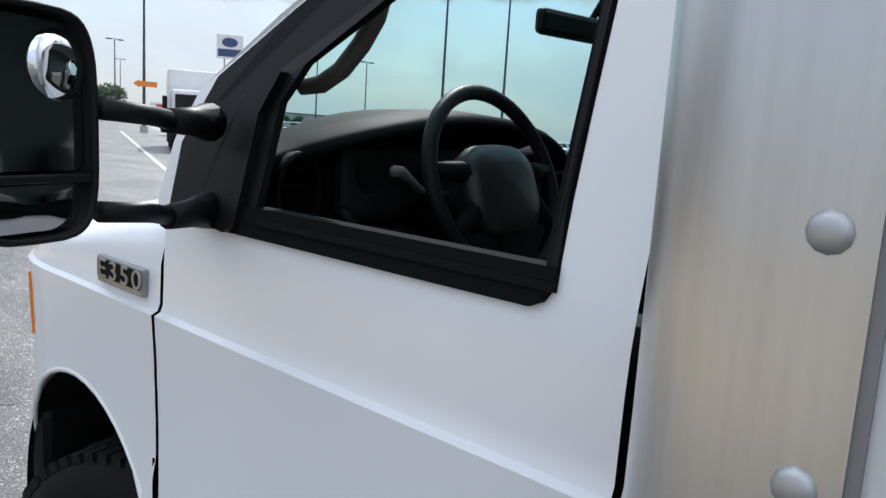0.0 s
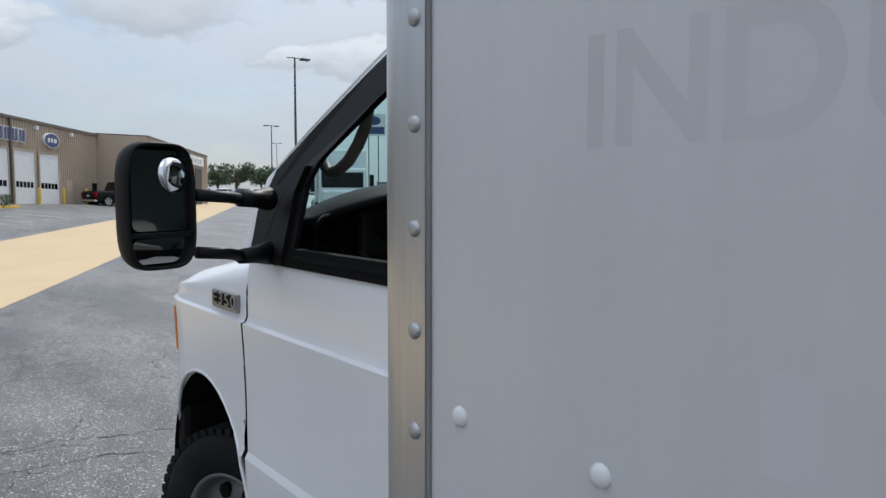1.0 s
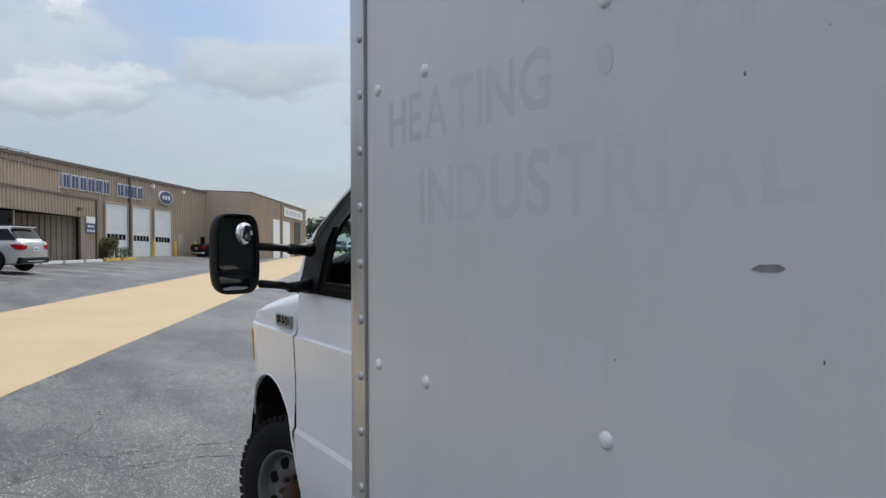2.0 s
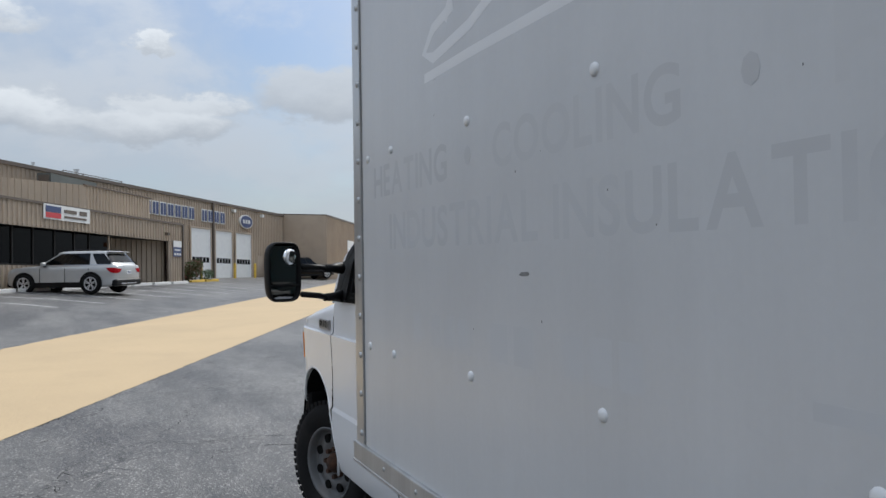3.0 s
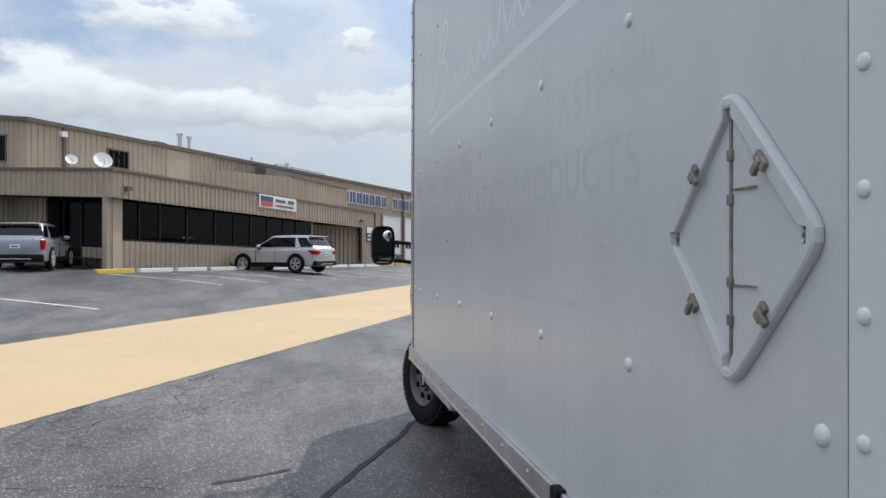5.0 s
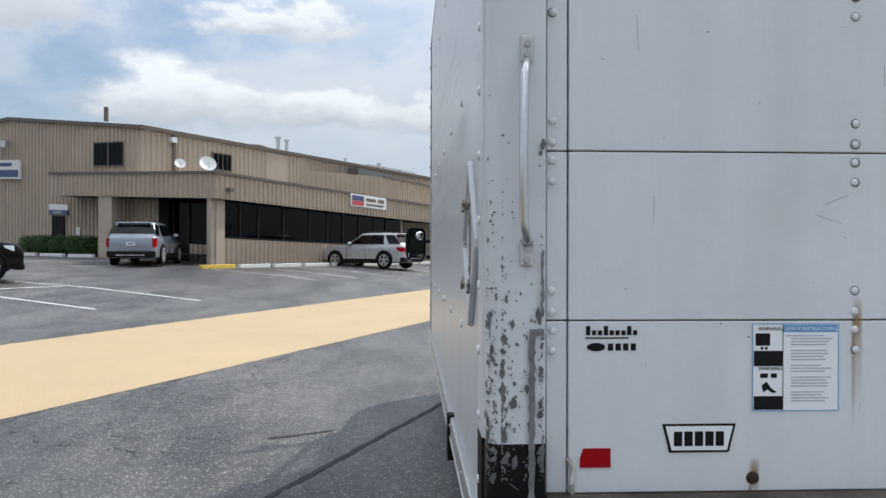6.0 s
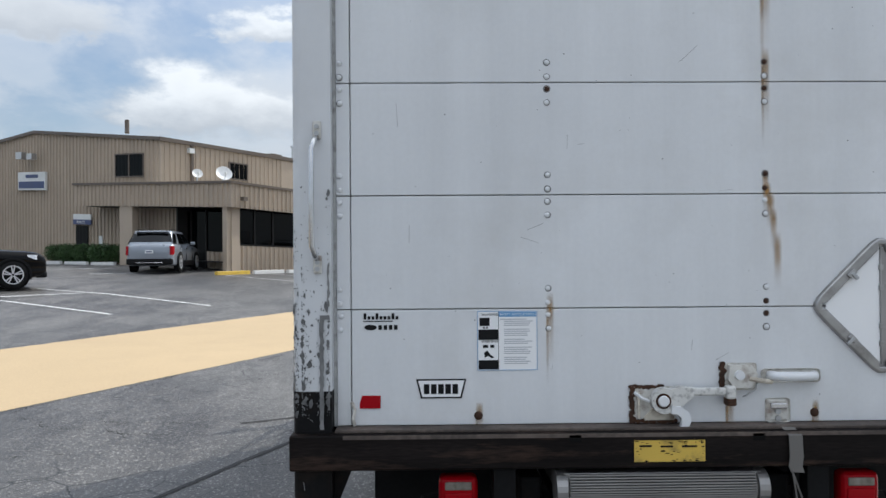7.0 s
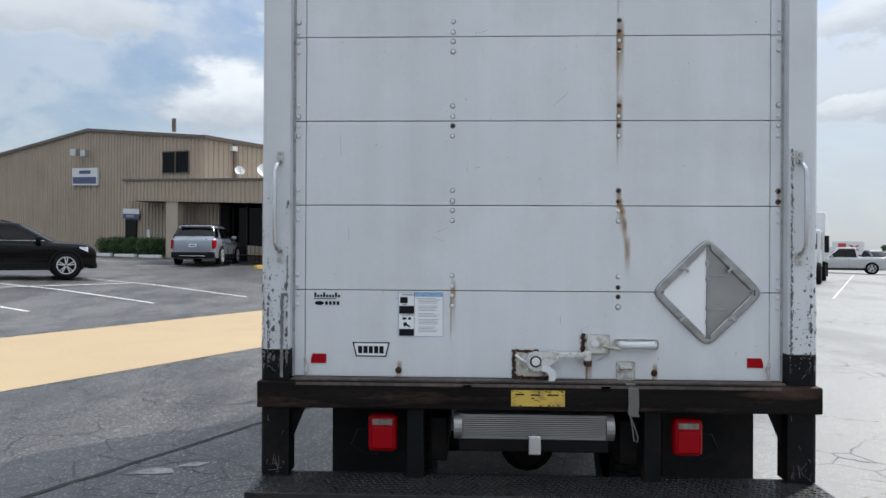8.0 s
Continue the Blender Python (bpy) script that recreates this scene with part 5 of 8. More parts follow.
for x, z0, z1, w in ((0.372, 2.0, 2.2, 0.035), (0.372, 2.27, 2.55, 0.045), (-0.37, 1.2, 1.37, 0.03),
                     (0.24, 0.955, 1.06, 0.035), (0.534, 0.953, 1.0, 0.03), (-0.612, 0.953, 1.0, 0.03), (0.372, 2.65, 2.95, 0.04)):
    run_stain(x + 0.004, z0 - 0.05, z1 + 0.03, w * 0.9)
    run_stain(x - 0.006, z0 - 0.12, z1 - 0.02, w * 0.35, off=0.0011)
for k, (x, z0, z1, w) in enumerate(((0.373, 1.72, 1.815, 0.026), (0.378, 1.655, 1.77, 0.032), (0.390, 1.60, 1.735, 0.03), (0.400, 1.53, 1.68, 0.026), (0.412, 1.40, 1.6, 0.03), (1.076, 1.7, 1.815, 0.02))):
    run_stain(x, z0, z1, w, off=0.0011 + 0.0003 * k)
bm = bmesh.new()
for k in range(90):
    x, z, a = rnd.uniform(-1.0, 1.0), rnd.uniform(0.98, 2.9), rnd.uniform(0.0008, 0.003)
    q = [(x + a * rnd.uniform(0.4, 1.6) * math.cos(c), -0.0003, z + a * rnd.uniform(0.4, 1.3) * math.sin(c)) for c in (0, 1.1, 2.4, 3.6, 5.1)]
    bm.faces.new([bm.verts.new(p) for p in q])
for k in range(14):
    x, z, l_, w_ = rnd.uniform(-0.9, 0.9), rnd.uniform(1.0, 2.8), rnd.uniform(0.02, 0.09), rnd.uniform(0.0006, 0.0014)
    a = rnd.uniform(-0.5, 1.9)
    d, e = (l_ * math.cos(a), l_ * math.sin(a)), (-w_ * math.sin(a), w_ * math.cos(a))
    bm.faces.new([bm.verts.new((x + p, -0.0003, z + q)) for p, q in ((0, 0), d, (d[0] + e[0], d[1] + e[1]), e)])
tagged(part("paint_specks", bm, M_SCRAPE, door), kind="stuff")
# printed stickers, flat on the door
def decal(name, x0, z0, x1, z1, mat, up=0.0012, parent=None, y=0.0, label=""):
    return part(name, bm_box((x0, y - up, z0), (x1, y - up + 0.0007, z1)), mat, parent or door, label)


st = decal("safety_sticker", -0.612, 1.138, -0.412, 1.336, M_STICKW, label="white sticker with warnings and printed safety rules")
decal("blue_header", -0.541, 1.318, -0.414, 1.334, M_STICKB, 0.002, st)
part("heading", letters("SAFETY INSTRUCTIONS", 0.0115, Matrix.Translation((-0.538, -0.0025, 1.322)) @ BACK, 0.0002), M_STICKW, st)
for q in ((-0.613, 1.137, -0.411, 1.1385), (-0.613, 1.3355, -0.411, 1.337), (-0.6135, 1.137, -0.612, 1.337), (-0.412, 1.137, -0.4105, 1.337)):
    decal("edge_line", *q, M_STICKB, 0.0022, st)
for z in (1.322, 1.231):
    part("heading", letters("WARNING", 0.0115, Matrix.Translation((-0.6, -0.0025, z)) @ BACK, 0.0002), M_STICKK, st)
for a, b in ((1.24, 1.275), (1.14, 1.171)):
    decal("black_field", -0.61, a, -0.543, b, M_STICKK, 0.002, st)
decal("pictogram", -0.606, 1.287, -0.572, 1.315, M_STICKK, 0.002, st)
decal("pictogram", -0.594, 1.278, -0.588, 1.284, M_STICKK, 0.002, st)
decal("pictogram", -0.584, 1.278, -0.578, 1.284, M_STICKK, 0.002, st)
decal("pictogram", -0.595, 1.213, -0.577, 1.223, M_STICKK, 0.002, st)
decal("pictogram", -0.57, 1.213, -0.556, 1.223, M_STICKK, 0.002, st)
part("pictogram", bm_prism([(-0.592, -0.002, 1.196), (-0.58, -0.002, 1.204), (-0.57, -0.002, 1.19), (-0.556, -0.002, 1.18), (-0.566, -0.002, 1.178), (-0.578, -0.002, 1.186), (-0.588, -0.002, 1.18)], (0, 0.0005, 0)), M_STICKK, st)
decal("divider", -0.5425, 1.138, -0.541, 1.336, M_STICKK, 0.002, st)
for k in range(23):
    z = 1.308 - k * 0.0068
    if k in (4, 9, 13, 18):
        continue
    decal("print_line", -0.523 if k % 9 else -0.536, z, -0.424 - rnd.uniform(0, 0.03), z + 0.0028, M_STICKG, 0.002, st)
dl = decal("dealer_decal", -1.0, 1.304, -0.9, 1.307, M_STICKK, label="small black dealer decal")
for k in range(9):
    x = -0.998 + k * 0.0135
    bmx = bm_box((x, -0.0014, 1.312), (x + 0.0095, -0.0007, 1.323 + (0.01 if k in (0, 3, 7) else 0)))
    part("stroke", bmx, M_STICKK, dl)
part("oval", bm_lathe([(0.0001, -0.0014), (0.011, -0.0014), (0.0112, -0.0004)], 20, "y"), M_STICKK, dl).matrix_local = Matrix.Translation((-0.975, 0, 1.285)) @ Matrix.Diagonal((1.9, 1, 0.85, 1))
for k in range(4):
    decal("bar", -0.948 + k * 0.0175, 1.277, -0.936 + k * 0.0175, 1.293, M_STICKK, 0.0014, dl)
plate = part("maker_plate", bm_prism([(x, -0.0022, z) for x, z in ((-0.822, 1.109), (-0.652, 1.109), (-0.668, 1.044), (-0.806, 1.044))], (0, 0.0018, 0)), M_STICKK, door, "black-edged maker plate on white")
part("plate_field", bm_prism([(x, -0.003, z) for x, z in ((-0.815, 1.104), (-0.659, 1.104), (-0.673, 1.049), (-0.801, 1.049))], (0, 0.001, 0)), M_STICKW, plate)
for k in range(5):
    x = -0.796 + k * 0.0242
    w = 0.019
    part("bar", bm_box((x, -0.004, 1.059), (x + w, -0.003, 1.092)), M_STICKK, plate)
for s in (-1, 1):
    part("reflector", bm_prism([(s * x, -0.0035, z) for x, z in ((1.012, 1.032), (1.004, 1.055), (0.942, 1.055), (0.942, 1.012), (1.012, 1.012))], (0, 0.0035, 0)), M_RED, door, "red reflector")
    part("cable_anchor", bm_tube([(s * 1.03, -0.004, 0.955), (s * 1.034, -0.014, 0.98), (s * 1.028, -0.008, 1.01), (s * 1.04, -0.004, 1.035)], 0.006, 6), M_WORNW, door, "worn cable anchor")

# latch, handle, strap
def ragged(name, x0, z0, x1, z1, y, owner):
    """A scab of rust with an uneven outline."""
    pts = []
    for (ax, az), (bx, bz) in (((x0, z0), (x1, z0)), ((x1, z0), (x1, z1)), ((x1, z1), (x0, z1)), ((x0, z1), (x0, z0))):
        n_ = max(2, int(math.hypot(bx - ax, bz - az) / 0.006))
        pts += [(ax + (bx - ax) * k / n_ + rnd.gauss(0, 0.0022), y + 0.001, az + (bz - az) * k / n_ + rnd.gauss(0, 0.0022)) for k in range(n_)]
    part(name, bm_prism(pts, (0, 0.006, 0)), M_RUST, owner, "rust-eaten edge")


latch = part("latch", bm_box((-0.097, -0.005, 0.957), (0.06, 0.0, 1.078), 0.004), M_WORNW, door, "rusty white-painted latch with hook")
for q in (((-0.1, -0.008, 0.955), (-0.082, 0.001, 1.082)), ((-0.082, -0.008, 0.954), (0.064, 0.001, 0.966)), ((-0.082, -0.007, 1.071), (0.02, 0.001, 1.082))):
    ragged("rust_edge", q[0][0], q[0][2], q[1][0], q[1][2], q[0][1], latch)
part("rib", bm_box((-0.074, -0.018, 0.97), (-0.066, -0.004, 1.06), 0.003), M_RUSTW, latch)
part("rib", bm_tube([(-0.085, -0.012, 1.06), (-0.06, -0.02, 1.04), (-0.035, -0.02, 1.03)], 0.006, 6), M_WRIV, latch)
part("brace", bm_prism([(x, -0.012, z) for x, z in ((-0.05, 0.975), (-0.02, 1.005), (0.02, 1.0), (0.05, 0.98), (0.05, 0.965), (-0.05, 0.965))], (0, 0.008, 0)), M_RUSTW, latch)
tear = [(0.007 + 0.043 * math.cos(a), 1.036 + 0.043 * math.sin(a)) for a in [math.radians(62 + 250 * k / 16) for k in range(17)]]
tear += [(0.062, 1.014), (0.085, 1.035), (0.105, 1.05), (0.105, 1.078), (0.06, 1.083)]
part("lever_cam", bm_prism([(x, -0.05, z) for x, z in tear], (0, 0.032, 0)), M_CHIPW, latch, "white cam with chipped paint")
part("bar", bm_box((0.1, -0.046, 1.052), (0.228, -0.024, 1.077), 0.006), M_CHIPW, latch)
part("pin_ring", bm_lathe([(0.017, -0.0505), (0.025, -0.0515), (0.0265, -0.0495)], 24, "y"), M_RUST, latch).matrix_local = Matrix.Translation((0.003, 0, 1.036))
part("pin", bm_lathe([(0.0001, -0.058), (0.016, -0.058), (0.019, -0.054), (0.019, -0.049)], 20, "y"), M_WRIV, latch).matrix_local = Matrix.Translation((0.003, 0, 1.036))
hook_out = [(0.03, 1.02), (0.06, 1.018), (0.085, 1.002), (0.096, 0.978), (0.088, 0.955), (0.066, 0.938), (0.044, 0.930)]
hook_in = [(0.028, 0.995), (0.048, 0.993), (0.058, 0.983), (0.063, 0.97), (0.06, 0.955), (0.052, 0.944), (0.044, 0.930)]
bm = bmesh.new()
add_loft(bm, [[(x, y, z) for x, z in hook_out + hook_in[::-1][1:]] for y in (-0.056, -0.05, -0.036)], close=True, cap=True)
part("hook", bm, M_WRIV, latch)
part("flange", bm_box((0.214, -0.055, 1.04), (0.248, -0.02, 1.084), 0.008), M_CHIPW, latch)
part("ear", bm_box((0.218, -0.05, 1.016), (0.25, -0.008, 1.045), 0.006), M_RUST, latch)
lever = part("lever_plate", bm_box((0.21, -0.006, 1.062), (0.335, 0.0, 1.155), 0.006), M_WORNW, door, "rusty keeper plate")
ragged("rust_edge", 0.207, 1.07, 0.226, 1.158, -0.009, lever)
part("cam", bm_prism([(x, -0.03, z) for x, z in ((0.235, 1.15), (0.31, 1.15), (0.33, 1.12), (0.305, 1.075), (0.25, 1.075), (0.23, 1.1))], (0, 0.025, 0)), M_WORNW, lever)
part("pin", bm_cyl((0.265, -0.005, 1.118), (0.265, -0.042, 1.118), 0.016, 16), M_WRIV, lever)
part("rod", bm_tube([(0.3, -0.028, 1.105), (0.34, -0.03, 1.098), (0.38, -0.018, 1.092)], 0.008, 8), M_RUSTW, lever)
part("wire", bm_tube([(0.335, -0.01, 1.09), (0.325, -0.014, 1.065), (0.295, -0.014, 1.045), (0.285, -0.008, 1.04)], 0.0025, 6), M_ALURIV, lever)
pull = part("pull_handle", bm_box((0.352, -0.006, 1.088), (0.55, 0.0, 1.135), 0.012), M_WORNW, door, "white steel pull handle")
part("grip", bm_tube([(0.375, -0.006, 1.112), (0.39, -0.03, 1.112), (0.41, -0.036, 1.112), (0.5, -0.036, 1.112), (0.52, -0.03, 1.112), (0.532, -0.006, 1.112)], 0.016, 10), M_WRIV, pull, smooth=True)
keeper = part("strap_keeper", bm_box((0.365, -0.007, 0.953), (0.447, 0.0, 1.035), 0.01), M_WORNW, door, "worn white strap keeper")
part("slot_bar", bm_box((0.378, -0.02, 1.0), (0.434, -0.007, 1.02), 0.004), M_STEEL, keeper)
part("bolt", bm_cyl((0.405, -0.007, 0.99), (0.405, -0.013, 0.99), 0.01, 12), M_ALURIV, keeper)
part("bolt", bm_cyl((0.405, -0.007, 0.966), (0.405, -0.013, 0.966), 0.01, 12), M_ALURIV, keeper)
bm = bmesh.new()
add_loft(bm, [[(x0, y, z), (x0 + 0.045, y, z - 0.002), (x0 + 0.045, y + 0.004, z - 0.002), (x0, y + 0.004, z)] for x0, y, z in ((0.385, -0.012, 0.955), (0.392, -0.06, 0.95), (0.4, -0.098, 0.93), (0.402, -0.1, 0.86), (0.398, -0.1, 0.83), (0.405, -0.1, 0.81))], close=True, cap=True)
strap = part("pull_strap", bm, M_GREYP, door, "grey webbing pull strap hanging down")
part("loop", bm_tube([(0.408, -0.1, 0.815), (0.425, -0.1, 0.77), (0.442, -0.1, 0.72), (0.44, -0.1, 0.7), (0.425, -0.1, 0.705), (0.418, -0.1, 0.76), (0.41, -0.1, 0.81)], 0.003, 5), M_GREYP, strap)

# diamond placard holders
def placard(m, white_half):
    """Steel flip-placard holder: rim, two leaves, hinge, clips."""
    h = 0.25 if white_half else 0.247
    inner = h * 0.80
    outer_pts, inner_pts = [], []
    for k in range(4):
        c = math.pi / 2 * k
        tip, t = Vector((math.cos(c), math.sin(c))), Vector((-math.sin(c), math.cos(c)))
        for d, o, e, tongue in ((-0.06, 0.0, -0.05, 0), (-0.03, 0.002, -0.013, 0), (-0.01, 0.01, -0.011, 0.01), (0.01, 0.01, 0.011, 0.01), (0.03, 0.002, 0.013, 0), (0.06, 0.0, 0.05, 0)):
            outer_pts.append(tip * (h - abs(d) - o) + t * d)
            inner_pts.append(tip * (inner + tongue - (abs(e) if not tongue else 0.004)) + t * e)
    bm = bmesh.new()
    rows = [[m @ Vector((p.x * f, y, p.y * f)) for p in outer_pts] for f, y in ((1.0, 0.0), (1.0, -0.006), (0.988, -0.012), (0.965, -0.0145))]
    rows += [[m @ Vector((p.x * f, y, p.y * f)) for p in inner_pts] for f, y in ((1.03, -0.0145), (1.008, -0.0125), (0.995, -0.003), (0.97, -0.0025))]
    add_loft(bm, rows, close=True)
    rim = part("placard_holder", bm, M_HOLDER if white_half else M_WHITE, truck, "diamond steel placard holder with clips" if white_half else "diamond placard holder painted white", smooth=18)
    for s in (-1, 1):
        bm = bmesh.new()
        bm.faces.new([bm.verts.new(m @ Vector(p)) for p in ((s * 0.004, -0.003 - 0.002 * (s > 0), inner), (s * (inner - 0.002), -0.003, 0), (s * 0.004, -0.003 - 0.002 * (s > 0), -inner))])
        part("leaf", bm, (M_STICKW if s < 0 else M_RAMP) if white_half else M_WHITE, rim)
    dark = M_HOLDER if white_half else M_CLIP
    part("hinge", bm_cyl(m @ Vector((0, -0.006, -inner)), m @ Vector((0, -0.006, inner)), 0.003, 8), dark, rim)
    for z in (-0.13, -0.07, 0.06, 0.13):
        bmx = bm_box((-0.007, -0.011, z - 0.009), (0.007, -0.002, z + 0.009), 0.002, m=m)
        part("knuckle", bmx, dark, rim)
    for bx, bz in ((0, 1), (1, 0), (0, -1), (-1, 0)):
        part("bolt", bm_cyl(m @ Vector((bx * (inner - 0.006), -0.001, bz * (inner - 0.006))), m @ Vector((bx * (inner - 0.006), -0.006, bz * (inner - 0.006))), 0.0045, 8), M_CHIP, rim)
    for sx in (-1, 1):
        for sz in (-1, 1):
            c = Vector((sx * 0.105, -0.018, sz * 0.11))
            q = m @ Matrix.Translation(c) @ pose(0, 0, 0, 0, 45 * sx * sz, 0)
            part("clip", bm_box((-0.016, -0.004, -0.009), (0.016, 0.006, 0.009), 0.002, m=q), M_HOLDER if white_half else M_CLIP, rim)
            part("clip_tab", bm_box((-0.006, -0.007, -0.026), (0.006, 0.002, 0.004), 0.002, m=q), M_ALURIV if white_half else M_CLIP, rim)
        part("wire", bm_tube([m @ Vector((0.01, -0.006, 0.0 + sx * 0.075)), m @ Vector((0.075, -0.008, sx * 0.075))], 0.0022, 5), dark, rim)
    return rim


placard(Matrix.Translation((0.764, 0.0, 1.346)), True)
placard(Matrix.Translation((XL - 0.001, 0.371, 1.522)) @ pose(0, 0, 0, 0, 0, -90) @ Matrix.Diagonal((0.93, 1, 1, 1)), False)

# sill, lower frame, lights, ramp, mud flaps
M_SILL = material("worn_sill_steel", (0.008, 0.006, 0.0055), 0.6, vary=0.6, scale=6, grain=0.4, grain_scale=80, bump=0.0006, dirt=(0.11, 0.065, 0.045), dirt_amount=0.9, dirt_scale=5, stretch=(0.3, 1, 2.2), spec=0.12)
sill = part("rear_sill", bm_box((-1.236, -0.088, 0.825), (1.236, -0.005, 0.942), 0.007), M_SILL, truck, "dark worn steel sill")
M_LIP = material("worn_sill_edge", (0.085, 0.066, 0.055), 0.7, vary=0.4, scale=7, grain=0.3, dirt=(0.03, 0.022, 0.018), dirt_amount=0.8, dirt_scale=8)
part("lip", bm_box((-1.09, -0.06, 0.942), (1.09, 0.03, 0.952), 0.002), M_LIP, sill)
part("edge_wear", bm_box((-1.06, -0.0895, 0.928), (1.06, -0.0875, 0.941)), M_LIP, sill, "brown worn upper edge")
for x in (-0.3, 0.305):
    # black block on the sill face, for the shade in a notch
    part("notch_shade", bm_box((x - 0.02, -0.0895, 0.913), (x + 0.02, -0.06, 0.936)), M_BLACK_SHADE, sill)
ys = part("caution_sticker", bm_box((-0.107, -0.0895, 0.846), (0.127, -0.088, 0.916)), M_STICKY, sill, "torn yellow caution sticker")
bm = bmesh.new()
for k in range(46):
    a = rnd.uniform(0.0015, 0.006)
    x, z = rnd.uniform(-0.1, 0.12), rnd.choice((rnd.gauss(0.85, 0.004), rnd.gauss(0.912, 0.003), rnd.uniform(0.852, 0.91)))
    z = min(max(z, 0.849), 0.913)
    bm.faces.new([bm.verts.new((x + a * rnd.uniform(0.5, 2.0) * math.cos(c), -0.0905 - 0.00001 * k, z + 0.5 * a * rnd.uniform(0.4, 1.0) * math.sin(c))) for c in (0, 0.9, 1.8, 2.7, 3.7, 4.6, 5.5)])
tagged(part("torn_print", bm, M_BLACKP, ys), kind="stuff")
for a, b, c in ((-0.09, -0.05, 0.895), (-0.02, 0.02, 0.893), (0.05, 0.1, 0.893)):
    part("print_bar", bm_box((a, -0.0905, c), (b, -0.0894, c + 0.006)), M_STICKK, ys)
for x in (-0.53, 0.515):
    part("upright", bm_box((x - 0.037, -0.06, 0.5), (x + 0.037, 0.0, 0.83), 0.004), M_BLACKP, truck, "black steel step upright")
for s in (-1, 1):
    part("gusset", bm_prism([(s * x, 0.01, z) for x, z in ((1.03, 0.83), (1.1, 0.83), (1.1, 0.66))], (0, 0.008, 0)), M_BLACKP, truck)
step = part("step_deck", bm_box((-1.225, -0.29, 0.485), (1.225, 0.02, 0.515), 0.003), M_PLATE, truck, "black diamond-plate rear step")
bm = bmesh.new()
for i in range(96):
    for j in range(9):
        x, y = -1.2 + i * 0.0252 + (0.0126 if j % 2 else 0), -0.275 + j * 0.032
        a = 0.7 if (i + j) % 2 else -0.7
        c, s_ = math.cos(a), math.sin(a)
        p = [(0.013, 0), (0, 0.003), (-0.013, 0), (0, -0.003)]
        b4 = [bm.verts.new((x + u * c - v * s_, y + u * s_ + v * c, 0.515)) for u, v in p]
        t4 = [bm.verts.new((x + 0.7 * (u * c - v * s_), y + 0.7 * (u * s_ + v * c), 0.5185)) for u, v in p]
        bm.faces.new(t4)
        for k in range(4):
            bm.faces.new((b4[k], b4[(k + 1) % 4], t4[(k + 1) % 4], t4[k]))
tagged(part("tread_pattern", bm, M_PLATE, step), kind="stuff")
part("step_lip", bm_box((-1.225, -0.3, 0.43), (1.225, -0.29, 0.516), 0.003), M_PLATE, step)
for s in (-1, 1):
    x = s * 0.682
    lamp = part("tail_light", bm_box((x - 0.066, -0.02, 0.617), (x + 0.066, 0.05, 0.784), 0.022, 3), M_RED, truck, "red square tail light")
    part("clear_lens", bm_box((x - 0.045, -0.024, 0.738), (x + 0.045, -0.016, 0.766), 0.004), M_CLIP, lamp)
    part("red_lens", bm_box((x - 0.048, -0.024, 0.632), (x + 0.048, -0.016, 0.73), 0.006), M_RED, lamp)
    part("wiring", bm_tube([(x + s * 0.06, 0.03, 0.72), (x + s * 0.12, 0.05, 0.7), (x + s * 0.15, 0.05, 0.63), (x + s * 0.09, 0.04, 0.59), (x + s * 0.03, 0.03, 0.596)], 0.005, 6), M_BLACK, lamp)
    flap = -0.775 if s < 0 else 0.91
    part("mud_flap", bm_box((flap - 0.225, 0.47, 0.28), (flap + 0.235, 0.482, 0.8), 0.003), M_RUBBER, truck, "black rubber mud flap")
    part("frame_rail", bm_box((s * 0.43 - 0.04, 0.05, 0.56), (s * 0.43 + 0.04, 5.2, 0.76), 0.01), M_BLACKP, truck)
    part("cross_brace", bm_box((s * 0.7 - 0.35, 0.2, 0.78), (s * 0.7 + 0.35, 0.28, 0.86)), M_BLACKP, truck)
for y in (1.4, 2.2, 3.0, 3.8):
    part("floor_beam", bm_box((-1.2, y - 0.03, 0.77), (1.2, y + 0.03, 0.865)), M_BLACKP, truck)
ramp = part("stowed_ramp", bm_box((-0.335, -0.05, 0.69), (0.325, 2.6, 0.8), 0.004), M_RAMP, truck, "ribbed aluminium loading ramp stowed under the body")
for k in range(12):
    a = k / 11
    part("rib", bm_box((-0.315, -0.058 - 0.02 * math.sin(a * 3.1), 0.7 + a * 0.092), (0.305, -0.046, 0.7045 + a * 0.092)), M_RAMP, ramp)
for x in (-0.34, 0.33):
    part("end_cap", bm_cyl((x - 0.018, -0.02, 0.745), (x + 0.018, -0.02, 0.745), 0.06, 20), M_RAMP, ramp)
part("tray", bm_box((-0.335, -0.045, 0.635), (0.325, 2.0, 0.69), 0.004), M_BLACKP, ramp)
part("latch_clip", bm_box((-0.03, -0.085, 0.63), (0.025, -0.05, 0.715), 0.005), M_STEEL, ramp)
part("axle", bm_cyl((-0.9, 1.15, 0.375), (0.9, 1.15, 0.375), 0.06, 12), M_BLACKP, truck)
part("differential", bm_lathe([(0.0001, -0.16), (0.1, -0.14), (0.16, -0.05), (0.16, 0.05), (0.1, 0.14), (0.0001, 0.16)], 16, "y"), M_BLACKP, truck).matrix_local = Matrix.Translation((0.05, 1.15, 0.375))
part("fuel_tank", bm_box((-0.86, 3.0, 0.42), (-0.5, 3.9, 0.74), 0.05), M_BLACKP, truck)
part("marker_bracket", bm_box((-1.252, 1.165, 0.7), (-1.2, 1.23, 0.872), 0.006), M_BLACKP, truck, "black side bracket under the rail")


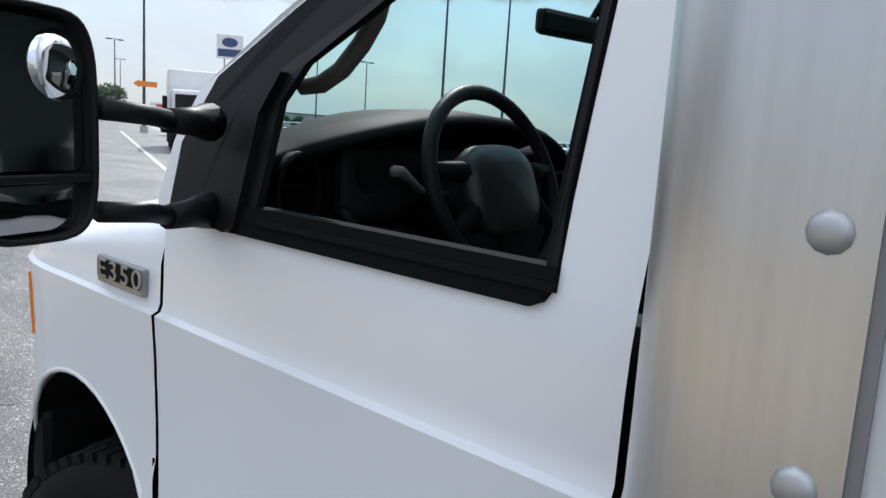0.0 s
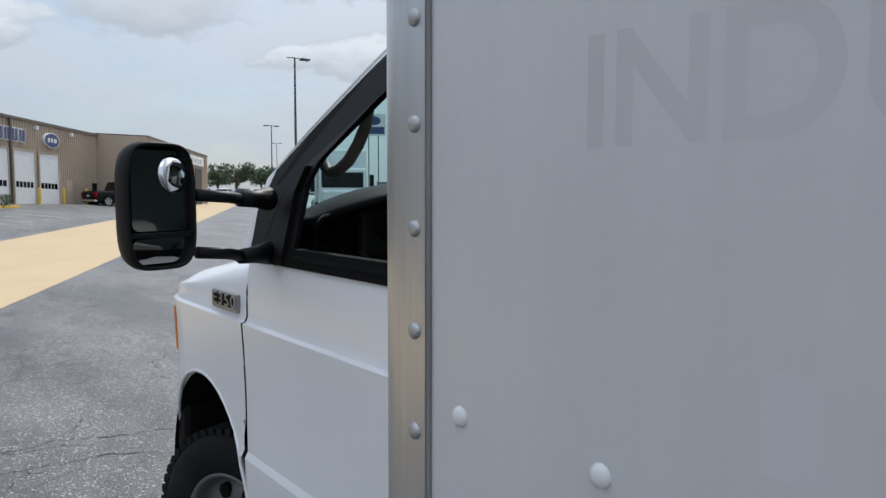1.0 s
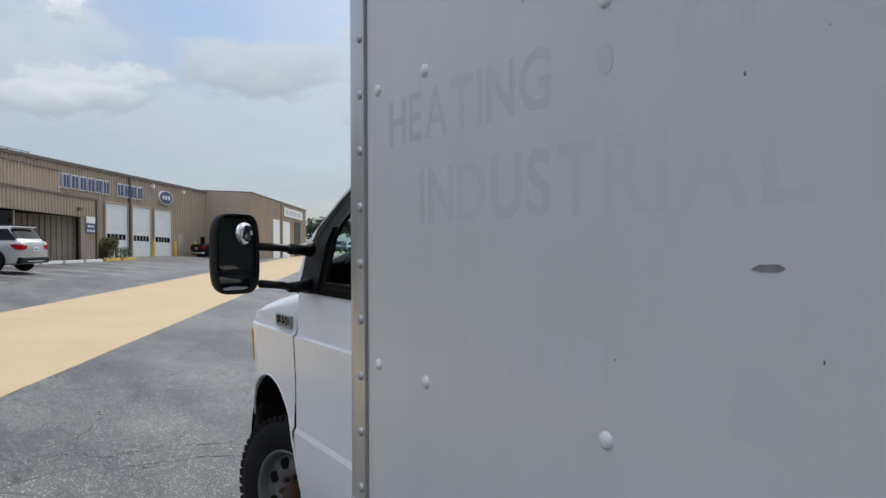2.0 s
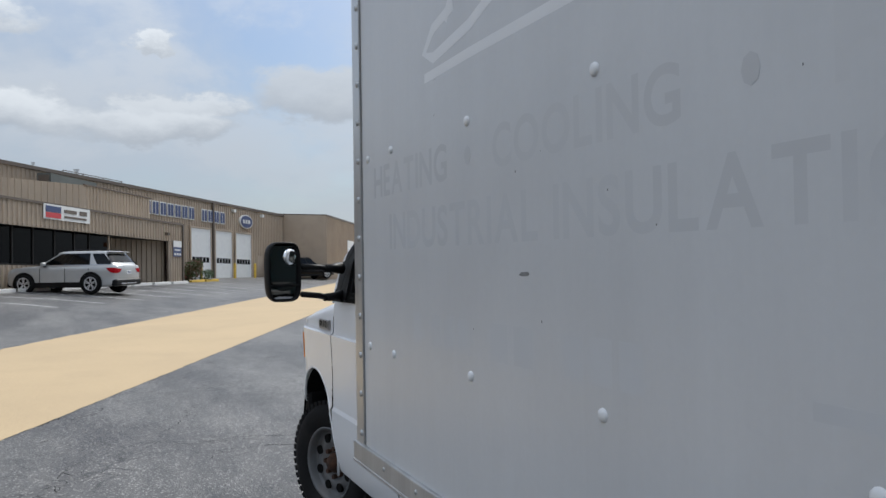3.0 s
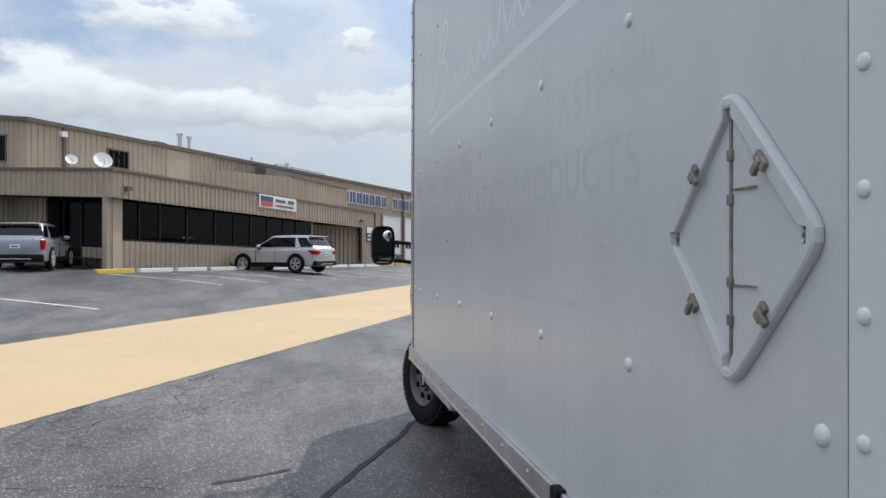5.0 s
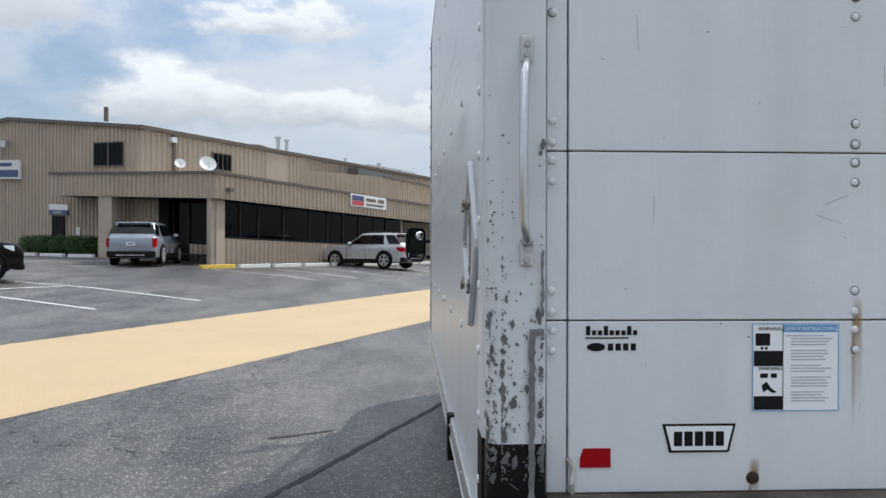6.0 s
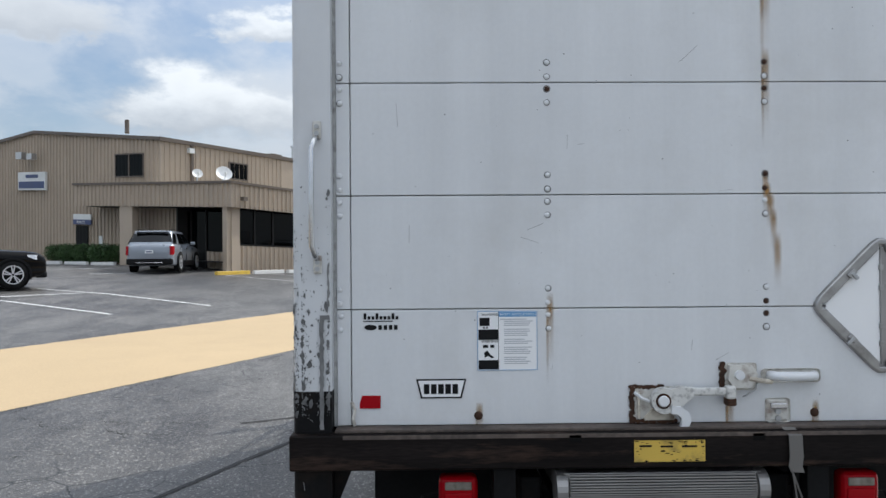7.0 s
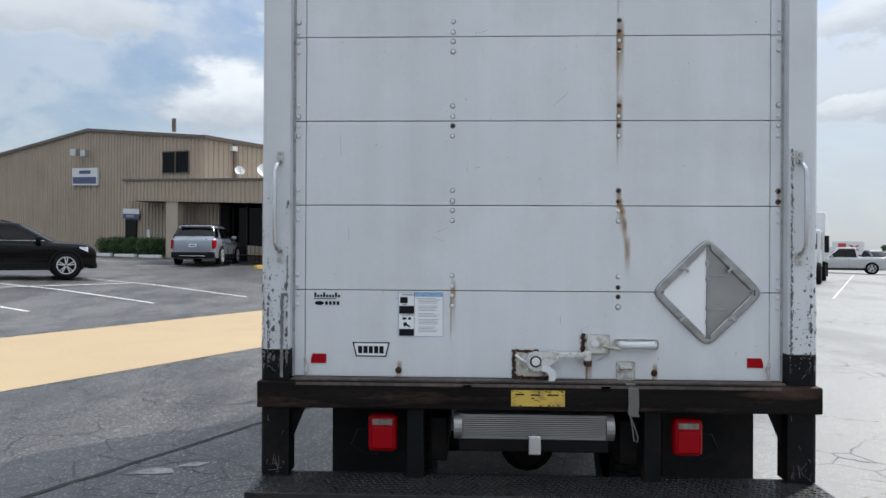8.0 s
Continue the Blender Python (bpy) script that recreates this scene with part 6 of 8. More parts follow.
# wheels
def wheel(x, y, s, steer=0):
    """A steel wheel whose outer face looks to side s."""
    R, w = 0.378, 0.225
    tyre = part("tyre", bm_lathe([(0.215, 0), (0.235, -0.012), (0.30, -0.022), (0.345, -0.012), (0.364, 0.008), (0.368, 0.03), (0.368, w - 0.03), (0.364, w - 0.008), (0.345, w + 0.012), (0.3, w + 0.02), (0.215, w)], 48), M_RUBBER, truck, "worn all-terrain tyre", smooth=True)
    tyre.matrix_local = Matrix.Translation((x, y, 0.378)) @ pose(0, 0, 0, 0, 0, steer) @ Matrix.Diagonal((-s, 1, 1, 1))
    bm = bmesh.new()
    for k in range(52):
        a = 2 * math.pi * k / 52
        for j, (u0, u1, off) in enumerate(((-0.006, 0.05, 0), (0.06, 0.108, 0.5), (0.117, 0.165, 0), (0.175, w + 0.006, 0.5))):
            m = pose(0, 0, 0, math.degrees(a + off * 2 * math.pi / 52), 0, 0)
            add_box(bm, (u0, -0.0165, 0.355), (u1, 0.0165, 0.3785), m=m @ pose(0, 0, 0, 0, 0, 8 if j % 2 else -8))
    tagged(part("tread", bm, M_RUBBER, tyre), kind="stuff")
    rim = part("rim", bm_lathe([(0.217, 0.0), (0.222, -0.008), (0.214, -0.012), (0.204, 0.0), (0.196, 0.03), (0.186, 0.05), (0.16, 0.038), (0.135, 0.03), (0.11, 0.036), (0.09, 0.05), (0.07, 0.05), (0.0001, 0.05)], 48), M_RIM, tyre, "grey steel rim with round holes", smooth=True)
    for k in range(8):
        a = 2 * math.pi * (k + 0.5) / 8
        # black plug on the dish, for the shade inside an open hole
        part("hand_hole_shade", bm_cyl((0.024, 0.15 * math.cos(a), 0.15 * math.sin(a)), (0.05, 0.15 * math.cos(a), 0.15 * math.sin(a)), 0.027, 14), M_BLACK_SHADE, tyre)
        a = 2 * math.pi * k / 8
        part("lug_nut", bm_cyl((0.052, 0.083 * math.cos(a), 0.083 * math.sin(a)), (0.022, 0.083 * math.cos(a), 0.083 * math.sin(a)), 0.015, 6), M_RUST, tyre)
    part("hub", bm_lathe([(0.062, 0.05), (0.06, 0.03), (0.045, 0.022), (0.042, 0.004), (0.0001, 0.0)], 20), M_RUST, tyre, "rusty hub", smooth=True)
    return tyre


for s in (-1, 1):
    wheel(s * 0.93, 5.75, s, 20)
    wheel(s * 1.0, 1.15, s)
    wheel(s * 0.74, 1.15, s)

# faded lettering on the cargo side
def side_text(body, y0, y1, z0, h, mat):
    """Words on the side, each letter a piece of its own."""
    wide = [letters(c, 1.0, Matrix(), 0.0004, offset=0.022) if c != " " else None for c in body]
    spans, x = [], 0.0
    for b in wide:
        w = 0.3 if b is None else max(v.co.x for v in b.verts) - min(v.co.x for v in b.verts)
        spans.append((x, w))
        x += w + (0.1 if b else 0.0)
    total = x - 0.1
    for b, (x, w) in zip(wide, spans):
        if b is None:
            continue
        b.normal_update()
        bmesh.ops.delete(b, geom=[f for f in b.faces if f.normal.z < 0.5], context="FACES")
        lo = min(v.co.x for v in b.verts)
        az, bz = min(v.co.y for v in b.verts), max(v.co.y for v in b.verts)
        for v in b.verts:
            v.co = Vector((XL - 0.00015, y0 + (y1 - y0) * (x + v.co.x - lo) / total, z0 + h * (v.co.y - az) / (bz - az)))
        part("faded_letter", b, mat, side_panel)


side_text("INDUSTRIAL INSULATION", 3.86, 1.74, 1.632, 0.126, M_GHOST)
side_text("PRODUCTS", 1.69, 0.72, 1.632, 0.126, M_GHOSTP)
side_text("HEATING", 4.02, 3.36, 1.828, 0.115, M_GHOST)
side_text("COOLING", 3.07, 2.36, 1.828, 0.115, M_GHOST)
side_text("FILTERS", 2.05, 1.45, 1.828, 0.115, M_GHOSTF)
side_text("FASTENERS", 1.30, 0.56, 1.828, 0.115, M_GHOSTF)
for y in (3.22, 2.2):
    part("faded_dot", bm_prism([(XL - 0.0006, y + 0.02 * math.cos(a), 1.885 + 0.028 * math.sin(a)) for a in [math.pi / 4 * k for k in range(8)]], (0.0004, 0, 0)), M_GHOST, side_panel)


def stroke(pts, w, mat=M_GHOSTL):
    """A flat painted stroke on the side, through (y, z) points."""
    bm = bmesh.new()
    pts = [Vector(p) for p in pts]
    rows = []
    for i, p in enumerate(pts):
        t = (pts[min(i + 1, len(pts) - 1)] - pts[max(i - 1, 0)]).normalized()
        n = Vector((-t.y, t.x)) * w / 2
        out = XL - 0.0002 - 0.00003 * i
        rows.append([(out, *(p + n)), (out, *(p - n))])
    add_loft(bm, rows)
    part("faded_stroke", bm, mat, side_panel, "pale brush stroke left in the paint")


stroke([(3.52, 2.17), (3.2, 2.172), (2.4, 2.163), (1.5, 2.15), (0.95, 2.145)], 0.03)
stroke([(3.36, 2.31), (3.25, 2.45), (3.08, 2.62), (2.98, 2.66), (2.92, 2.62), (2.98, 2.54), (3.12, 2.47), (3.0, 2.46), (2.93, 2.4), (3.0, 2.31), (3.2, 2.25), (3.45, 2.22), (3.52, 2.25), (3.45, 2.31), (3.3, 2.34)], 0.035)
x0 = 2.78
for k, (w, h) in enumerate(((0.16, 0.1), (0.16, 0.1), (0.18, 0.1), (0.17, 0.11), (0.15, 0.1), (0.2, 0.2), (0.18, 0.1), (0.17, 0.1), (0.16, 0.1), (0.16, 0.1))):
    stroke([(x0, 2.25), (x0 - w * 0.3, 2.25 + h), (x0 - w * 0.5, 2.25 + h * 0.4), (x0 - w * 0.7, 2.25), (x0 - w, 2.25 + h * 0.3)], 0.022)
    x0 -= w * 1.05
for y0, y1, z, h in ((3.64, 3.58, 1.32, 0.1), (3.5, 3.2, 1.32, 0.1), (3.1, 2.85, 1.32, 0.1), (2.75, 2.45, 1.32, 0.1), (2.1, 1.8, 1.345, 0.028), (1.74, 1.4, 1.347, 0.028), (1.34, 0.98, 1.35, 0.028)):
    n = max(1, int((y0 - y1) / 0.085)) if h > 0.05 else 1
    for k in range(n):
        a = y0 - (y0 - y1) * k / n
        b = a - (y0 - y1) / n * (0.75 if n > 1 else 1)
        part("faded_bar", bm_box((XL - 0.00015, b, z), (XL + 0.002, a, z + h)), M_GHOSTF, side_panel)
part("scuff", bm_prism([(XL - 0.0008, y, z) for y, z in ((2.942, 1.549), (2.925, 1.546), (2.9, 1.547), (2.89, 1.552), (2.9, 1.557), (2.93, 1.556))], (0.0005, 0, 0)), M_SCRAPE, side_panel)
for k in range(26):
    y, z, a = rnd.uniform(0.4, 4.1), rnd.uniform(0.95, 2.4), rnd.uniform(0.001, 0.003)
    part("scuff", bm_prism([(XL - 0.0008, y + a * rnd.uniform(0.4, 1) * math.cos(c), z + 1.8 * a * rnd.uniform(0.4, 1) * math.sin(c)) for c in (0, 1.2, 2.5, 3.9, 5.2)], (0.0005, 0, 0)), M_CHIP, side_panel)


# ---- cab ----
PROF = [(0.36, 0.93), (0.45, 0.97), (0.6, 0.998), (0.765, 1.006), (0.785, 0.996), (0.95, 0.996), (1.1, 1.001), (1.181, 1.006), (1.188, 0.993), (1.202, 0.988), (1.3, 0.986), (1.35, 0.9825), (1.395, 0.976), (1.43, 0.9695), (1.5, 0.9545), (1.6, 0.931), (1.8, 0.88), (2.03, 0.80)]
PLAN = [(4.0, 0), (6.0, 0), (6.08, 0.008), (6.15, 0.025), (6.22, 0.055), (6.3, 0.1), (6.45, 0.22), (6.6, 0.42)]
HOODZ = [(5.4, 1.365), (5.6, 1.335), (5.8, 1.30), (6.0, 1.265), (6.15, 1.24), (6.3, 1.23), (6.6, 1.225)]


def lerp(tab, v):
    for (a, p), (b, q) in zip(tab, tab[1:]):
        if v <= b:
            return p + (q - p) * max(0, v - a) / (b - a)
    return tab[-1][1]


def cab_x(y, z):
    return lerp(PROF, z) - lerp(PLAN, y)


ZS = [0.36, 0.42, 0.48, 0.53, 0.58, 0.63, 0.68, 0.72, 0.765, 0.785, 0.83, 0.88, 0.92, 0.96, 1.0, 1.05, 1.1, 1.15, 1.176, 1.181, 1.188, 1.202]
part("cab_body", bm_box((-0.9, 4.32, 0.5), (0.9, 5.3, 0.62)), M_DARK, truck, "dark cab floor")
for s in (-1, 1):
    # front fender with its wheel arch, running into the hood
    ysn = [5.436, 5.45, 5.47, 5.5] + [5.52 + 0.02 * k for k in range(35)] + [6.25, 6.3, 6.38, 6.45, 6.52, 6.6]
    bm = bmesh.new()
    grid = []
    for y in ysn:
        zt = lerp(HOODZ, y)
        col = [(s * cab_x(y, z), y, z) for z in ZS]
        for f in (0.25, 0.5, 0.75, 0.9, 1.0):
            z = 1.202 + (zt - 1.202) * f
            col.append((s * (cab_x(y, z) - 0.03 * max(0, f - 0.5) ** 2 * 4), y, z))
        xt = cab_x(y, zt) - 0.03
        for dx, dz in ((0.025, 0.016), (0.07, 0.032), (0.16, 0.045), (0.4, 0.06)):
            col.append((s * max(xt - dx, 0), y, zt + dz))
        col.append((0, y, zt + 0.065))
        grid.append(col)
    g = add_loft(bm, grid)
    CY, CZ, AY, AZ = 5.82, 0.50, 0.41, 0.455
    rad = lambda y, z: math.hypot((y - CY) / AY, (z - CZ) / AZ)
    kill = [f for f in bm.faces if (lambda c: abs(c.x) > 0.5 and c.z < 1.0 and (rad(c.y, c.z) < 1 or (c.z < CZ and abs(c.y - CY) < AY)))(f.calc_center_median())]
    bmesh.ops.delete(bm, geom=kill, context="FACES")
    for v in bm.verts:
        if abs(v.co.x) > 0.5 and v.is_boundary and v.co.z < 1.02 and abs(v.co.y - CY) < AY + 0.06:
            r = rad(v.co.y, max(v.co.z, CZ))
            if v.co.z >= CZ and 0.75 < r < 1.25:
                v.co.y, v.co.z = CY + (v.co.y - CY) / r, CZ + (v.co.z - CZ) / r
            elif v.co.z < CZ:
                v.co.y = CY + AY * (1 if v.co.y > CY else -1)
            v.co.x = s * (cab_x(v.co.y, v.co.z))
    fender = part("fender", bm, M_CAB, truck, "white front fender with wheel arch", smooth=24)
    lip = [(s * (cab_x(CY + AY * math.cos(a), CZ + AZ * math.sin(a)) - 0.004), CY + AY * math.cos(a), CZ + AZ * math.sin(a)) for a in [math.pi * k / 24 for k in range(25)]]
    part("arch_lip", bm_tube([(lip[0][0], lip[0][1], 0.4)] + lip + [(lip[-1][0], lip[-1][1], 0.4)], 0.008, 6), M_CAB, fender, smooth=True)
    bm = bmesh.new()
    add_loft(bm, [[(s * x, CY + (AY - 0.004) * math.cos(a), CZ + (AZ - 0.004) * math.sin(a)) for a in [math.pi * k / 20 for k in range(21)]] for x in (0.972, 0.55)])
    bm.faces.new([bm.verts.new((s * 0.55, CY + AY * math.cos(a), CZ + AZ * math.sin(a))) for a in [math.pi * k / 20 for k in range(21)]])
    part("wheel_well", bm, M_BLACK_SHADE, fender)
    part("splash_guard", bm_box((s * 0.84 - 0.12, 6.15, 0.5), (s * 0.84 + 0.12, 6.24, 0.76), 0.03), M_BLACK, fender, "black splash guard ahead of the wheel")
    marker = [(s * (cab_x(y, z) + 0.007), y, z) for y, z in ((6.105, 1.15), (6.2, 1.14), (6.2, 0.985), (6.11, 0.985))]
    part("side_marker", bm_prism(marker, (-s * 0.02, 0, 0)), M_AMBER, fender, "amber side marker light")
    badge = part("badge", bm_box((s * 0.993 - 0.008, 5.484, 1.204), (s * 0.993 + 0.008, 5.69, 1.262), 0.004), M_RAMP, fender, "chrome-edged model badge")
    part("badge_field", bm_box((s * 1.0025 - 0.001, 5.492, 1.218), (s * 1.0025 + 0.001, 5.682, 1.257)), M_DASH, badge)
    if s < 0:
        bm = letters("E350", 0.056, Matrix.Translation((-1.0042, 5.679, 1.2195)) @ SIDE @ Matrix.Diagonal((1.55, 1, 1, 1)), 0.0015, 1.2)
        part("badge_letters", bm, M_RAMP, badge)
    # door skin
    bm = bmesh.new()
    yd = [4.432 + (5.424 - 4.432) * k / 16 for k in range(17)]
    add_loft(bm, [[(s * cab_x(y, z), y, z) for z in ZS[1:] + [1.22, 1.26, 1.30, 1.33, 1.35, 1.37, 1.395]] for y in yd])
    cdoor = part("cab_door", bm, M_CAB, truck, "white cab door with its window down", smooth=24)
    bm = bmesh.new()
    add_loft(bm, [[(s * (cab_x(4.4, z) - d), y, z) for y, d in ((4.284, 0.05), (4.284, 0.004), (4.29, 0), (4.418, 0), (4.424, 0.006), (4.424, 0.05))] for z in ZS[1:] + [1.3, 1.395, 1.6, 1.8, 2.02]])
    part("pillar_skin", bm, M_CAB, truck, smooth=35)
    part("door_inner", bm_box((s * 0.93 - 0.03, 4.42, 0.45), (s * 0.93 + 0.03, 5.43, 1.375)), M_DASH, cdoor, "dark inner trim")
    part("rocker", bm_box((s * 0.88 - 0.03, 4.34, 0.37), (s * 0.88 + 0.03, 5.35, 0.42), 0.01), M_BLACKP, truck)
    handle = part("door_handle", bm_box((s * 1.0 - 0.012, 4.462, 0.985), (s * 1.0 + 0.012, 4.53, 1.135), 0.01), M_BLACK, cdoor, "black door handle in a shallow recess")
    part("handle_recess", bm_box((s * 0.997 - 0.004, 4.455, 0.97), (s * 0.997 + 0.004, 4.6, 1.15), 0.003), M_CAB, handle)

    def plate_yz(name, poly, mat, t=0.045, grow=0.0, label="", owner=None):
        bm = bmesh.new()
        a = [bm.verts.new((s * (cab_x(4.5, z) + grow), y, z)) for y, z in poly]
        b = [bm.verts.new((s * (cab_x(4.5, z) + grow - t), y, z)) for y, z in poly]
        bm.faces.new(a)
        bm.faces.new(b[::-1])
        for i in range(len(a)):
            j = (i + 1) % len(a)
            bm.faces.new((a[i], b[i], b[j], a[j]))
        return part(name, bm, mat, owner or cdoor, label)

    edge = [(1.395, 4.538), (1.43, 4.539), (1.5, 4.54), (1.6, 4.54), (1.74, 4.54), (1.88, 4.542), (1.93, 4.56), (1.955, 4.60), (1.985, 4.70), (2.03, 4.70)]
    bm = bmesh.new()
    add_loft(bm, [[(s * (cab_x(4.5, z) - d), y, z) for y, d in ((4.432, 0), (4.46, 0), (4.5, 0), (f - 0.004, 0), (f, 0.005), (f, 0.045))] for z, f in edge])
    part("window_frame", bm, M_CAB, cdoor, smooth=40)
    plate_yz("pillar", [(5.47, 1.42), (5.455, 1.52), (5.4, 1.622), (5.2, 1.752), (4.95, 1.905), (4.76, 2.015), (4.62, 2.03), (4.725, 2.003), (4.915, 1.9), (5.155, 1.758), (5.345, 1.645), (5.42, 1.52), (5.42, 1.40), (5.47, 1.36)], M_CAB, owner=truck, label="white windscreen pillar")
    plate_yz("weather_strip", [(5.345, 1.645), (5.155, 1.758), (4.915, 1.9), (4.725, 2.003), (4.66, 1.925), (4.86, 1.805), (5.09, 1.665), (5.135, 1.60), (5.14, 1.40), (5.42, 1.39), (5.42, 1.52)], M_BLACK, 0.015, 0.003, "black rubber window frame")
    belt = plate_yz("belt_moulding", [(4.535, 1.425), (4.537, 1.4), (4.548, 1.383), (4.565, 1.375), (5.36, 1.375), (5.36, 1.40), (5.14, 1.425)], M_BLACK_SHADE, 0.03, 0.008, "black belt moulding")
    plate_yz("belt_lip", [(4.535, 1.398), (5.12, 1.398), (5.12, 1.408), (4.535, 1.408)], M_DASH, 0.01, 0.012, owner=belt)
    plate_yz("rear_strip", [(4.534, 1.41), (4.537, 1.42), (4.542, 1.5), (4.542, 1.74), (4.544, 1.88), (4.562, 1.93), (4.578, 1.92), (4.56, 1.87), (4.556, 1.5), (4.553, 1.42), (4.55, 1.41)], M_BLACK, 0.04, 0.004)
    # mirror bracket, arms and head
    mirror = plate_yz("door_mirror", [(5.17, 1.39), (5.165, 1.58), (5.13, 1.65), (5.16, 1.655), (5.22, 1.605), (5.36, 1.592), (5.375, 1.565), (5.30, 1.535), (5.275, 1.49), (5.30, 1.455), (5.38, 1.44), (5.385, 1.405), (5.3, 1.388), (5.2, 1.376)], M_BLACK, 0.03, 0.02, "tall black towing mirror on two arms", owner=truck)
    for za, zb in ((1.572, 1.56), (1.43, 1.407)):
        part("arm", bm_tube([(s * 1.24, 5.12, za), (s * 1.14, 5.17, (za + zb) / 2), (s * 1.09, 5.2, zb)], 0.0155, 12), M_BLACK, mirror, smooth=True)
        part("arm_sleeve", bm_tube([(s * 1.1, 5.195, zb), (s * 1.04, 5.23, zb), (s * 0.99, 5.26, zb)], [0.02, 0.024, 0.034], 12), M_BLACK, mirror, smooth=True)
    mc = Vector((s * 1.338, 5.1, 1.546))
    turn = pose(0, 0, 0, -1, 0, -s * 18)
    outline = []
    for k in range(40):
        a = 2 * math.pi * k / 40
        c, q = math.cos(a), math.sin(a)
        e = 0.46
        outline.append((0.094 * math.copysign(abs(c) ** e, c), 0.151 * math.copysign(abs(q) ** (e + 0.06), q)))
    bm = bmesh.new()
    rows = []
    for f, y in ((0.55, 0.06), (0.8, 0.054), (0.94, 0.038), (1.0, 0.01), (1.0, -0.012), (0.975, -0.02), (0.93, -0.02), (0.92, -0.012), (0.91, 0.014)):
        rows.append([mc + turn.to_3x3() @ Vector((x * (f if f < 0.9 else 1 - (1 - f) * 1.2), y, z * (f if f < 0.9 else 1 - (1 - f) * 0.75))) for x, z in outline])
    gg = add_loft(bm, rows, close=True)
    bm.faces.new(gg[0])
    bm.faces.new(gg[-1])
    part("mirror_head", bm, M_BLACK, mirror, smooth=True)
    M4 = Matrix.Translation(mc) @ turn

    M5 = M4 @ Matrix.Translation((0, 0.004, 0)) @ pose(0, 0, 0, 0, 0, -s * 4)

    def pane(name, x0, x1, z0, z1, mat, y=-0.0105, bow=0.0, label=""):
        bm = bmesh.new()
        rr = 0.018
        pts = []
        for cx, cz, a0 in ((x1 - rr, z1 - rr, 0), (x0 + rr, z1 - rr, 90), (x0 + rr, z0 + rr, 180), (x1 - rr, z0 + rr, 270)):
            for k in range(5):
                a = radians(a0 + 22.5 * k)
                pts.append((cx + rr * math.cos(a), cz + rr * math.sin(a)))
        f = [bm.verts.new(M5 @ Vector((x, y, z))) for x, z in pts]
        c = bm.verts.new(M5 @ Vector(((x0 + x1) / 2, y - bow, (z0 + z1) / 2)))
        for i in range(len(f)):
            bm.faces.new((f[i], f[(i + 1) % len(f)], c))
        return part(name, bm, mat, mirror, label, smooth=True)

    pane("mirror_glass", -0.079, 0.08, -0.058, 0.132, M_MIRROR)
    part("divider", bm_box((-0.088, -0.016, -0.073), (0.088, -0.006, -0.062), 0.003, m=M4), M_BLACK, mirror)
    pane("lower_glass", -0.079, 0.08, -0.135, -0.076, M_MIRROR, bow=0.004)
    bm = bmesh.new()
    rows = [[M5 @ Vector((s * -0.042 + 0.046 * f * math.cos(a), y, 0.078 + 0.046 * f * math.sin(a))) for a in [2 * math.pi * k / 24 for k in range(24)]] for f, y in ((1, -0.0112), (0.985, -0.013), (0.7, -0.0195), (0.35, -0.023), (0.02, -0.024))]
    add_loft(bm, rows, close=True)
    part("spot_mirror", bm, M_SPOT, mirror, "round stick-on spot mirror", smooth=True)

# roof, windscreen, rear wall
bm = bmesh.new()
rows = []
for y, dz in ((4.3, 0.0), (4.5, 0.01), (4.72, 0.0), (4.78, -0.03)):
    rows.append([(x * (1 - 0.02 * (y > 4.7)), y, 2.02 + dz + 0.06 * (1 - (x / 0.82) ** 2)) for x in (-0.82, -0.78, -0.6, -0.3, 0, 0.3, 0.6, 0.78, 0.82)])
add_loft(bm, rows)
part("cab_roof", bm, M_CAB, truck, smooth=True)
bm = bmesh.new()
add_loft(bm, [[(x, y, 1.985 + 0.03 * (1 - (x / 0.8) ** 2)) for x in (-0.8, -0.4, 0, 0.4, 0.8)] for y in (4.3, 4.76)])
part("headliner", bm, M_GREYP, truck)
part("rear_wall", bm_box((-0.9, 4.29, 0.5), (0.9, 4.315, 2.0)), M_GREYP, truck)
for x in (-0.7, -0.2, 0.2, 0.7):
    part("roof_marker", bm_box((x - 0.05, 4.7, 2.045), (x + 0.05, 4.79, 2.075), 0.012), M_BLACK, truck, "small dark roof marker light")
bm = bmesh.new()
rows = []
for f in (0, 0.33, 0.66, 1):
    y, z, hw = 5.62 - 0.86 * f, 1.44 + 0.56 * f, 0.93 - 0.15 * f
    rows.append([(hw * t, y + 0.07 * (1 - t * t) - 0.13 * (1 - f) ** 2 * t ** 4, z + 0.02 * (1 - t * t)) for t in (-1, -0.85, -0.6, -0.2, 0.2, 0.6, 0.85, 1)])
add_loft(bm, rows)
ws = part("windscreen", bm, M_GLASS, truck, "clear windscreen with a blue sun band", smooth=True)
ws.visible_shadow = False
M_BAND = glass("blue_band", (0.01, 0.08, 0.12), alpha=0.15, tint=0.6)
M_BAND.node_tree.nodes["Transparent BSDF"].inputs[0].default_value = (0.10, 0.42, 0.55, 1)
bm = bmesh.new()
rows = []
for f in (0.8, 0.9, 1):
    y, z, hw = 5.62 - 0.86 * f, 1.436 + 0.56 * f, 0.92 - 0.15 * f
    rows.append([(hw * t, y + 0.065 * (1 - t * t), z + 0.018 * (1 - t * t)) for t in (-1, -0.6, -0.2, 0.2, 0.6, 1)])
add_loft(bm, rows)
part("sun_band", bm, M_BAND, ws).visible_shadow = False
bm = bmesh.new()
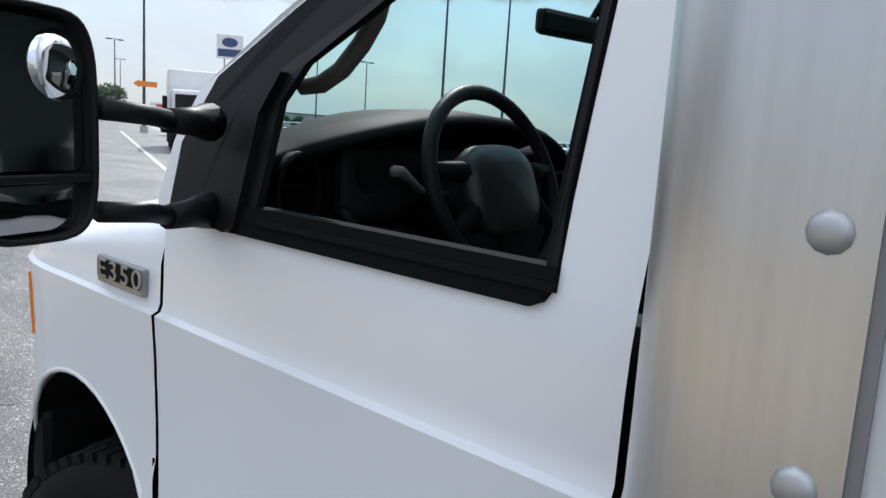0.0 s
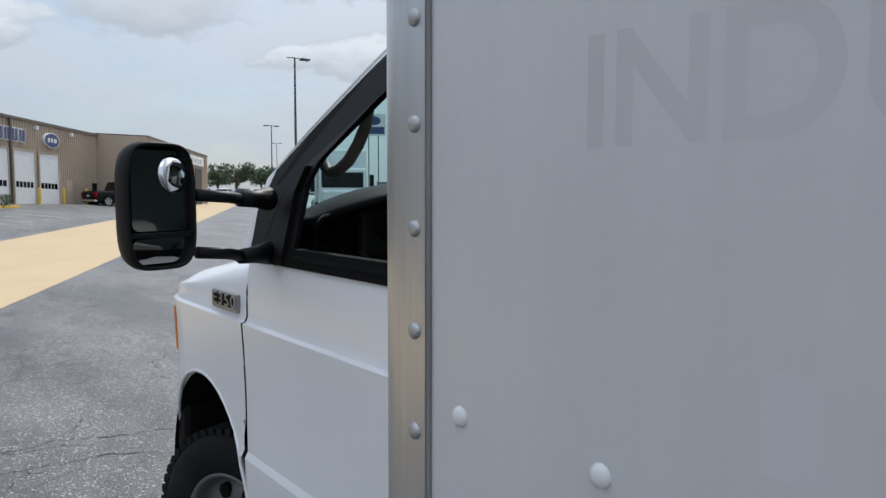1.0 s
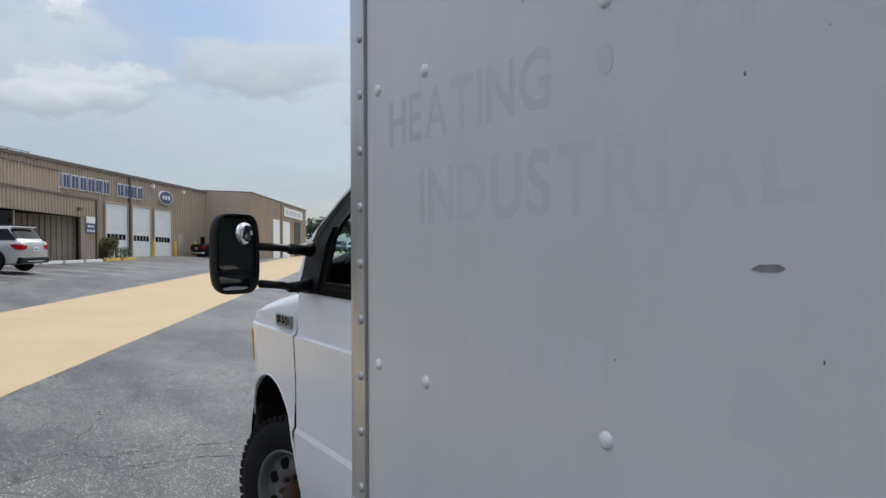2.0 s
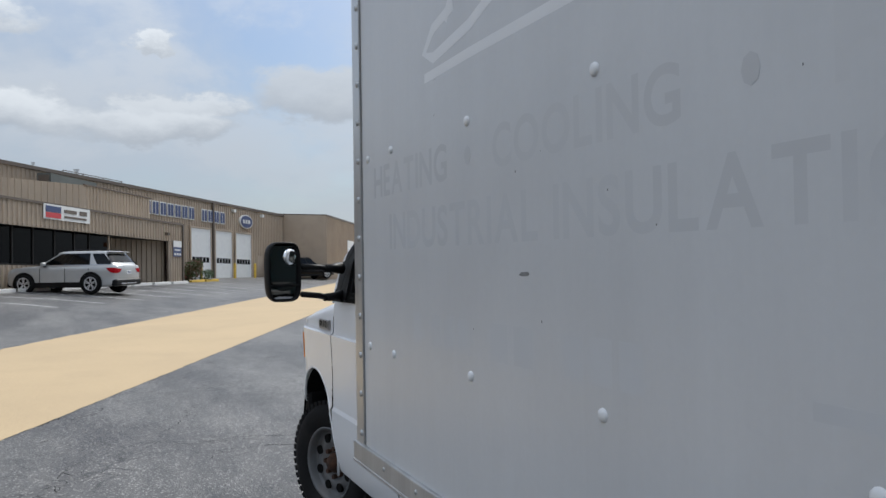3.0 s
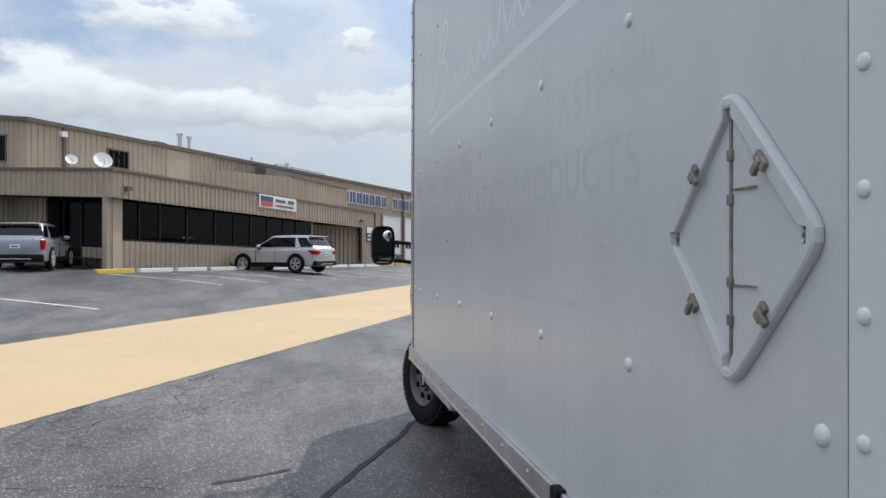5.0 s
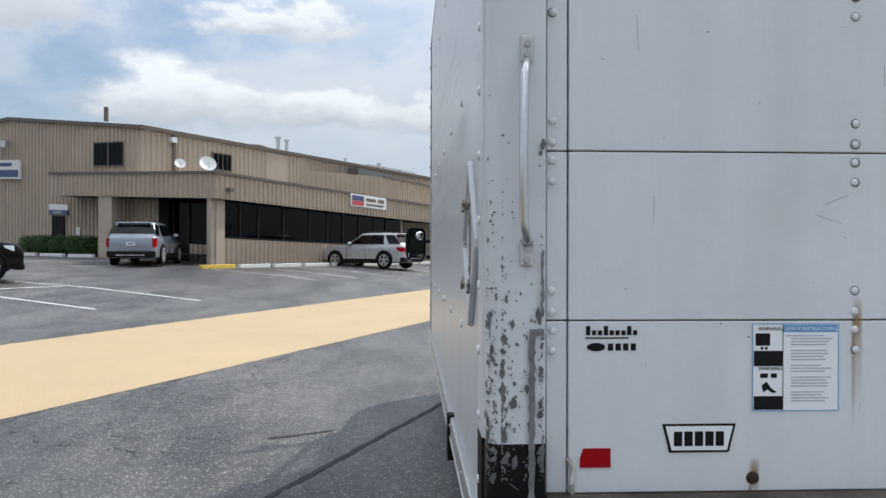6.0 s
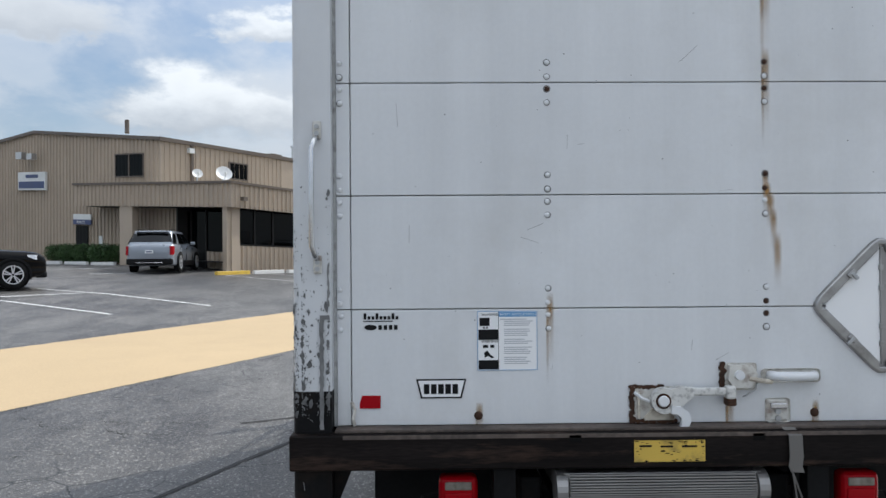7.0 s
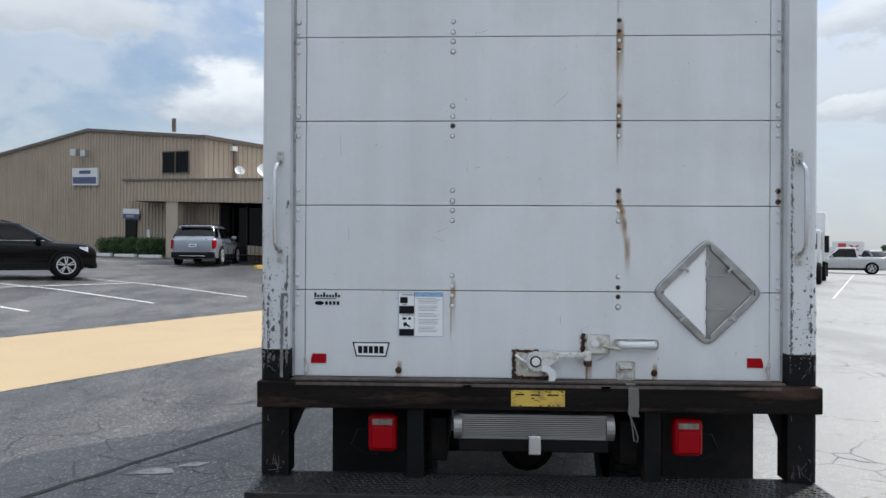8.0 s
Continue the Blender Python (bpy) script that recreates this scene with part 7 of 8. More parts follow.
add_loft(bm, [[(x, y - (0.15 if abs(x) > 0.8 and y > 5.5 else 0), z) for x in (-0.9, -0.6, 0, 0.6, 0.9)] for y, z in ((5.42, 1.36), (5.6, 1.42), (5.66, 1.40), (5.7, 1.36))])
part("cowl", bm, M_BLACK, truck)
bm = bmesh.new()
bm.faces.new([bm.verts.new((0.94, y, z)) for y, z in ((4.55, 1.4), (5.1, 1.4), (5.07, 1.65), (4.66, 1.92), (4.62, 1.9))])
part("passenger_glass", bm, M_GLASS, truck).visible_shadow = False

# plain front end below the hood
front = part("grille", bm_box((-0.52, 6.5, 0.72), (0.52, 6.6, 1.2), 0.02), M_BLACK, truck, "plain dark grille")
for k in range(4):
    part("grille_bar", bm_box((-0.5, 6.59, 0.78 + k * 0.1), (0.5, 6.615, 0.81 + k * 0.1), 0.004), M_RAMP, front)
for s in (-1, 1):
    part("headlight", bm_box((s * 0.56 - 0.07, 6.46, 0.8), (s * 0.56 + 0.07, 6.57, 1.1), 0.03), M_STICKG, truck)
part("front_bumper", bm_box((-0.62, 6.45, 0.42), (0.62, 6.64, 0.66), 0.04, 3), M_BLACK, truck, "plain dark front bumper")

# inside the cab
dash = bmesh.new()
rows = []
for x in [-0.9 + 0.06 * k for k in range(31)]:
    hood = max(0, 1 - ((x + 0.33) / 0.52) ** 2)
    top, lead, back = 1.512 + 0.108 * hood, 0.1 * min(1, 1.3 * hood), 0.15 * (abs(x) / 0.9) ** 4
    rows.append([(x, 5.64 - back, 1.40), (x, 5.56 - back, min(top, 1.5)), (x, 5.45 - back * 0.6, top - 0.004), (x, 5.34 - lead * 0.6, top), (x, 5.295 - lead, top - 0.008), (x, 5.272 - lead, top - 0.022), (x, 5.275 - lead, top - 0.036), (x, 5.30 - lead * 0.4, top - 0.045), (x, 5.31, 1.43), (x, 5.31, 1.36), (x, 5.27, 1.33), (x, 5.25, 1.25), (x, 5.3, 1.05), (x, 5.45, 0.8)])
add_loft(dash, rows)
dashboard = part("dashboard", dash, M_DASH, truck, "dark curved dashboard with instrument hood", smooth=True)
for x, z, w, h in ((-0.80, 1.43, 0.055, 0.085), (-0.05, 1.43, 0.06, 0.05), (0.1, 1.43, 0.06, 0.05), (0.75, 1.43, 0.06, 0.07)):
    bm = bm_lathe([(1.0, 0.0), (1.0, -0.03), (0.8, -0.03), (0.75, 0.0)], 24, "y")
    o = part("air_vent", bm, M_BLACK, dashboard, smooth=True)
    o.matrix_local = Matrix.Translation((x, 5.28, z)) @ Matrix.Diagonal((w, 1, h, 1))
    for k in range(4):
        part("vane", bm_box((x - w * 0.7, 5.27, z - h * 0.6 + k * h * 0.38), (x + w * 0.7, 5.285, z - h * 0.55 + k * h * 0.38)), M_DASH, dashboard)
part("instrument_panel", bm_box((-0.68, 5.27, 1.37), (-0.24, 5.29, 1.535), 0.02), M_DARK, dashboard)
for x in (-0.6, -0.5, -0.4, -0.3):
    part("gauge", bm_cyl((x, 5.268, 1.47), (x, 5.262, 1.47), 0.042, 20), M_BLACK, dashboard)
bm = bm_tube([(-0.7, 5.245, 1.40), (-0.66, 5.235, 1.355), (-0.5, 5.225, 1.34), (-0.36, 5.225, 1.35), (-0.24, 5.235, 1.39)], 0.012, 8)
part("panel_bezel", bm, M_BLACK, dashboard, smooth=True)
part("radio", bm_box((-0.14, 5.25, 1.2), (0.14, 5.29, 1.36), 0.01), M_BLACK, dashboard)
part("hazard_tag", bm_box((-0.315, 5.09, 1.475), (-0.295, 5.11, 1.515), 0.006), M_RED, dashboard, "small red tag")
wc3 = Matrix.Translation((-0.435, 5.055, 1.468)) @ pose(0, 0, 0, -20, 0, 0)
bm = bmesh.new()
ring = [Vector((0.2 * math.cos(a), 0, 0.2 * math.sin(a))) for a in [2 * math.pi * k / 48 for k in range(48)]]
rows = []
for k, p in enumerate(ring):
    r = p.normalized()
    rows.append([wc3 @ (p + 0.0165 * (math.cos(b) * r + math.sin(b) * Vector((0, 1, 0)))) for b in [2 * math.pi * j / 10 for j in range(10)]])
add_loft(bm, rows + [rows[0]], close=True)
bmesh.ops.remove_doubles(bm, verts=bm.verts, dist=1e-5)
swheel = part("steering_wheel", bm, M_BLACK, truck, "black four-spoke steering wheel", smooth=True)
hubm = bmesh.new()
prof = []
for f, y in ((0.0, -0.055), (0.5, -0.053), (0.8, -0.045), (0.95, -0.03), (1.0, -0.005), (0.9, 0.03), (0.4, 0.06)):
    prof.append([wc3 @ Vector((-0.012 + 0.112 * f * math.copysign(abs(math.cos(a)) ** 0.6, math.cos(a)), y, -0.018 + 0.098 * f * math.copysign(abs(math.sin(a)) ** 0.6, math.sin(a)))) for a in [2 * math.pi * k / 24 for k in range(24)]])
add_loft(hubm, prof, close=True)
part("horn_pad", hubm, M_HUB, swheel, smooth=True)
for sx, z1 in ((-1, 0.03), (1, 0.03), (-1, -0.1), (1, -0.1)):
    part("spoke", bm_tube([wc3 @ Vector((sx * 0.08, -0.012, z1 * 0.4)), wc3 @ Vector((sx * 0.13, -0.01, z1 * 0.8)), wc3 @ Vector((sx * math.sqrt(max(0.0, 0.2 ** 2 - z1 ** 2)), 0, z1))], [0.03, 0.02, 0.014], 8), M_DASH, swheel, smooth=True)
part("column", bm_tube([wc3 @ Vector((0, 0.03, -0.01)), wc3 @ Vector((0, 0.15, -0.02)), wc3 @ Vector((0, 0.3, -0.05))], [0.05, 0.06, 0.07], 12), M_DASH, swheel, smooth=True)
part("stalk", bm_tube([wc3 @ Vector((-0.05, 0.1, 0.0)), wc3 @ Vector((-0.14, 0.09, 0.01)), wc3 @ Vector((-0.2, 0.075, 0.045)), wc3 @ Vector((-0.225, 0.07, 0.045))], [0.008, 0.008, 0.012, 0.012], 8), M_GREYP, swheel, smooth=True)
part("gear_lever", bm_tube([wc3 @ Vector((0.04, 0.1, 0.0)), wc3 @ Vector((0.1, 0.09, 0.05)), wc3 @ Vector((0.2, 0.07, 0.09)), wc3 @ Vector((0.26, 0.06, 0.1))], [0.007, 0.008, 0.01, 0.014], 8), M_GREYP, swheel, smooth=True)
part("key_tag", bm_box((-0.335, 5.0, 1.28), (-0.31, 5.012, 1.32), 0.003), M_STICKW, swheel)
for s in (-1, 1):
    part("grab_bar", bm_tube([(s * 0.86, 5.300, 1.714), (s * 0.820, 5.250, 1.664), (s * 0.810, 5.232, 1.636), (s * 0.800, 5.195, 1.642), (s * 0.795, 5.146, 1.667), (s * 0.790, 5.100, 1.712), (s * 0.785, 5.071, 1.756), (s * 0.785, 5.054, 1.801), (s * 0.80, 5.054, 1.861)], 0.0175, 12), M_GREYP, truck, "grey grab bar on the windscreen pillar", smooth=True)
    seat = part("seat", bm_box((s * 0.45 - 0.26, 4.45, 0.85), (s * 0.45 + 0.26, 4.98, 1.02), 0.05), M_GREYP, truck, "dark grey cloth seat")
    part("seat_back", bm_box((s * 0.45 - 0.25, 4.34, 0.98), (s * 0.45 + 0.25, 4.46, 1.5), 0.05), M_GREYP, seat)
part("rear_view_mirror", bm_box((-0.135, 5.13, 1.818), (0.135, 5.16, 1.882), 0.014, m=Matrix.Translation((-0.05, 5.145, 1.845)) @ pose(0, 0, 0, 0, 0, -8) @ Matrix.Translation((0, -5.145, -1.85))), M_BLACK, truck)
part("mirror_stem", bm_tube([(0.03, 5.15, 1.87), (0.03, 5.12, 1.92), (0.03, 5.05, 1.95)], 0.01, 6), M_BLACK, truck)


# ---- parked vehicles ----
M_SILVER = material("silver_paint", (0.47, 0.47, 0.465), 0.3, metal=0.3, vary=0.03, coat=0.6)
M_BLUEGREY = material("bluegrey_paint", (0.3, 0.325, 0.365), 0.3, metal=0.4, vary=0.03, coat=0.6)
M_BLACKCAR = material("black_paint", (0.0025, 0.0025, 0.003), 0.08, vary=0.05, spec=0.2)
M_WHITECAR = material("white_car_paint", (0.72, 0.72, 0.72), 0.3, vary=0.03, coat=0.5)
M_DARKCAR = material("dark_car_paint", (0.06, 0.07, 0.09), 0.3, vary=0.05, coat=0.6)
M_CARGLASS = material("car_glass", (0.003, 0.0035, 0.004), 0.04, vary=0.05, spec=0.3)
M_CHROME = material("chrome", (0.7, 0.7, 0.72), 0.15, metal=1.0, vary=0.03)
M_ALLOY = material("alloy_wheel", (0.62, 0.62, 0.63), 0.3, metal=0.35, vary=0.05)
M_HEAD = material("headlight", (0.55, 0.57, 0.6), 0.12, vary=0.05, coat=0.8)


def tyre_set(c, s, x, y, R, cladding):
    # flat black disc on the body side paints the shaded arch opening
    part("wheel_well", bm_lathe([(0.0001, 0.006), (R + 0.055, 0.006), (R + 0.06, -0.03)], 28), M_BLACK_SHADE, c).matrix_local = Matrix.Translation((s * x, y, R)) @ Matrix.Diagonal((s, 1, 1, 1))
    if cladding:
        bm = bmesh.new()
        arc = [math.radians(-18 + 216 * k / 20) for k in range(21)]
        add_loft(bm, [[(s * (x + o), y + r * math.cos(q), R + r * math.sin(q)) for q in arc] for r, o in ((R + 0.045, -0.03), (R + 0.045, 0.022), (R + 0.1, 0.018), (R + 0.1, -0.03))])
        part("arch_trim", bm, M_BLACK, c)
    ty = part("tyre", bm_lathe([(R * 0.68, -0.1), (R * 0.93, -0.115), (R * 0.995, -0.09), (R, 0), (R * 0.995, 0.09), (R * 0.93, 0.115), (R * 0.68, 0.1)], 32), M_RUBBER, c, smooth=True)
    ty.matrix_local = Matrix.Translation((s * (x - 0.085), y, R))
    part("rim", bm_lathe([(R * 0.7, s * 0.1), (R * 0.68, s * 0.105), (R * 0.63, s * 0.06), (0.0001, s * 0.04)], 24), M_DARK, ty)
    for k in range(5):
        for d in (-0.17, 0.17):
            part("rim_spoke", bm_box((s * 0.1 - 0.01, -0.016, 0.03), (s * 0.1 + 0.01, 0.016, R * 0.66), m=pose(0, 0, 0, 72 * k + math.degrees(d), 0, 0)), M_ALLOY, ty)
    part("rim_ring", bm_lathe([(R * 0.71, s * 0.098), (R * 0.71, s * 0.116), (R * 0.63, s * 0.112), (R * 0.63, s * 0.098)], 28), M_ALLOY, ty)


def glide(tab, steps=4):
    """A smooth run of rows through the rows of a table."""
    out = []
    for i in range(len(tab) - 1):
        p0, p1, p2, p3 = tab[max(i - 1, 0)], tab[i], tab[i + 1], tab[min(i + 2, len(tab) - 1)]
        for k in range(steps):
            t = k / steps
            out.append([0.5 * (2 * b + (c - a) * t + (2 * a - 5 * b + 4 * c - d) * t * t + (3 * b - a - 3 * c + d) * t ** 3) for a, b, c, d in zip(p0, p1, p2, p3)])
    out.append(list(tab[-1]))
    return out


def suv(name, label, x, y, turn, size, paint, cladding=True, upright_lamps=False):
    """A modern sport utility car, nose to +y of its own frame. size: length, width, height."""
    L, Wd, H = size
    c = thing(name, label, "car", at=(x, y, ground_z(x, y)), turn=turn)
    h, hw = L / 2, Wd / 2
    R = 0.395 if L > 4.8 else 0.372
    belt = H * 0.645
    small = L < 4.8
    fa, ra = h - (0.84 if small else 0.92), -h + (0.95 if small else 1.08)
    st = [(-h, 0.80, 0.46, belt * 0.88), (-h + 0.035, 0.88, 0.38, belt * 0.96), (-h + 0.12, 0.945, 0.3, belt * 1.0), (-h + 0.35, 0.98, 0.26, belt * 1.005), (-h + 1.0, 0.997, 0.24, belt * 0.995), (0, 1.0, 0.24, belt * 0.975), (h - 1.75, 1.0, 0.24, belt * 0.965),
          (h - 1.3, 0.997, 0.24, belt * 0.975), (h - 0.85, 0.985, 0.25, belt * 0.955), (h - 0.42, 0.955, 0.27, belt * 0.925), (h - 0.16, 0.90, 0.31, belt * 0.875), (h - 0.04, 0.83, 0.38, belt * 0.78), (h, 0.76, 0.46, belt * 0.68)]
    bm = bmesh.new()
    rows = []
    for yy, f, z0, z1 in glide(st):
        w, d = hw * f, z1 - z0
        ring = [(0.86, 0), (0.955, 0.06), (0.975, 0.16), (0.968, 0.3), (0.97, 0.44), (0.99, 0.6), (1.0, 0.72), (0.992, 0.8), (0.96, 0.92), (0.925, 0.97), (0.86, 1.0), (0.5, 1.035), (0.0, 1.045)]
        ring = [(-w * a, z0 + d * b) for a, b in ring] + [(w * a, z0 + d * b) for a, b in ring[-2::-1]]
        rows.append([(a, yy, b) for a, b in ring])
    add_loft(bm, rows, close=True, cap=True)
    part("body", bm, paint, c, smooth=45)
    b0, b1, r0, r1 = -h + 0.1, h - (1.02 if small else 1.32), -h + 0.52, h - (1.95 if small else 2.25)
    zb, zr, wb, wr = belt - 0.06, H - 0.13, hw * 0.935, hw * 0.77

    def hoop(f, inset=0.0, grow=0.0):
        """The cabin's outline in plan at a height fraction."""
        w = wb + (wr - wb) * (f * 0.85 + 0.15 * f * f) - inset + grow
        ya, yb = b0 + (r0 - b0) * f + inset * 1.2 - grow, b1 + (r1 - b1) * f - inset * 2.0 + grow
        half = [(0.0, ya - 0.03), (w * 0.55, ya - 0.02), (w * 0.84, ya + 0.01), (w * 0.95, ya + 0.05), (w, ya + 0.14), (w, (ya + yb) / 2), (w, yb - 0.3), (w * 0.965, yb - 0.16), (w * 0.88, yb - 0.06), (w * 0.5, yb + 0.03), (0.0, yb + 0.05)]
        return half

    def full(half):
        return half + [(-a, b) for a, b in half[-2:0:-1]]

    bm = bmesh.new()
    rows = [[(a, b, zb + (zr - zb) * f) for a, b in full(hoop(f))] for f in (0, 0.3, 0.6, 0.85, 1.0)]
    rows += [[(a, b, zr + dz) for a, b in full(hoop(1.0, inset))] for dz, inset in ((0.045, 0.02), (0.075, 0.06), (0.095, 0.14), (0.108, 0.3), (0.112, 0.5))]
    add_loft(bm, rows, close=True, cap=True)
    cabin = part("cabin", bm, paint, c, smooth=40)

    def side_pt(s, p, f, out):
        half = hoop(f)
        e0, e1 = half[4][1] - 0.05, half[6][1] + 0.06
        return (s * (half[4][0] + out), e0 + (e1 - e0) * p, zb + (zr - zb) * f)

    def side_plate(nm, s, quad, out, mat, label_=""):
        bm = bmesh.new()
        mid = []
        for k in range(5):
            row = []
            for f in (quad[4], quad[4] * 0.66 + quad[5] * 0.34, quad[4] * 0.33 + quad[5] * 0.67, quad[5]):
                g = (f - quad[4]) / (quad[5] - quad[4])
                a, b = quad[0] + (quad[2] - quad[0]) * g, quad[1] + (quad[3] - quad[1]) * g
                row.append(side_pt(s, a + (b - a) * k / 4, f, out))
            mid.append(row)
        add_loft(bm, mid)
        return part(nm, bm, mat, cabin, label_)

    for s in (-1, 1):
        side_plate("window_surround", s, (0.29, 1.0, 0.31, 0.985, 0.16, 0.99), 0.004, M_BLACK, "black window surround")
        side_plate("window_surround", s, (-0.03, 0.19, 0.0, 0.26, 0.18, 0.97), 0.004, M_BLACK)
        for q in ((-0.01, 0.175, 0.02, 0.245, 0.22, 0.94), (0.305, 0.615, 0.325, 0.61, 0.21, 0.95), (0.635, 0.985, 0.635, 0.955, 0.21, 0.95)):
            side_plate("side_window", s, q, 0.008, M_CARGLASS, "dark tinted side window")
        e = [side_pt(s, p, 0.155, 0.01) for p in (0.0, 0.25, 0.5, 0.75, 1.0)]
        part("belt_trim", bm_tube(e, 0.009, 5), M_CHROME, c)
        rx = wr * 0.84
        part("roof_rail", bm_tube([(s * rx, r0 + 0.16, H - 0.05), (s * rx, r0 + 0.3, H + 0.005), (s * rx, (r0 + r1) / 2, H + 0.025), (s * rx, r1 - 0.5, H + 0.005), (s * rx, r1 - 0.32, H - 0.05)], 0.016, 6), M_BLACK, c, "black roof rail")
        mir = part("wing_mirror", bm_box((s * (hw + 0.05) - 0.11, b1 - 0.62, belt + 0.0), (s * (hw + 0.05) + 0.11, b1 - 0.47, belt + 0.15), 0.05, 3), paint, c)
        part("mirror_base", bm_box((s * (hw - 0.03) - 0.06, b1 - 0.59, belt - 0.05), (s * (hw - 0.03) + 0.06, b1 - 0.51, belt + 0.03), 0.02), M_BLACK, mir)
        bm = bmesh.new()
        top = [(hw * 0.5, -h - 0.012, belt * 0.86), (hw * 0.8, -h - 0.008, belt * 0.885), (hw * 0.93, -h + 0.05, belt * 0.9), (hw * 0.985, -h + 0.2, belt * 0.91), (hw * 0.997, -h + 0.4, belt * 0.9)]
        low = [(hw * 0.62, -h - 0.016, belt * 0.74), (hw * 0.82, -h - 0.012, belt * 0.71), (hw * 0.945, -h + 0.05, belt * 0.71), (hw * 0.995, -h + 0.2, belt * 0.74), (hw * 1.004, -h + 0.32, belt * 0.82)]
        if upright_lamps:
            top = [(hw * 0.82, -h - 0.006, belt * 0.93), (hw * 0.88, -h + 0.0, belt * 0.94), (hw * 0.945, -h + 0.06, belt * 0.94), (hw * 0.985, -h + 0.2, belt * 0.92)]
            low = [(hw * 0.84, -h - 0.016, belt * 0.62), (hw * 0.89, -h - 0.01, belt * 0.61), (hw * 0.955, -h + 0.06, belt * 0.62), (hw * 0.985, -h + 0.14, belt * 0.68)]
        add_loft(bm, [[(s * a, b, z) for a, b, z in low], [(s * a, b, z) for a, b, z in top], [(s * a * 0.93, b + 0.05, z) for a, b, z in top]])
        part("tail_lamp", bm, M_RED, c, "red wrap-round tail lamp")
        bm = bmesh.new()
        top = [(hw * 0.5, h - 0.06, belt * 0.8), (hw * 0.8, h - 0.12, belt * 0.83), (hw * 0.93, h - 0.3, belt * 0.855), (hw * 0.965, h - 0.5, belt * 0.86)]
        low = [(hw * 0.52, h - 0.015, belt * 0.7), (hw * 0.83, h - 0.09, belt * 0.7), (hw * 0.955, h - 0.29, belt * 0.73), (hw * 0.98, h - 0.46, belt * 0.8)]
        add_loft(bm, [[(s * a, b, z) for a, b, z in low], [(s * a, b, z) for a, b, z in top], [(s * a * 0.93, b - 0.05, z) for a, b, z in top]])
        part("headlight", bm, M_HEAD, c, "clear headlight")
        part("sill_trim", bm_box((s * hw * 0.975 - 0.03, ra + R, 0.235), (s * hw * 0.975 + 0.012, fa - R, 0.46), 0.015), M_BLACK, c)
        for p in (0.34, 0.645):
            yy = side_pt(s, p, 0, 0)[1]
            part("door_handle", bm_box((s * hw * 0.99 - 0.012, yy, belt * 0.82), (s * hw * 0.99 + 0.016, yy + 0.2, belt * 0.82 + 0.035), 0.008), paint, c)
        for p in (0.3, 0.625, 0.97):
            yy = side_pt(s, p, 0, 0)[1]
            part("door_gap", bm_box((s * hw * 0.99 - 0.02, yy - 0.003, 0.46), (s * hw * 0.99 + 0.008, yy + 0.003, belt * 0.9)), M_BLACK, c)
        for yy in (ra, fa):
            tyre_set(c, s, hw, yy, R, cladding)
    for name_, sgn in (("windscreen", 1), ("rear_window", -1)):
        bm = bmesh.new()
        rows = []
        for f in (0.14, 0.4, 0.7, 0.97) if sgn > 0 else (0.3, 0.5, 0.7, 0.95):
            half = hoop(f, 0.0, 0.008)
            pts = half[7:11] if sgn > 0 else half[0:4]
            pts = pts + [(-a, b) for a, b in pts[-2::-1]] if sgn > 0 else [(-a, b) for a, b in pts[:0:-1]] + pts
            rows.append([(a, b, zb + (zr - zb) * f) for a, b in pts])
        add_loft(bm, rows)
        part(name_, bm, M_CARGLASS, cabin, "dark glass", smooth=True)
    part("rear_bumper", bm_box((-hw * 0.93, -h - 0.035, 0.3), (hw * 0.93, -h + 0.34, 0.56), 0.07, 3), M_BLACK, c, "black lower bumper")
    part("bumper_strip", bm_box((-hw * 0.55, -h - 0.045, 0.36), (hw * 0.55, -h, 0.40), 0.01), M_CHROME, c)
    part("front_bumper", bm_box((-hw * 0.82, h - 0.3, 0.27), (hw * 0.82, h + 0.02, 0.46), 0.06, 3), M_BLACK, c)
    part("grille", bm_box((-hw * 0.5, h - 0.12, belt * 0.5), (hw * 0.5, h + 0.012, belt * 0.74), 0.04, 3), M_BLACK, c, "dark grille")
    plate = part("number_plate", bm_box((-0.16, -h - 0.03, belt * 0.68), (0.16, -h + 0.03, belt * 0.68 + 0.13), 0.004), M_STICKW, c, "number plate with a plain bar")
    part("plate_bar", bm_box((-0.12, -h - 0.034, belt * 0.68 + 0.04), (0.12, -h - 0.028, belt * 0.68 + 0.09)), M_NAVY, plate)
    part("spoiler", bm_box((-wr * 0.88, r0 - 0.16, H - 0.105), (wr * 0.88, r0 + 0.14, H - 0.06), 0.02), paint, c)
    part("wiper", bm_tube([(0.0, b0 + (r0 - b0) * 0.3 - 0.05, zb + (zr - zb) * 0.3), (-0.3, b0 + (r0 - b0) * 0.36 - 0.04, zb + (zr - zb) * 0.36)], 0.008, 5), M_BLACK, c)
    return c


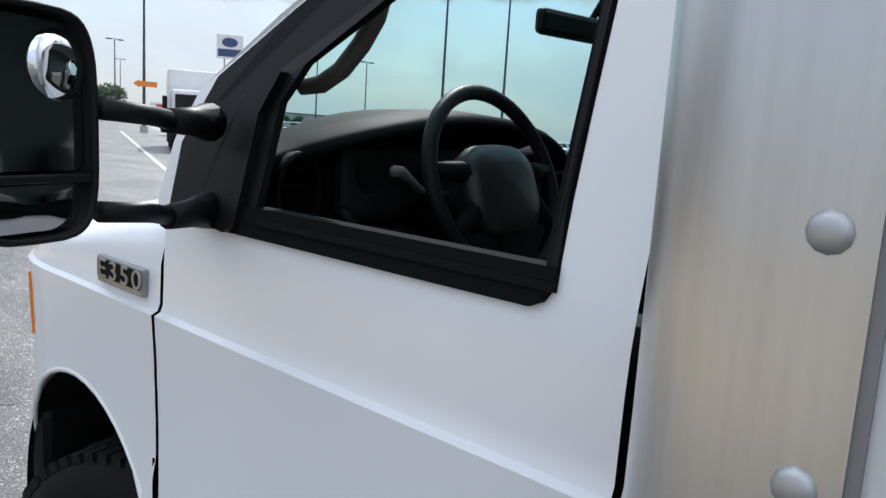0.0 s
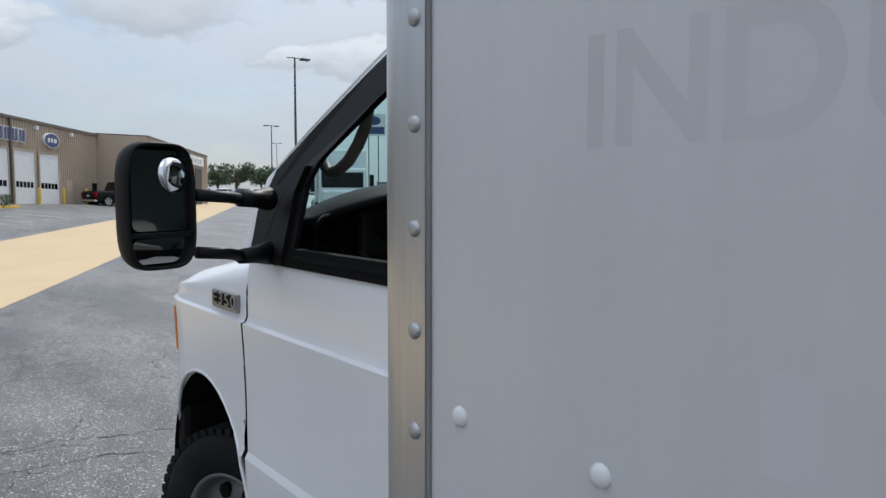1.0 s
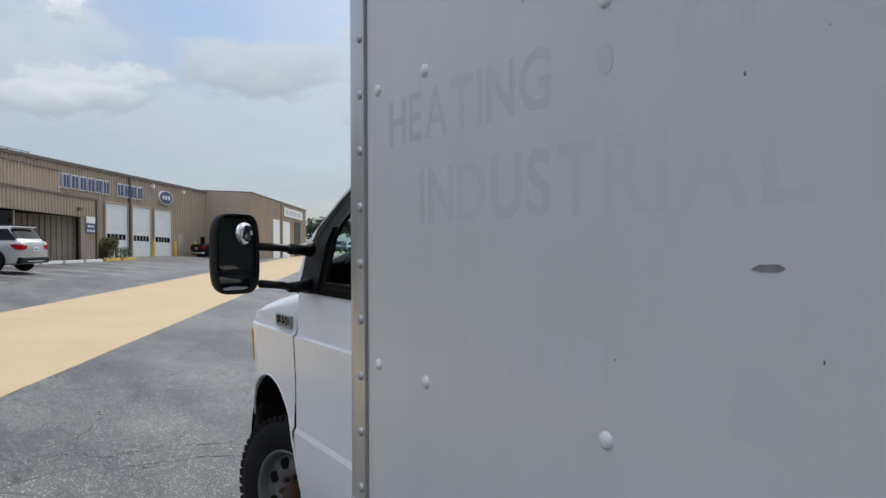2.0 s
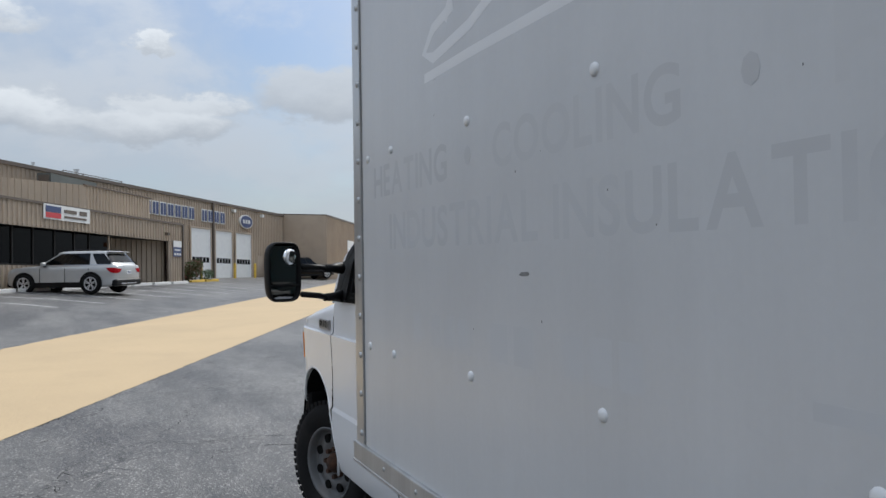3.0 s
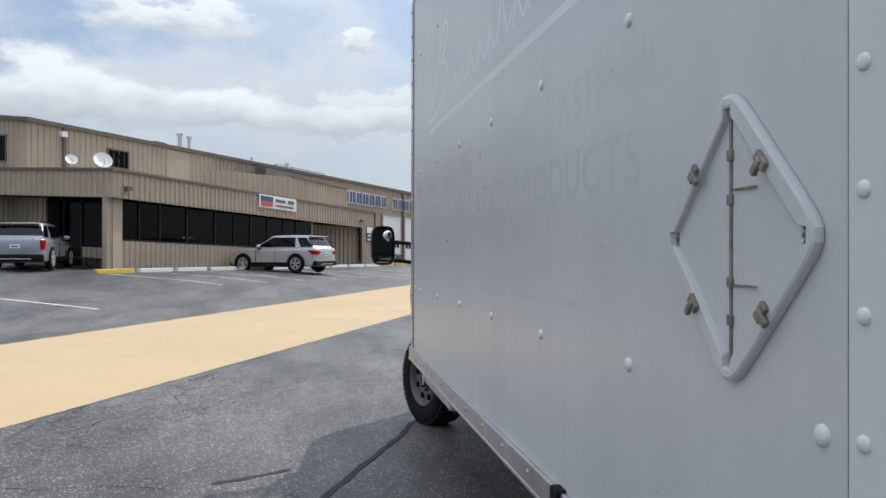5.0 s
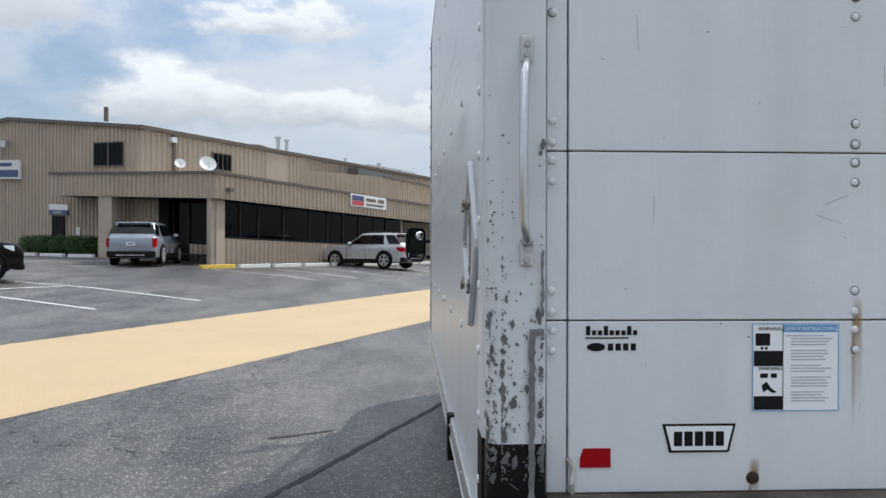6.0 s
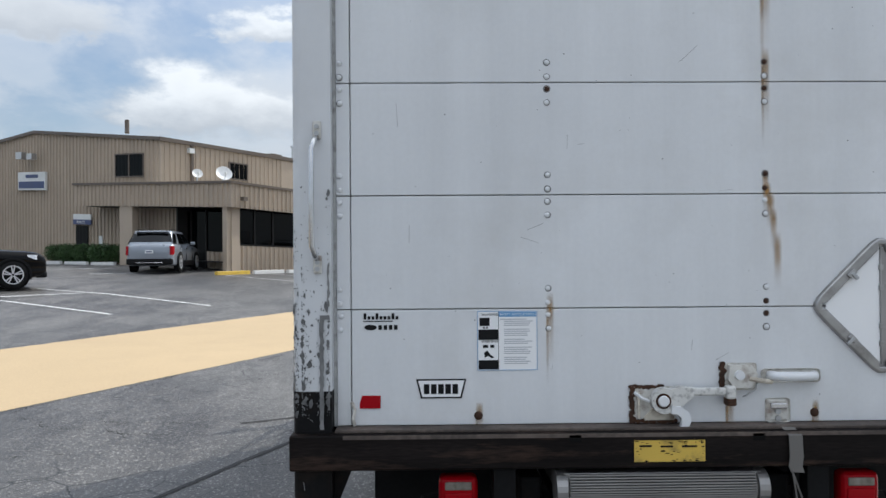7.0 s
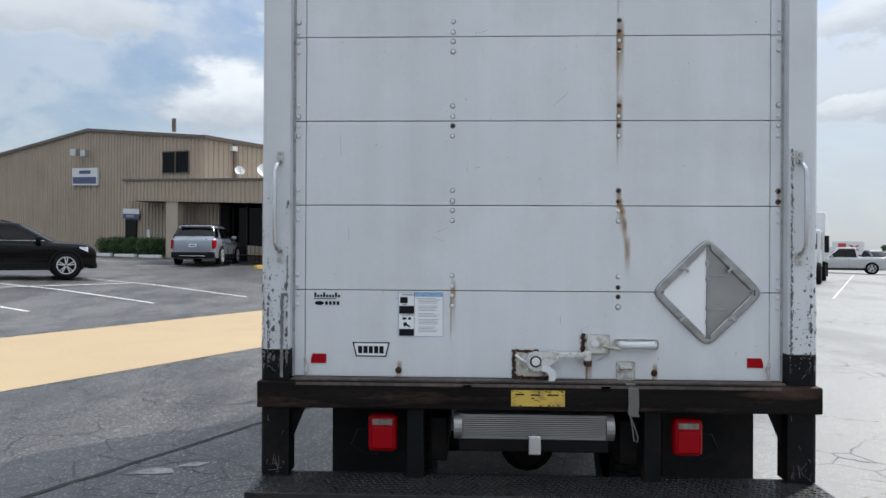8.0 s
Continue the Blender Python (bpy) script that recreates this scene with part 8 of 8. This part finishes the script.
def car(name, label, x, y, turn, size, paint, style="suv"):
    """A parked car: nose to +y of its own frame. size: length, width, height."""
    L, Wd, H = size
    c = thing(name, label, "car", at=(x, y, ground_z(x, y)), turn=turn)
    h, hw = L / 2, Wd / 2
    R = 0.395 if H > 1.72 else 0.365
    belt = H * 0.61
    fa, ra = h - (0.88 if L > 4.8 else 0.74), -h + 1.05          # axles
    suv = style == "suv"
    tail = belt + 0.02 if suv else H * 0.62
    # lower body: (along, width, underside, top edge)
    st = [(-h, 0.84, 0.5, tail * 0.80), (-h + 0.04, 0.92, 0.36, tail * 0.93), (-h + 0.16, 0.97, 0.27, tail * 0.99), (-h + 0.6, 0.99, 0.24, tail), (-h + 1.7, 1.0, 0.24, tail * 0.99 if suv else tail), (0, 1.0, 0.24, belt), (h - 1.75, 1.0, 0.24, belt * 0.975), (h - 1.45, 0.995, 0.24, belt * 0.975), (h - 0.9, 0.985, 0.25, belt * 0.95), (h - 0.4, 0.955, 0.27, belt * 0.915), (h - 0.16, 0.91, 0.3, belt * 0.86), (h - 0.04, 0.83, 0.36, belt * 0.74), (h, 0.74, 0.45, belt * 0.58)]
    bm = bmesh.new()
    rows = []
    for yy, f, z0, z1 in st:
        w = hw * f
        d = z1 - z0
        ring = [(-w * 0.86, z0), (-w * 0.965, z0 + 0.07), (-w * 0.985, z0 + d * 0.22), (-w * 0.985, z0 + d * 0.4), (-w, z0 + d * 0.62), (-w * 0.985, z0 + d * 0.8), (-w * 0.95, z1 - 0.035), (-w * 0.90, z1), (-w * 0.5, z1 + 0.035), (0, z1 + 0.045)]
        ring = ring + [(-a, b) for a, b in ring[-2::-1]]
        rows.append([(a, yy, b) for a, b in ring])
    add_loft(bm, rows, close=True, cap=True)
    part("body", bm, paint, c, smooth=True)
    # cabin: base and roof ends
    if style == "pickup":
        b0, b1, r0, r1 = -h + 1.85, h - 1.62, -h + 2.05, h - 2.4
    elif suv:
        b0, b1, r0, r1 = -h + 0.1, h - (1.45 if L > 4.8 else 1.12), -h + 0.62, h - (2.35 if L > 4.8 else 2.05)
    else:
        b0, b1, r0, r1 = -h + 0.5, h - 1.4, -h + 1.2, h - 2.3
    zb, zr, wb, wr = belt - 0.04, H - 0.12, hw * 0.945, hw * 0.78
    bm = bmesh.new()
    rows = []
    for f, g, z in ((0, 0, zb), (1, 1, zr), (1.06, 1.06, H - 0.06), (1.12, 1.3, H - 0.025), (1.3, 2.2, H)):
        w = wb + (wr - wb) * (f if f <= 1 else 1 + (f - 1) * 3)
        ya, yb = b0 + (r0 - b0) * min(f, 1.2), b1 + (r1 - b1) * min(f, 1.2)
        rows.append([(-w, ya + 0.05, z), (-w * 0.86, ya, z), (0, ya - 0.03, z), (w * 0.86, ya, z), (w, ya + 0.05, z), (w, yb - 0.12, z), (w * 0.86, yb, z), (0, yb + 0.07, z), (-w * 0.86, yb, z), (-w, yb - 0.12, z)])
    add_loft(bm, rows, close=True, cap=True)
    cabin = part("cabin", bm, paint, c)

    def on_side(s, yy, f, out=0.006):
        return (s * (wb + (wr - wb) * f + out), yy, zb + (zr - zb) * f)

    def end_at(f):
        return b0 + (r0 - b0) * f + 0.06, b1 + (r1 - b1) * f - 0.12

    for s in (-1, 1):
        lo, up = 0.1, 0.95
        cuts = ((0.05, 0.24), (0.31, 0.62), (0.64, 0.97)) if suv else ((0.06, 0.44), (0.48, 0.97))
        def quad(p, q, f0, f1, out):
            pts = []
            for fr, f in ((p, f0), (q, f0), (q, f1), (p, f1)):
                e0, e1 = end_at(f)
                pts.append(on_side(s, e0 + (e1 - e0) * fr, f, out))
            return pts

        bm = bmesh.new()
        add_prism(bm, quad(cuts[1 if suv else 0][0] - 0.01, 0.985, 0.06, 0.98, 0.004), (-s * 0.02, 0, 0))
        part("window_surround", bm, M_BLACK, cabin, "black window surround")
        for p, q in cuts:
            bm = bmesh.new()
            add_prism(bm, quad(p, q, lo, up, 0.008), (-s * 0.012, 0, 0))
            part("side_window", bm, M_CARGLASS, cabin, "dark tinted side window")
        e0, e1 = end_at(0.06)
        part("belt_trim", bm_box((s * (wb + 0.004) - 0.006, e0 + 0.1, belt - 0.005), (s * (wb + 0.004) + 0.006, e1 - 0.05, belt + 0.018)), M_CHROME, c)
        if suv:
            part("roof_rail", bm_tube([(s * wr * 0.86, r0 + 0.15, H - 0.03), (s * wr * 0.86, r0 + 0.3, H + 0.03), (s * wr * 0.86, r1 - 0.45, H + 0.03), (s * wr * 0.86, r1 - 0.25, H - 0.03)], 0.016, 6), M_CHROME, c)
        part("wing_mirror", bm_box((s * (hw + 0.03) - 0.1, b1 - 0.5, belt - 0.0), (s * (hw + 0.03) + 0.1, b1 - 0.36, belt + 0.14), 0.04, 3), paint, c)
        part("tail_lamp", bm_box((s * hw * 0.86 - 0.09, -h - 0.012, tail * 0.66), (s * hw * 0.86 + 0.1, -h + 0.24, tail * 0.92), 0.035), M_RED, c, "red tail lamp")
        part("headlight", bm_box((s * hw * 0.7 - 0.17, h - 0.33, belt * 0.66), (s * hw * 0.7 + 0.15, h - 0.035, belt * 0.77), 0.04), M_HEAD, c, "clear headlight")
        part("sill_trim", bm_box((s * hw - 0.03, ra + R, 0.25), (s * hw + 0.008, fa - R, 0.40), 0.012), M_BLACK, c)
        for d, z in ((0.08, 0.72), (0.40, 0.72)):
            part("door_handle", bm_box((s * hw - 0.01, b0 + (b1 - b0) * (d + 0.28), belt - 0.16), (s * hw + 0.014, b0 + (b1 - b0) * (d + 0.28) + 0.2, belt - 0.125), 0.006), paint, c)
        for q in (0.33, 0.64) if suv else (0.3,):
            yy = b0 + (b1 - b0) * q
            part("door_gap", bm_box((s * hw - 0.01, yy - 0.004, 0.42), (s * hw + 0.0015, yy + 0.004, belt - 0.05)), M_BLACK, c)
        for yy in (ra, fa):
            tyre_set(c, s, hw, yy, R, suv)
    # windscreen and rear glass lie on the raked ends
    for name, ba, rb, sgn in (("windscreen", b1, r1, 1), ("rear_window", b0, r0, -1)):
        bm = bmesh.new()
        rows = []
        for f in (0.1, 0.94):
            w = (wb + (wr - wb) * f) * 0.84
            yy = ba + (rb - ba) * f
            rows.append([(t * w, yy + sgn * (0.008 + (0.07 if sgn > 0 else 0.03) * (1 - abs(t))), zb + (zr - zb) * f) for t in (-1, -0.5, 0, 0.5, 1)])
        add_loft(bm, rows)
        part(name, bm, M_CARGLASS, cabin, "dark glass")
    part("bumper", bm_box((-hw * 0.95, -h - 0.05, 0.3 if suv else 0.36), (hw * 0.95, -h + 0.25, 0.53 if suv else 0.56), 0.06, 3), M_BLACK if suv else M_CHROME, c)
    part("bumper", bm_box((-hw * 0.86, h - 0.25, 0.28), (hw * 0.86, h + 0.03, 0.44), 0.05, 3), M_BLACK, c)
    plate = part("number_plate", bm_box((-0.16, -h - 0.02, tail * 0.66), (0.16, -h + 0.03, tail * 0.66 + 0.14)), M_STICKW, c, "number plate with a plain bar")
    part("plate_bar", bm_box((-0.12, -h - 0.024, tail * 0.66 + 0.05), (0.12, -h - 0.018, tail * 0.66 + 0.09)), M_NAVY, plate)
    part("grille", bm_box((-hw * 0.5, h - 0.09, belt * 0.48), (hw * 0.5, h + 0.012, belt * 0.66), 0.03), M_BLACK, c)
    if suv:
        part("spoiler", bm_box((-wr * 0.9, r0 - 0.2, H - 0.09), (wr * 0.9, r0 + 0.1, H - 0.035), 0.02), paint, c)
    if style == "pickup":
        part("bed", bm_box((-hw * 0.8, -h + 0.12, tail - 0.02), (hw * 0.8, -h + 1.75, tail + 0.052)), M_DARK, c)
    return c


suv("silver_suv", "silver suv parked nose-in at the office windows", -3.3, 37.1, 57, (5.05, 2.0, 1.78), M_SILVER)
suv("silver_suv", "blue-silver suv parked nose-in at the office entrance", -12.5, 30.7, 5, (4.98, 1.97, 1.75), M_BLUEGREY, False, True)
suv("black_suv", "black suv parked in a marked stall", -14.1, 18.55, -58, (4.5, 1.86, 1.68), M_BLACKCAR)
car("black_pickup", "black pickup parked by the far bay", *plan(43.0, -1.6), -70, (5.6, 2.0, 1.9), M_BLACKCAR, "pickup")


# ---- distance: lot, lamps, signs, trees ----
M_POLE = material("dark_pole", (0.05, 0.05, 0.055), 0.5, vary=0.1)
M_GREYB = material("far_wall", (0.3, 0.3, 0.3), 0.8, vary=0.2, scale=0.1)
M_ORANGE = material("orange_sign", (0.75, 0.22, 0.03), 0.6, vary=0.05)


def lamp_post(x, y, h, heads=2):
    p = thing("street_lamp", "tall dark pole with a floodlight head over the lot", "street lamp", "lot lamps", at=(x, y, ground_z(x, y)))
    part("pole", bm_cyl((0, 0, -0.3), (0, 0, h), 0.13, 10, 0.07), M_POLE, p)
    part("footing", bm_cyl((0, 0, -0.3), (0, 0, 0.5), 0.3, 12), M_CONC, p)
    part("arm", bm_tube([(-0.7, 0, h - 0.05), (0, 0, h), (0.7, 0, h - 0.05)], 0.04, 6), M_POLE, p)
    for k in range(heads):
        s = -1 if k % 2 else 1
        part("lamp_head", bm_box((s * 0.9 - 0.4, -0.25, h - 0.16), (s * 0.9 + 0.4, 0.25, h + 0.02), 0.06), M_POLE, p)
    return p


lamp_post(25.9, 60.0, 12.3, 1)
arrow = thing("arrow_sign", "orange arrow sign fixed to a lot lamp pole", "sign", at=(25.9, 59.8, 3.0))
part("board", bm_prism([(x, 0, z) for x, z in ((-0.95, 0.65), (-0.45, 0.95), (-0.45, 0.85), (0.95, 0.85), (0.95, 0.45), (-0.45, 0.45), (-0.45, 0.35))], (0, 0.06, 0)), M_ORANGE, arrow)
part("clamp", bm_box((-0.14, 0.06, 0.55), (0.14, 0.34, 0.7)), M_POLE, arrow)
for x, y, h in ((67.5, 92.1, 12), (78.9, 94.3, 12), (41.1, 43.3, 13), (47.2, 42.2, 13), (105, 55, 12), (50, 118, 12), (84, 190, 14)):
    lamp_post(x, y, h)


def post_sign(name, label, x, y, z0, w, h, face, band):
    s = thing(name, label, "sign", at=(x, y, ground_z(x, y)), turn=-30)
    for k in (-1, 1):
        part("leg", bm_cyl((k * w * 0.2, 0, -0.3), (k * w * 0.2, 0, z0 + 0.1), 0.1, 10), M_POLE, s)
    part("cabinet", bm_box((-w / 2, -0.2, z0), (w / 2, 0.2, z0 + h), 0.05), face, s)
    part("band", bm_box((-w * 0.45, -0.215, z0 + h * 0.08), (w * 0.45, -0.2, z0 + h * 0.4)), band, s)
    bm = bm_lathe([(0.0001, -0.23), (1, -0.23), (1, -0.2)], 24, "y")
    part("oval", bm, band, s).matrix_local = Matrix.Translation((0, 0, z0 + h * 0.68)) @ Matrix.Diagonal((w * 0.3, 1, h * 0.2, 1))


post_sign("pylon_sign", "blue and white dealer pylon sign on two legs", 75.0, 127.0, 12.3, 4.6, 4.2, M_SIGNW, M_NAVY)


def parked_truck(name, label, x, y, turn, long, high, paint, box):
    """A large truck: cab, hood, cargo body, wheels."""
    t = thing(name, label, "truck", at=(x, y, ground_z(x, y)), turn=turn)
    h = long / 2
    part("cargo_body", bm_box((-1.22, -h, 1.1), (1.22, h - 2.6, high), 0.05), box, t)
    part("chassis", bm_box((-0.45, -h + 0.2, 0.7), (0.45, h - 0.3, 1.05)), M_BLACKP, t)
    part("cab", bm_box((-1.1, h - 2.5, 0.7), (1.1, h - 0.9, 2.6), 0.12, 3), paint, t)
    part("hood", bm_box((-0.95, h - 1.0, 0.7), (0.95, h, 1.6), 0.12, 3), paint, t)
    part("windscreen", bm_box((-0.95, h - 0.95, 1.7), (0.95, h - 0.88, 2.4), 0.02), M_CARGLASS, t)
    for s in (-1, 1):
        part("side_window", bm_box((s * 1.1 - 0.01, h - 2.0, 1.65), (s * 1.1 + 0.01, h - 1.1, 2.35)), M_CARGLASS, t)
        part("mirror", bm_box((s * 1.35 - 0.1, h - 1.1, 1.5), (s * 1.35 + 0.1, h - 1.0, 2.3), 0.03), M_BLACK, t)
        part("headlight", bm_box((s * 0.75 - 0.14, h - 0.05, 1.0), (s * 0.75 + 0.14, h + 0.02, 1.22), 0.03), M_HEAD, t)
        for yy in (h - 0.9, -h + 1.2):
            part("tyre", bm_lathe([(0.001, -0.13), (0.3, -0.14), (0.5, -0.13), (0.52, 0), (0.5, 0.13), (0.3, 0.14), (0.001, 0.13)], 24), M_RUBBER, t).matrix_local = Matrix.Translation((s * 1.0, yy, 0.5))
        part("mud_flap", bm_box((s * 0.95 - 0.25, -h + 0.5, 0.2), (s * 0.95 + 0.25, -h + 0.52, 0.95)), M_RUBBER, t)
    return t


parked_truck("parked_truck", "white box truck parked nose out in the lot", 16.4, 35.8, 153, 7.0, 3.5, M_WHITECAR, M_WHITECAR)
tr = parked_truck("parked_truck", "white delivery truck with red and grey panel shapes", 70.9, 145.5, 64, 8.0, 3.7, M_WHITECAR, M_WHITECAR)
for bar in (((-3.3, 1.9), (-2.8, 1.9), (-1.3, 3.0), (-1.8, 3.0)), ((-3.2, 2.9), (-2.7, 2.9), (-1.5, 1.9), (-2.0, 1.9)), ((-1.0, 1.9), (0.4, 1.9), (0.4, 3.3), (-1.0, 3.3))):
    part("red_shape", bm_prism([(-1.24, y, z) for y, z in bar], (0.018, 0, 0)), M_SIGNR, tr)
car("silver_pickup", "silver pickup parked across the lot", 27.6, 54.4, 66, (5.7, 2.0, 1.95), M_SILVER, "pickup")

# rows of stock vehicles across the lot
rr = random.Random(11)
protos = [(M_WHITECAR, "white"), (M_SILVER, "silver"), (M_DARKCAR, "dark")]
n = 0
base_cars = {}
for k in range(26):
    x = 38 + k * 3.4
    y = 70 - k * 0.55 + (k % 2) * 1.2
    mat, word = protos[rr.choice((0, 0, 1, 2))]
    st = rr.choice(("suv", "pickup"))
    key = (word, st)
    if key not in base_cars:
        base_cars[key] = (suv if st == "suv" else car)("stock_vehicle", word + " " + st + " in a row of stock vehicles", x, y, 190 + rr.uniform(-3, 3), (5.3, 2.0, 1.85), mat, *(() if st == "suv" else ("pickup",)))
        tagged(base_cars[key], group="stock vehicles")
    else:
        copy_thing(base_cars[key], pose(x, y, ground_z(x, y), 0, 0, 190 + rr.uniform(-3, 3)))
for k in range(10):
    x, y = 13.5 + k * 3.6, 96 + k * 2.0
    key = rr.choice(list(base_cars))
    copy_thing(base_cars[key], pose(x, y, ground_z(x, y), 0, 0, 150 + rr.uniform(-6, 6)))


def tree(x, y, h, seed):
    r = random.Random(seed)
    t = thing("tree", "broad green tree at the edge of the lot", "tree", "lot-edge trees", at=(x, y, ground_z(x, y)))
    part("trunk", bm_tube([(0, 0, -0.3), (0.1, 0, h * 0.2), (0.05, 0.1, h * 0.45), (0.2, 0.1, h * 0.75)], [0.3, 0.24, 0.18, 0.06], 8), M_BARK, t)
    for k in range(4):
        a = r.uniform(0, 6.28)
        part("limb", bm_tube([(0.05, 0, h * 0.35), (math.cos(a) * h * 0.12, math.sin(a) * h * 0.12, h * 0.5), (math.cos(a) * h * 0.25, math.sin(a) * h * 0.25, h * 0.66)], [0.12, 0.08, 0.03], 6), M_BARK, t)
    lumps = [((r.uniform(-0.3, 0.3) * h, r.uniform(-0.3, 0.3) * h, h * r.uniform(0.45, 0.82)), (h * r.uniform(0.14, 0.24),) * 2 + (h * r.uniform(0.1, 0.18),)) for _ in range(9)]
    me = leaf_cloud(lumps, 1500, 0.22, seed)
    me.materials.append(M_TREE)
    o = new("crown", me)
    o.parent = t
    tagged(o, kind="stuff")


k = 0
for x, y, h in ((33, 118, 6.5), (38, 122, 7.5), (42, 121, 6), (47, 126, 7), (54, 128, 6), (50, 133, 6.5), (62, 150, 7), (26, 112, 5.5), (56, 205, 9), (100, 140, 3.6), (115, 130, 3.4), (105, 150, 3.5), (96, 175, 4.2)):
    k += 1
    tree(x, y, h, 100 + k)
for k, (x, y, w, d, h, turn) in enumerate(((243, 210, 56, 20, 5.5, 20), (300, 140, 50, 20, 6, 40), (235, 325, 60, 22, 7, 10))):
    b = thing("far_building", "low pale commercial building beyond the lot", "building", "far buildings", at=(x, y, ground_z(x, y) - 0.5), turn=turn)
    part("wall", bm_box((-w / 2, -d / 2, 0), (w / 2, d / 2, h)), M_GREYB, b)
    part("roof", bm_box((-w / 2 - 0.3, -d / 2 - 0.3, h), (w / 2 + 0.3, d / 2 + 0.3, h + 0.5)), M_TRIMB, b)
    for j in range(5):
        for s in (-1, 1):
            wx = -w / 2 + w * (j + 0.5) / 5
            part("window", bm_box((wx - 1.2, s * d / 2 - 0.06, 1.2), (wx + 1.2, s * d / 2 + 0.06, 3.0)), M_CARGLASS, b)
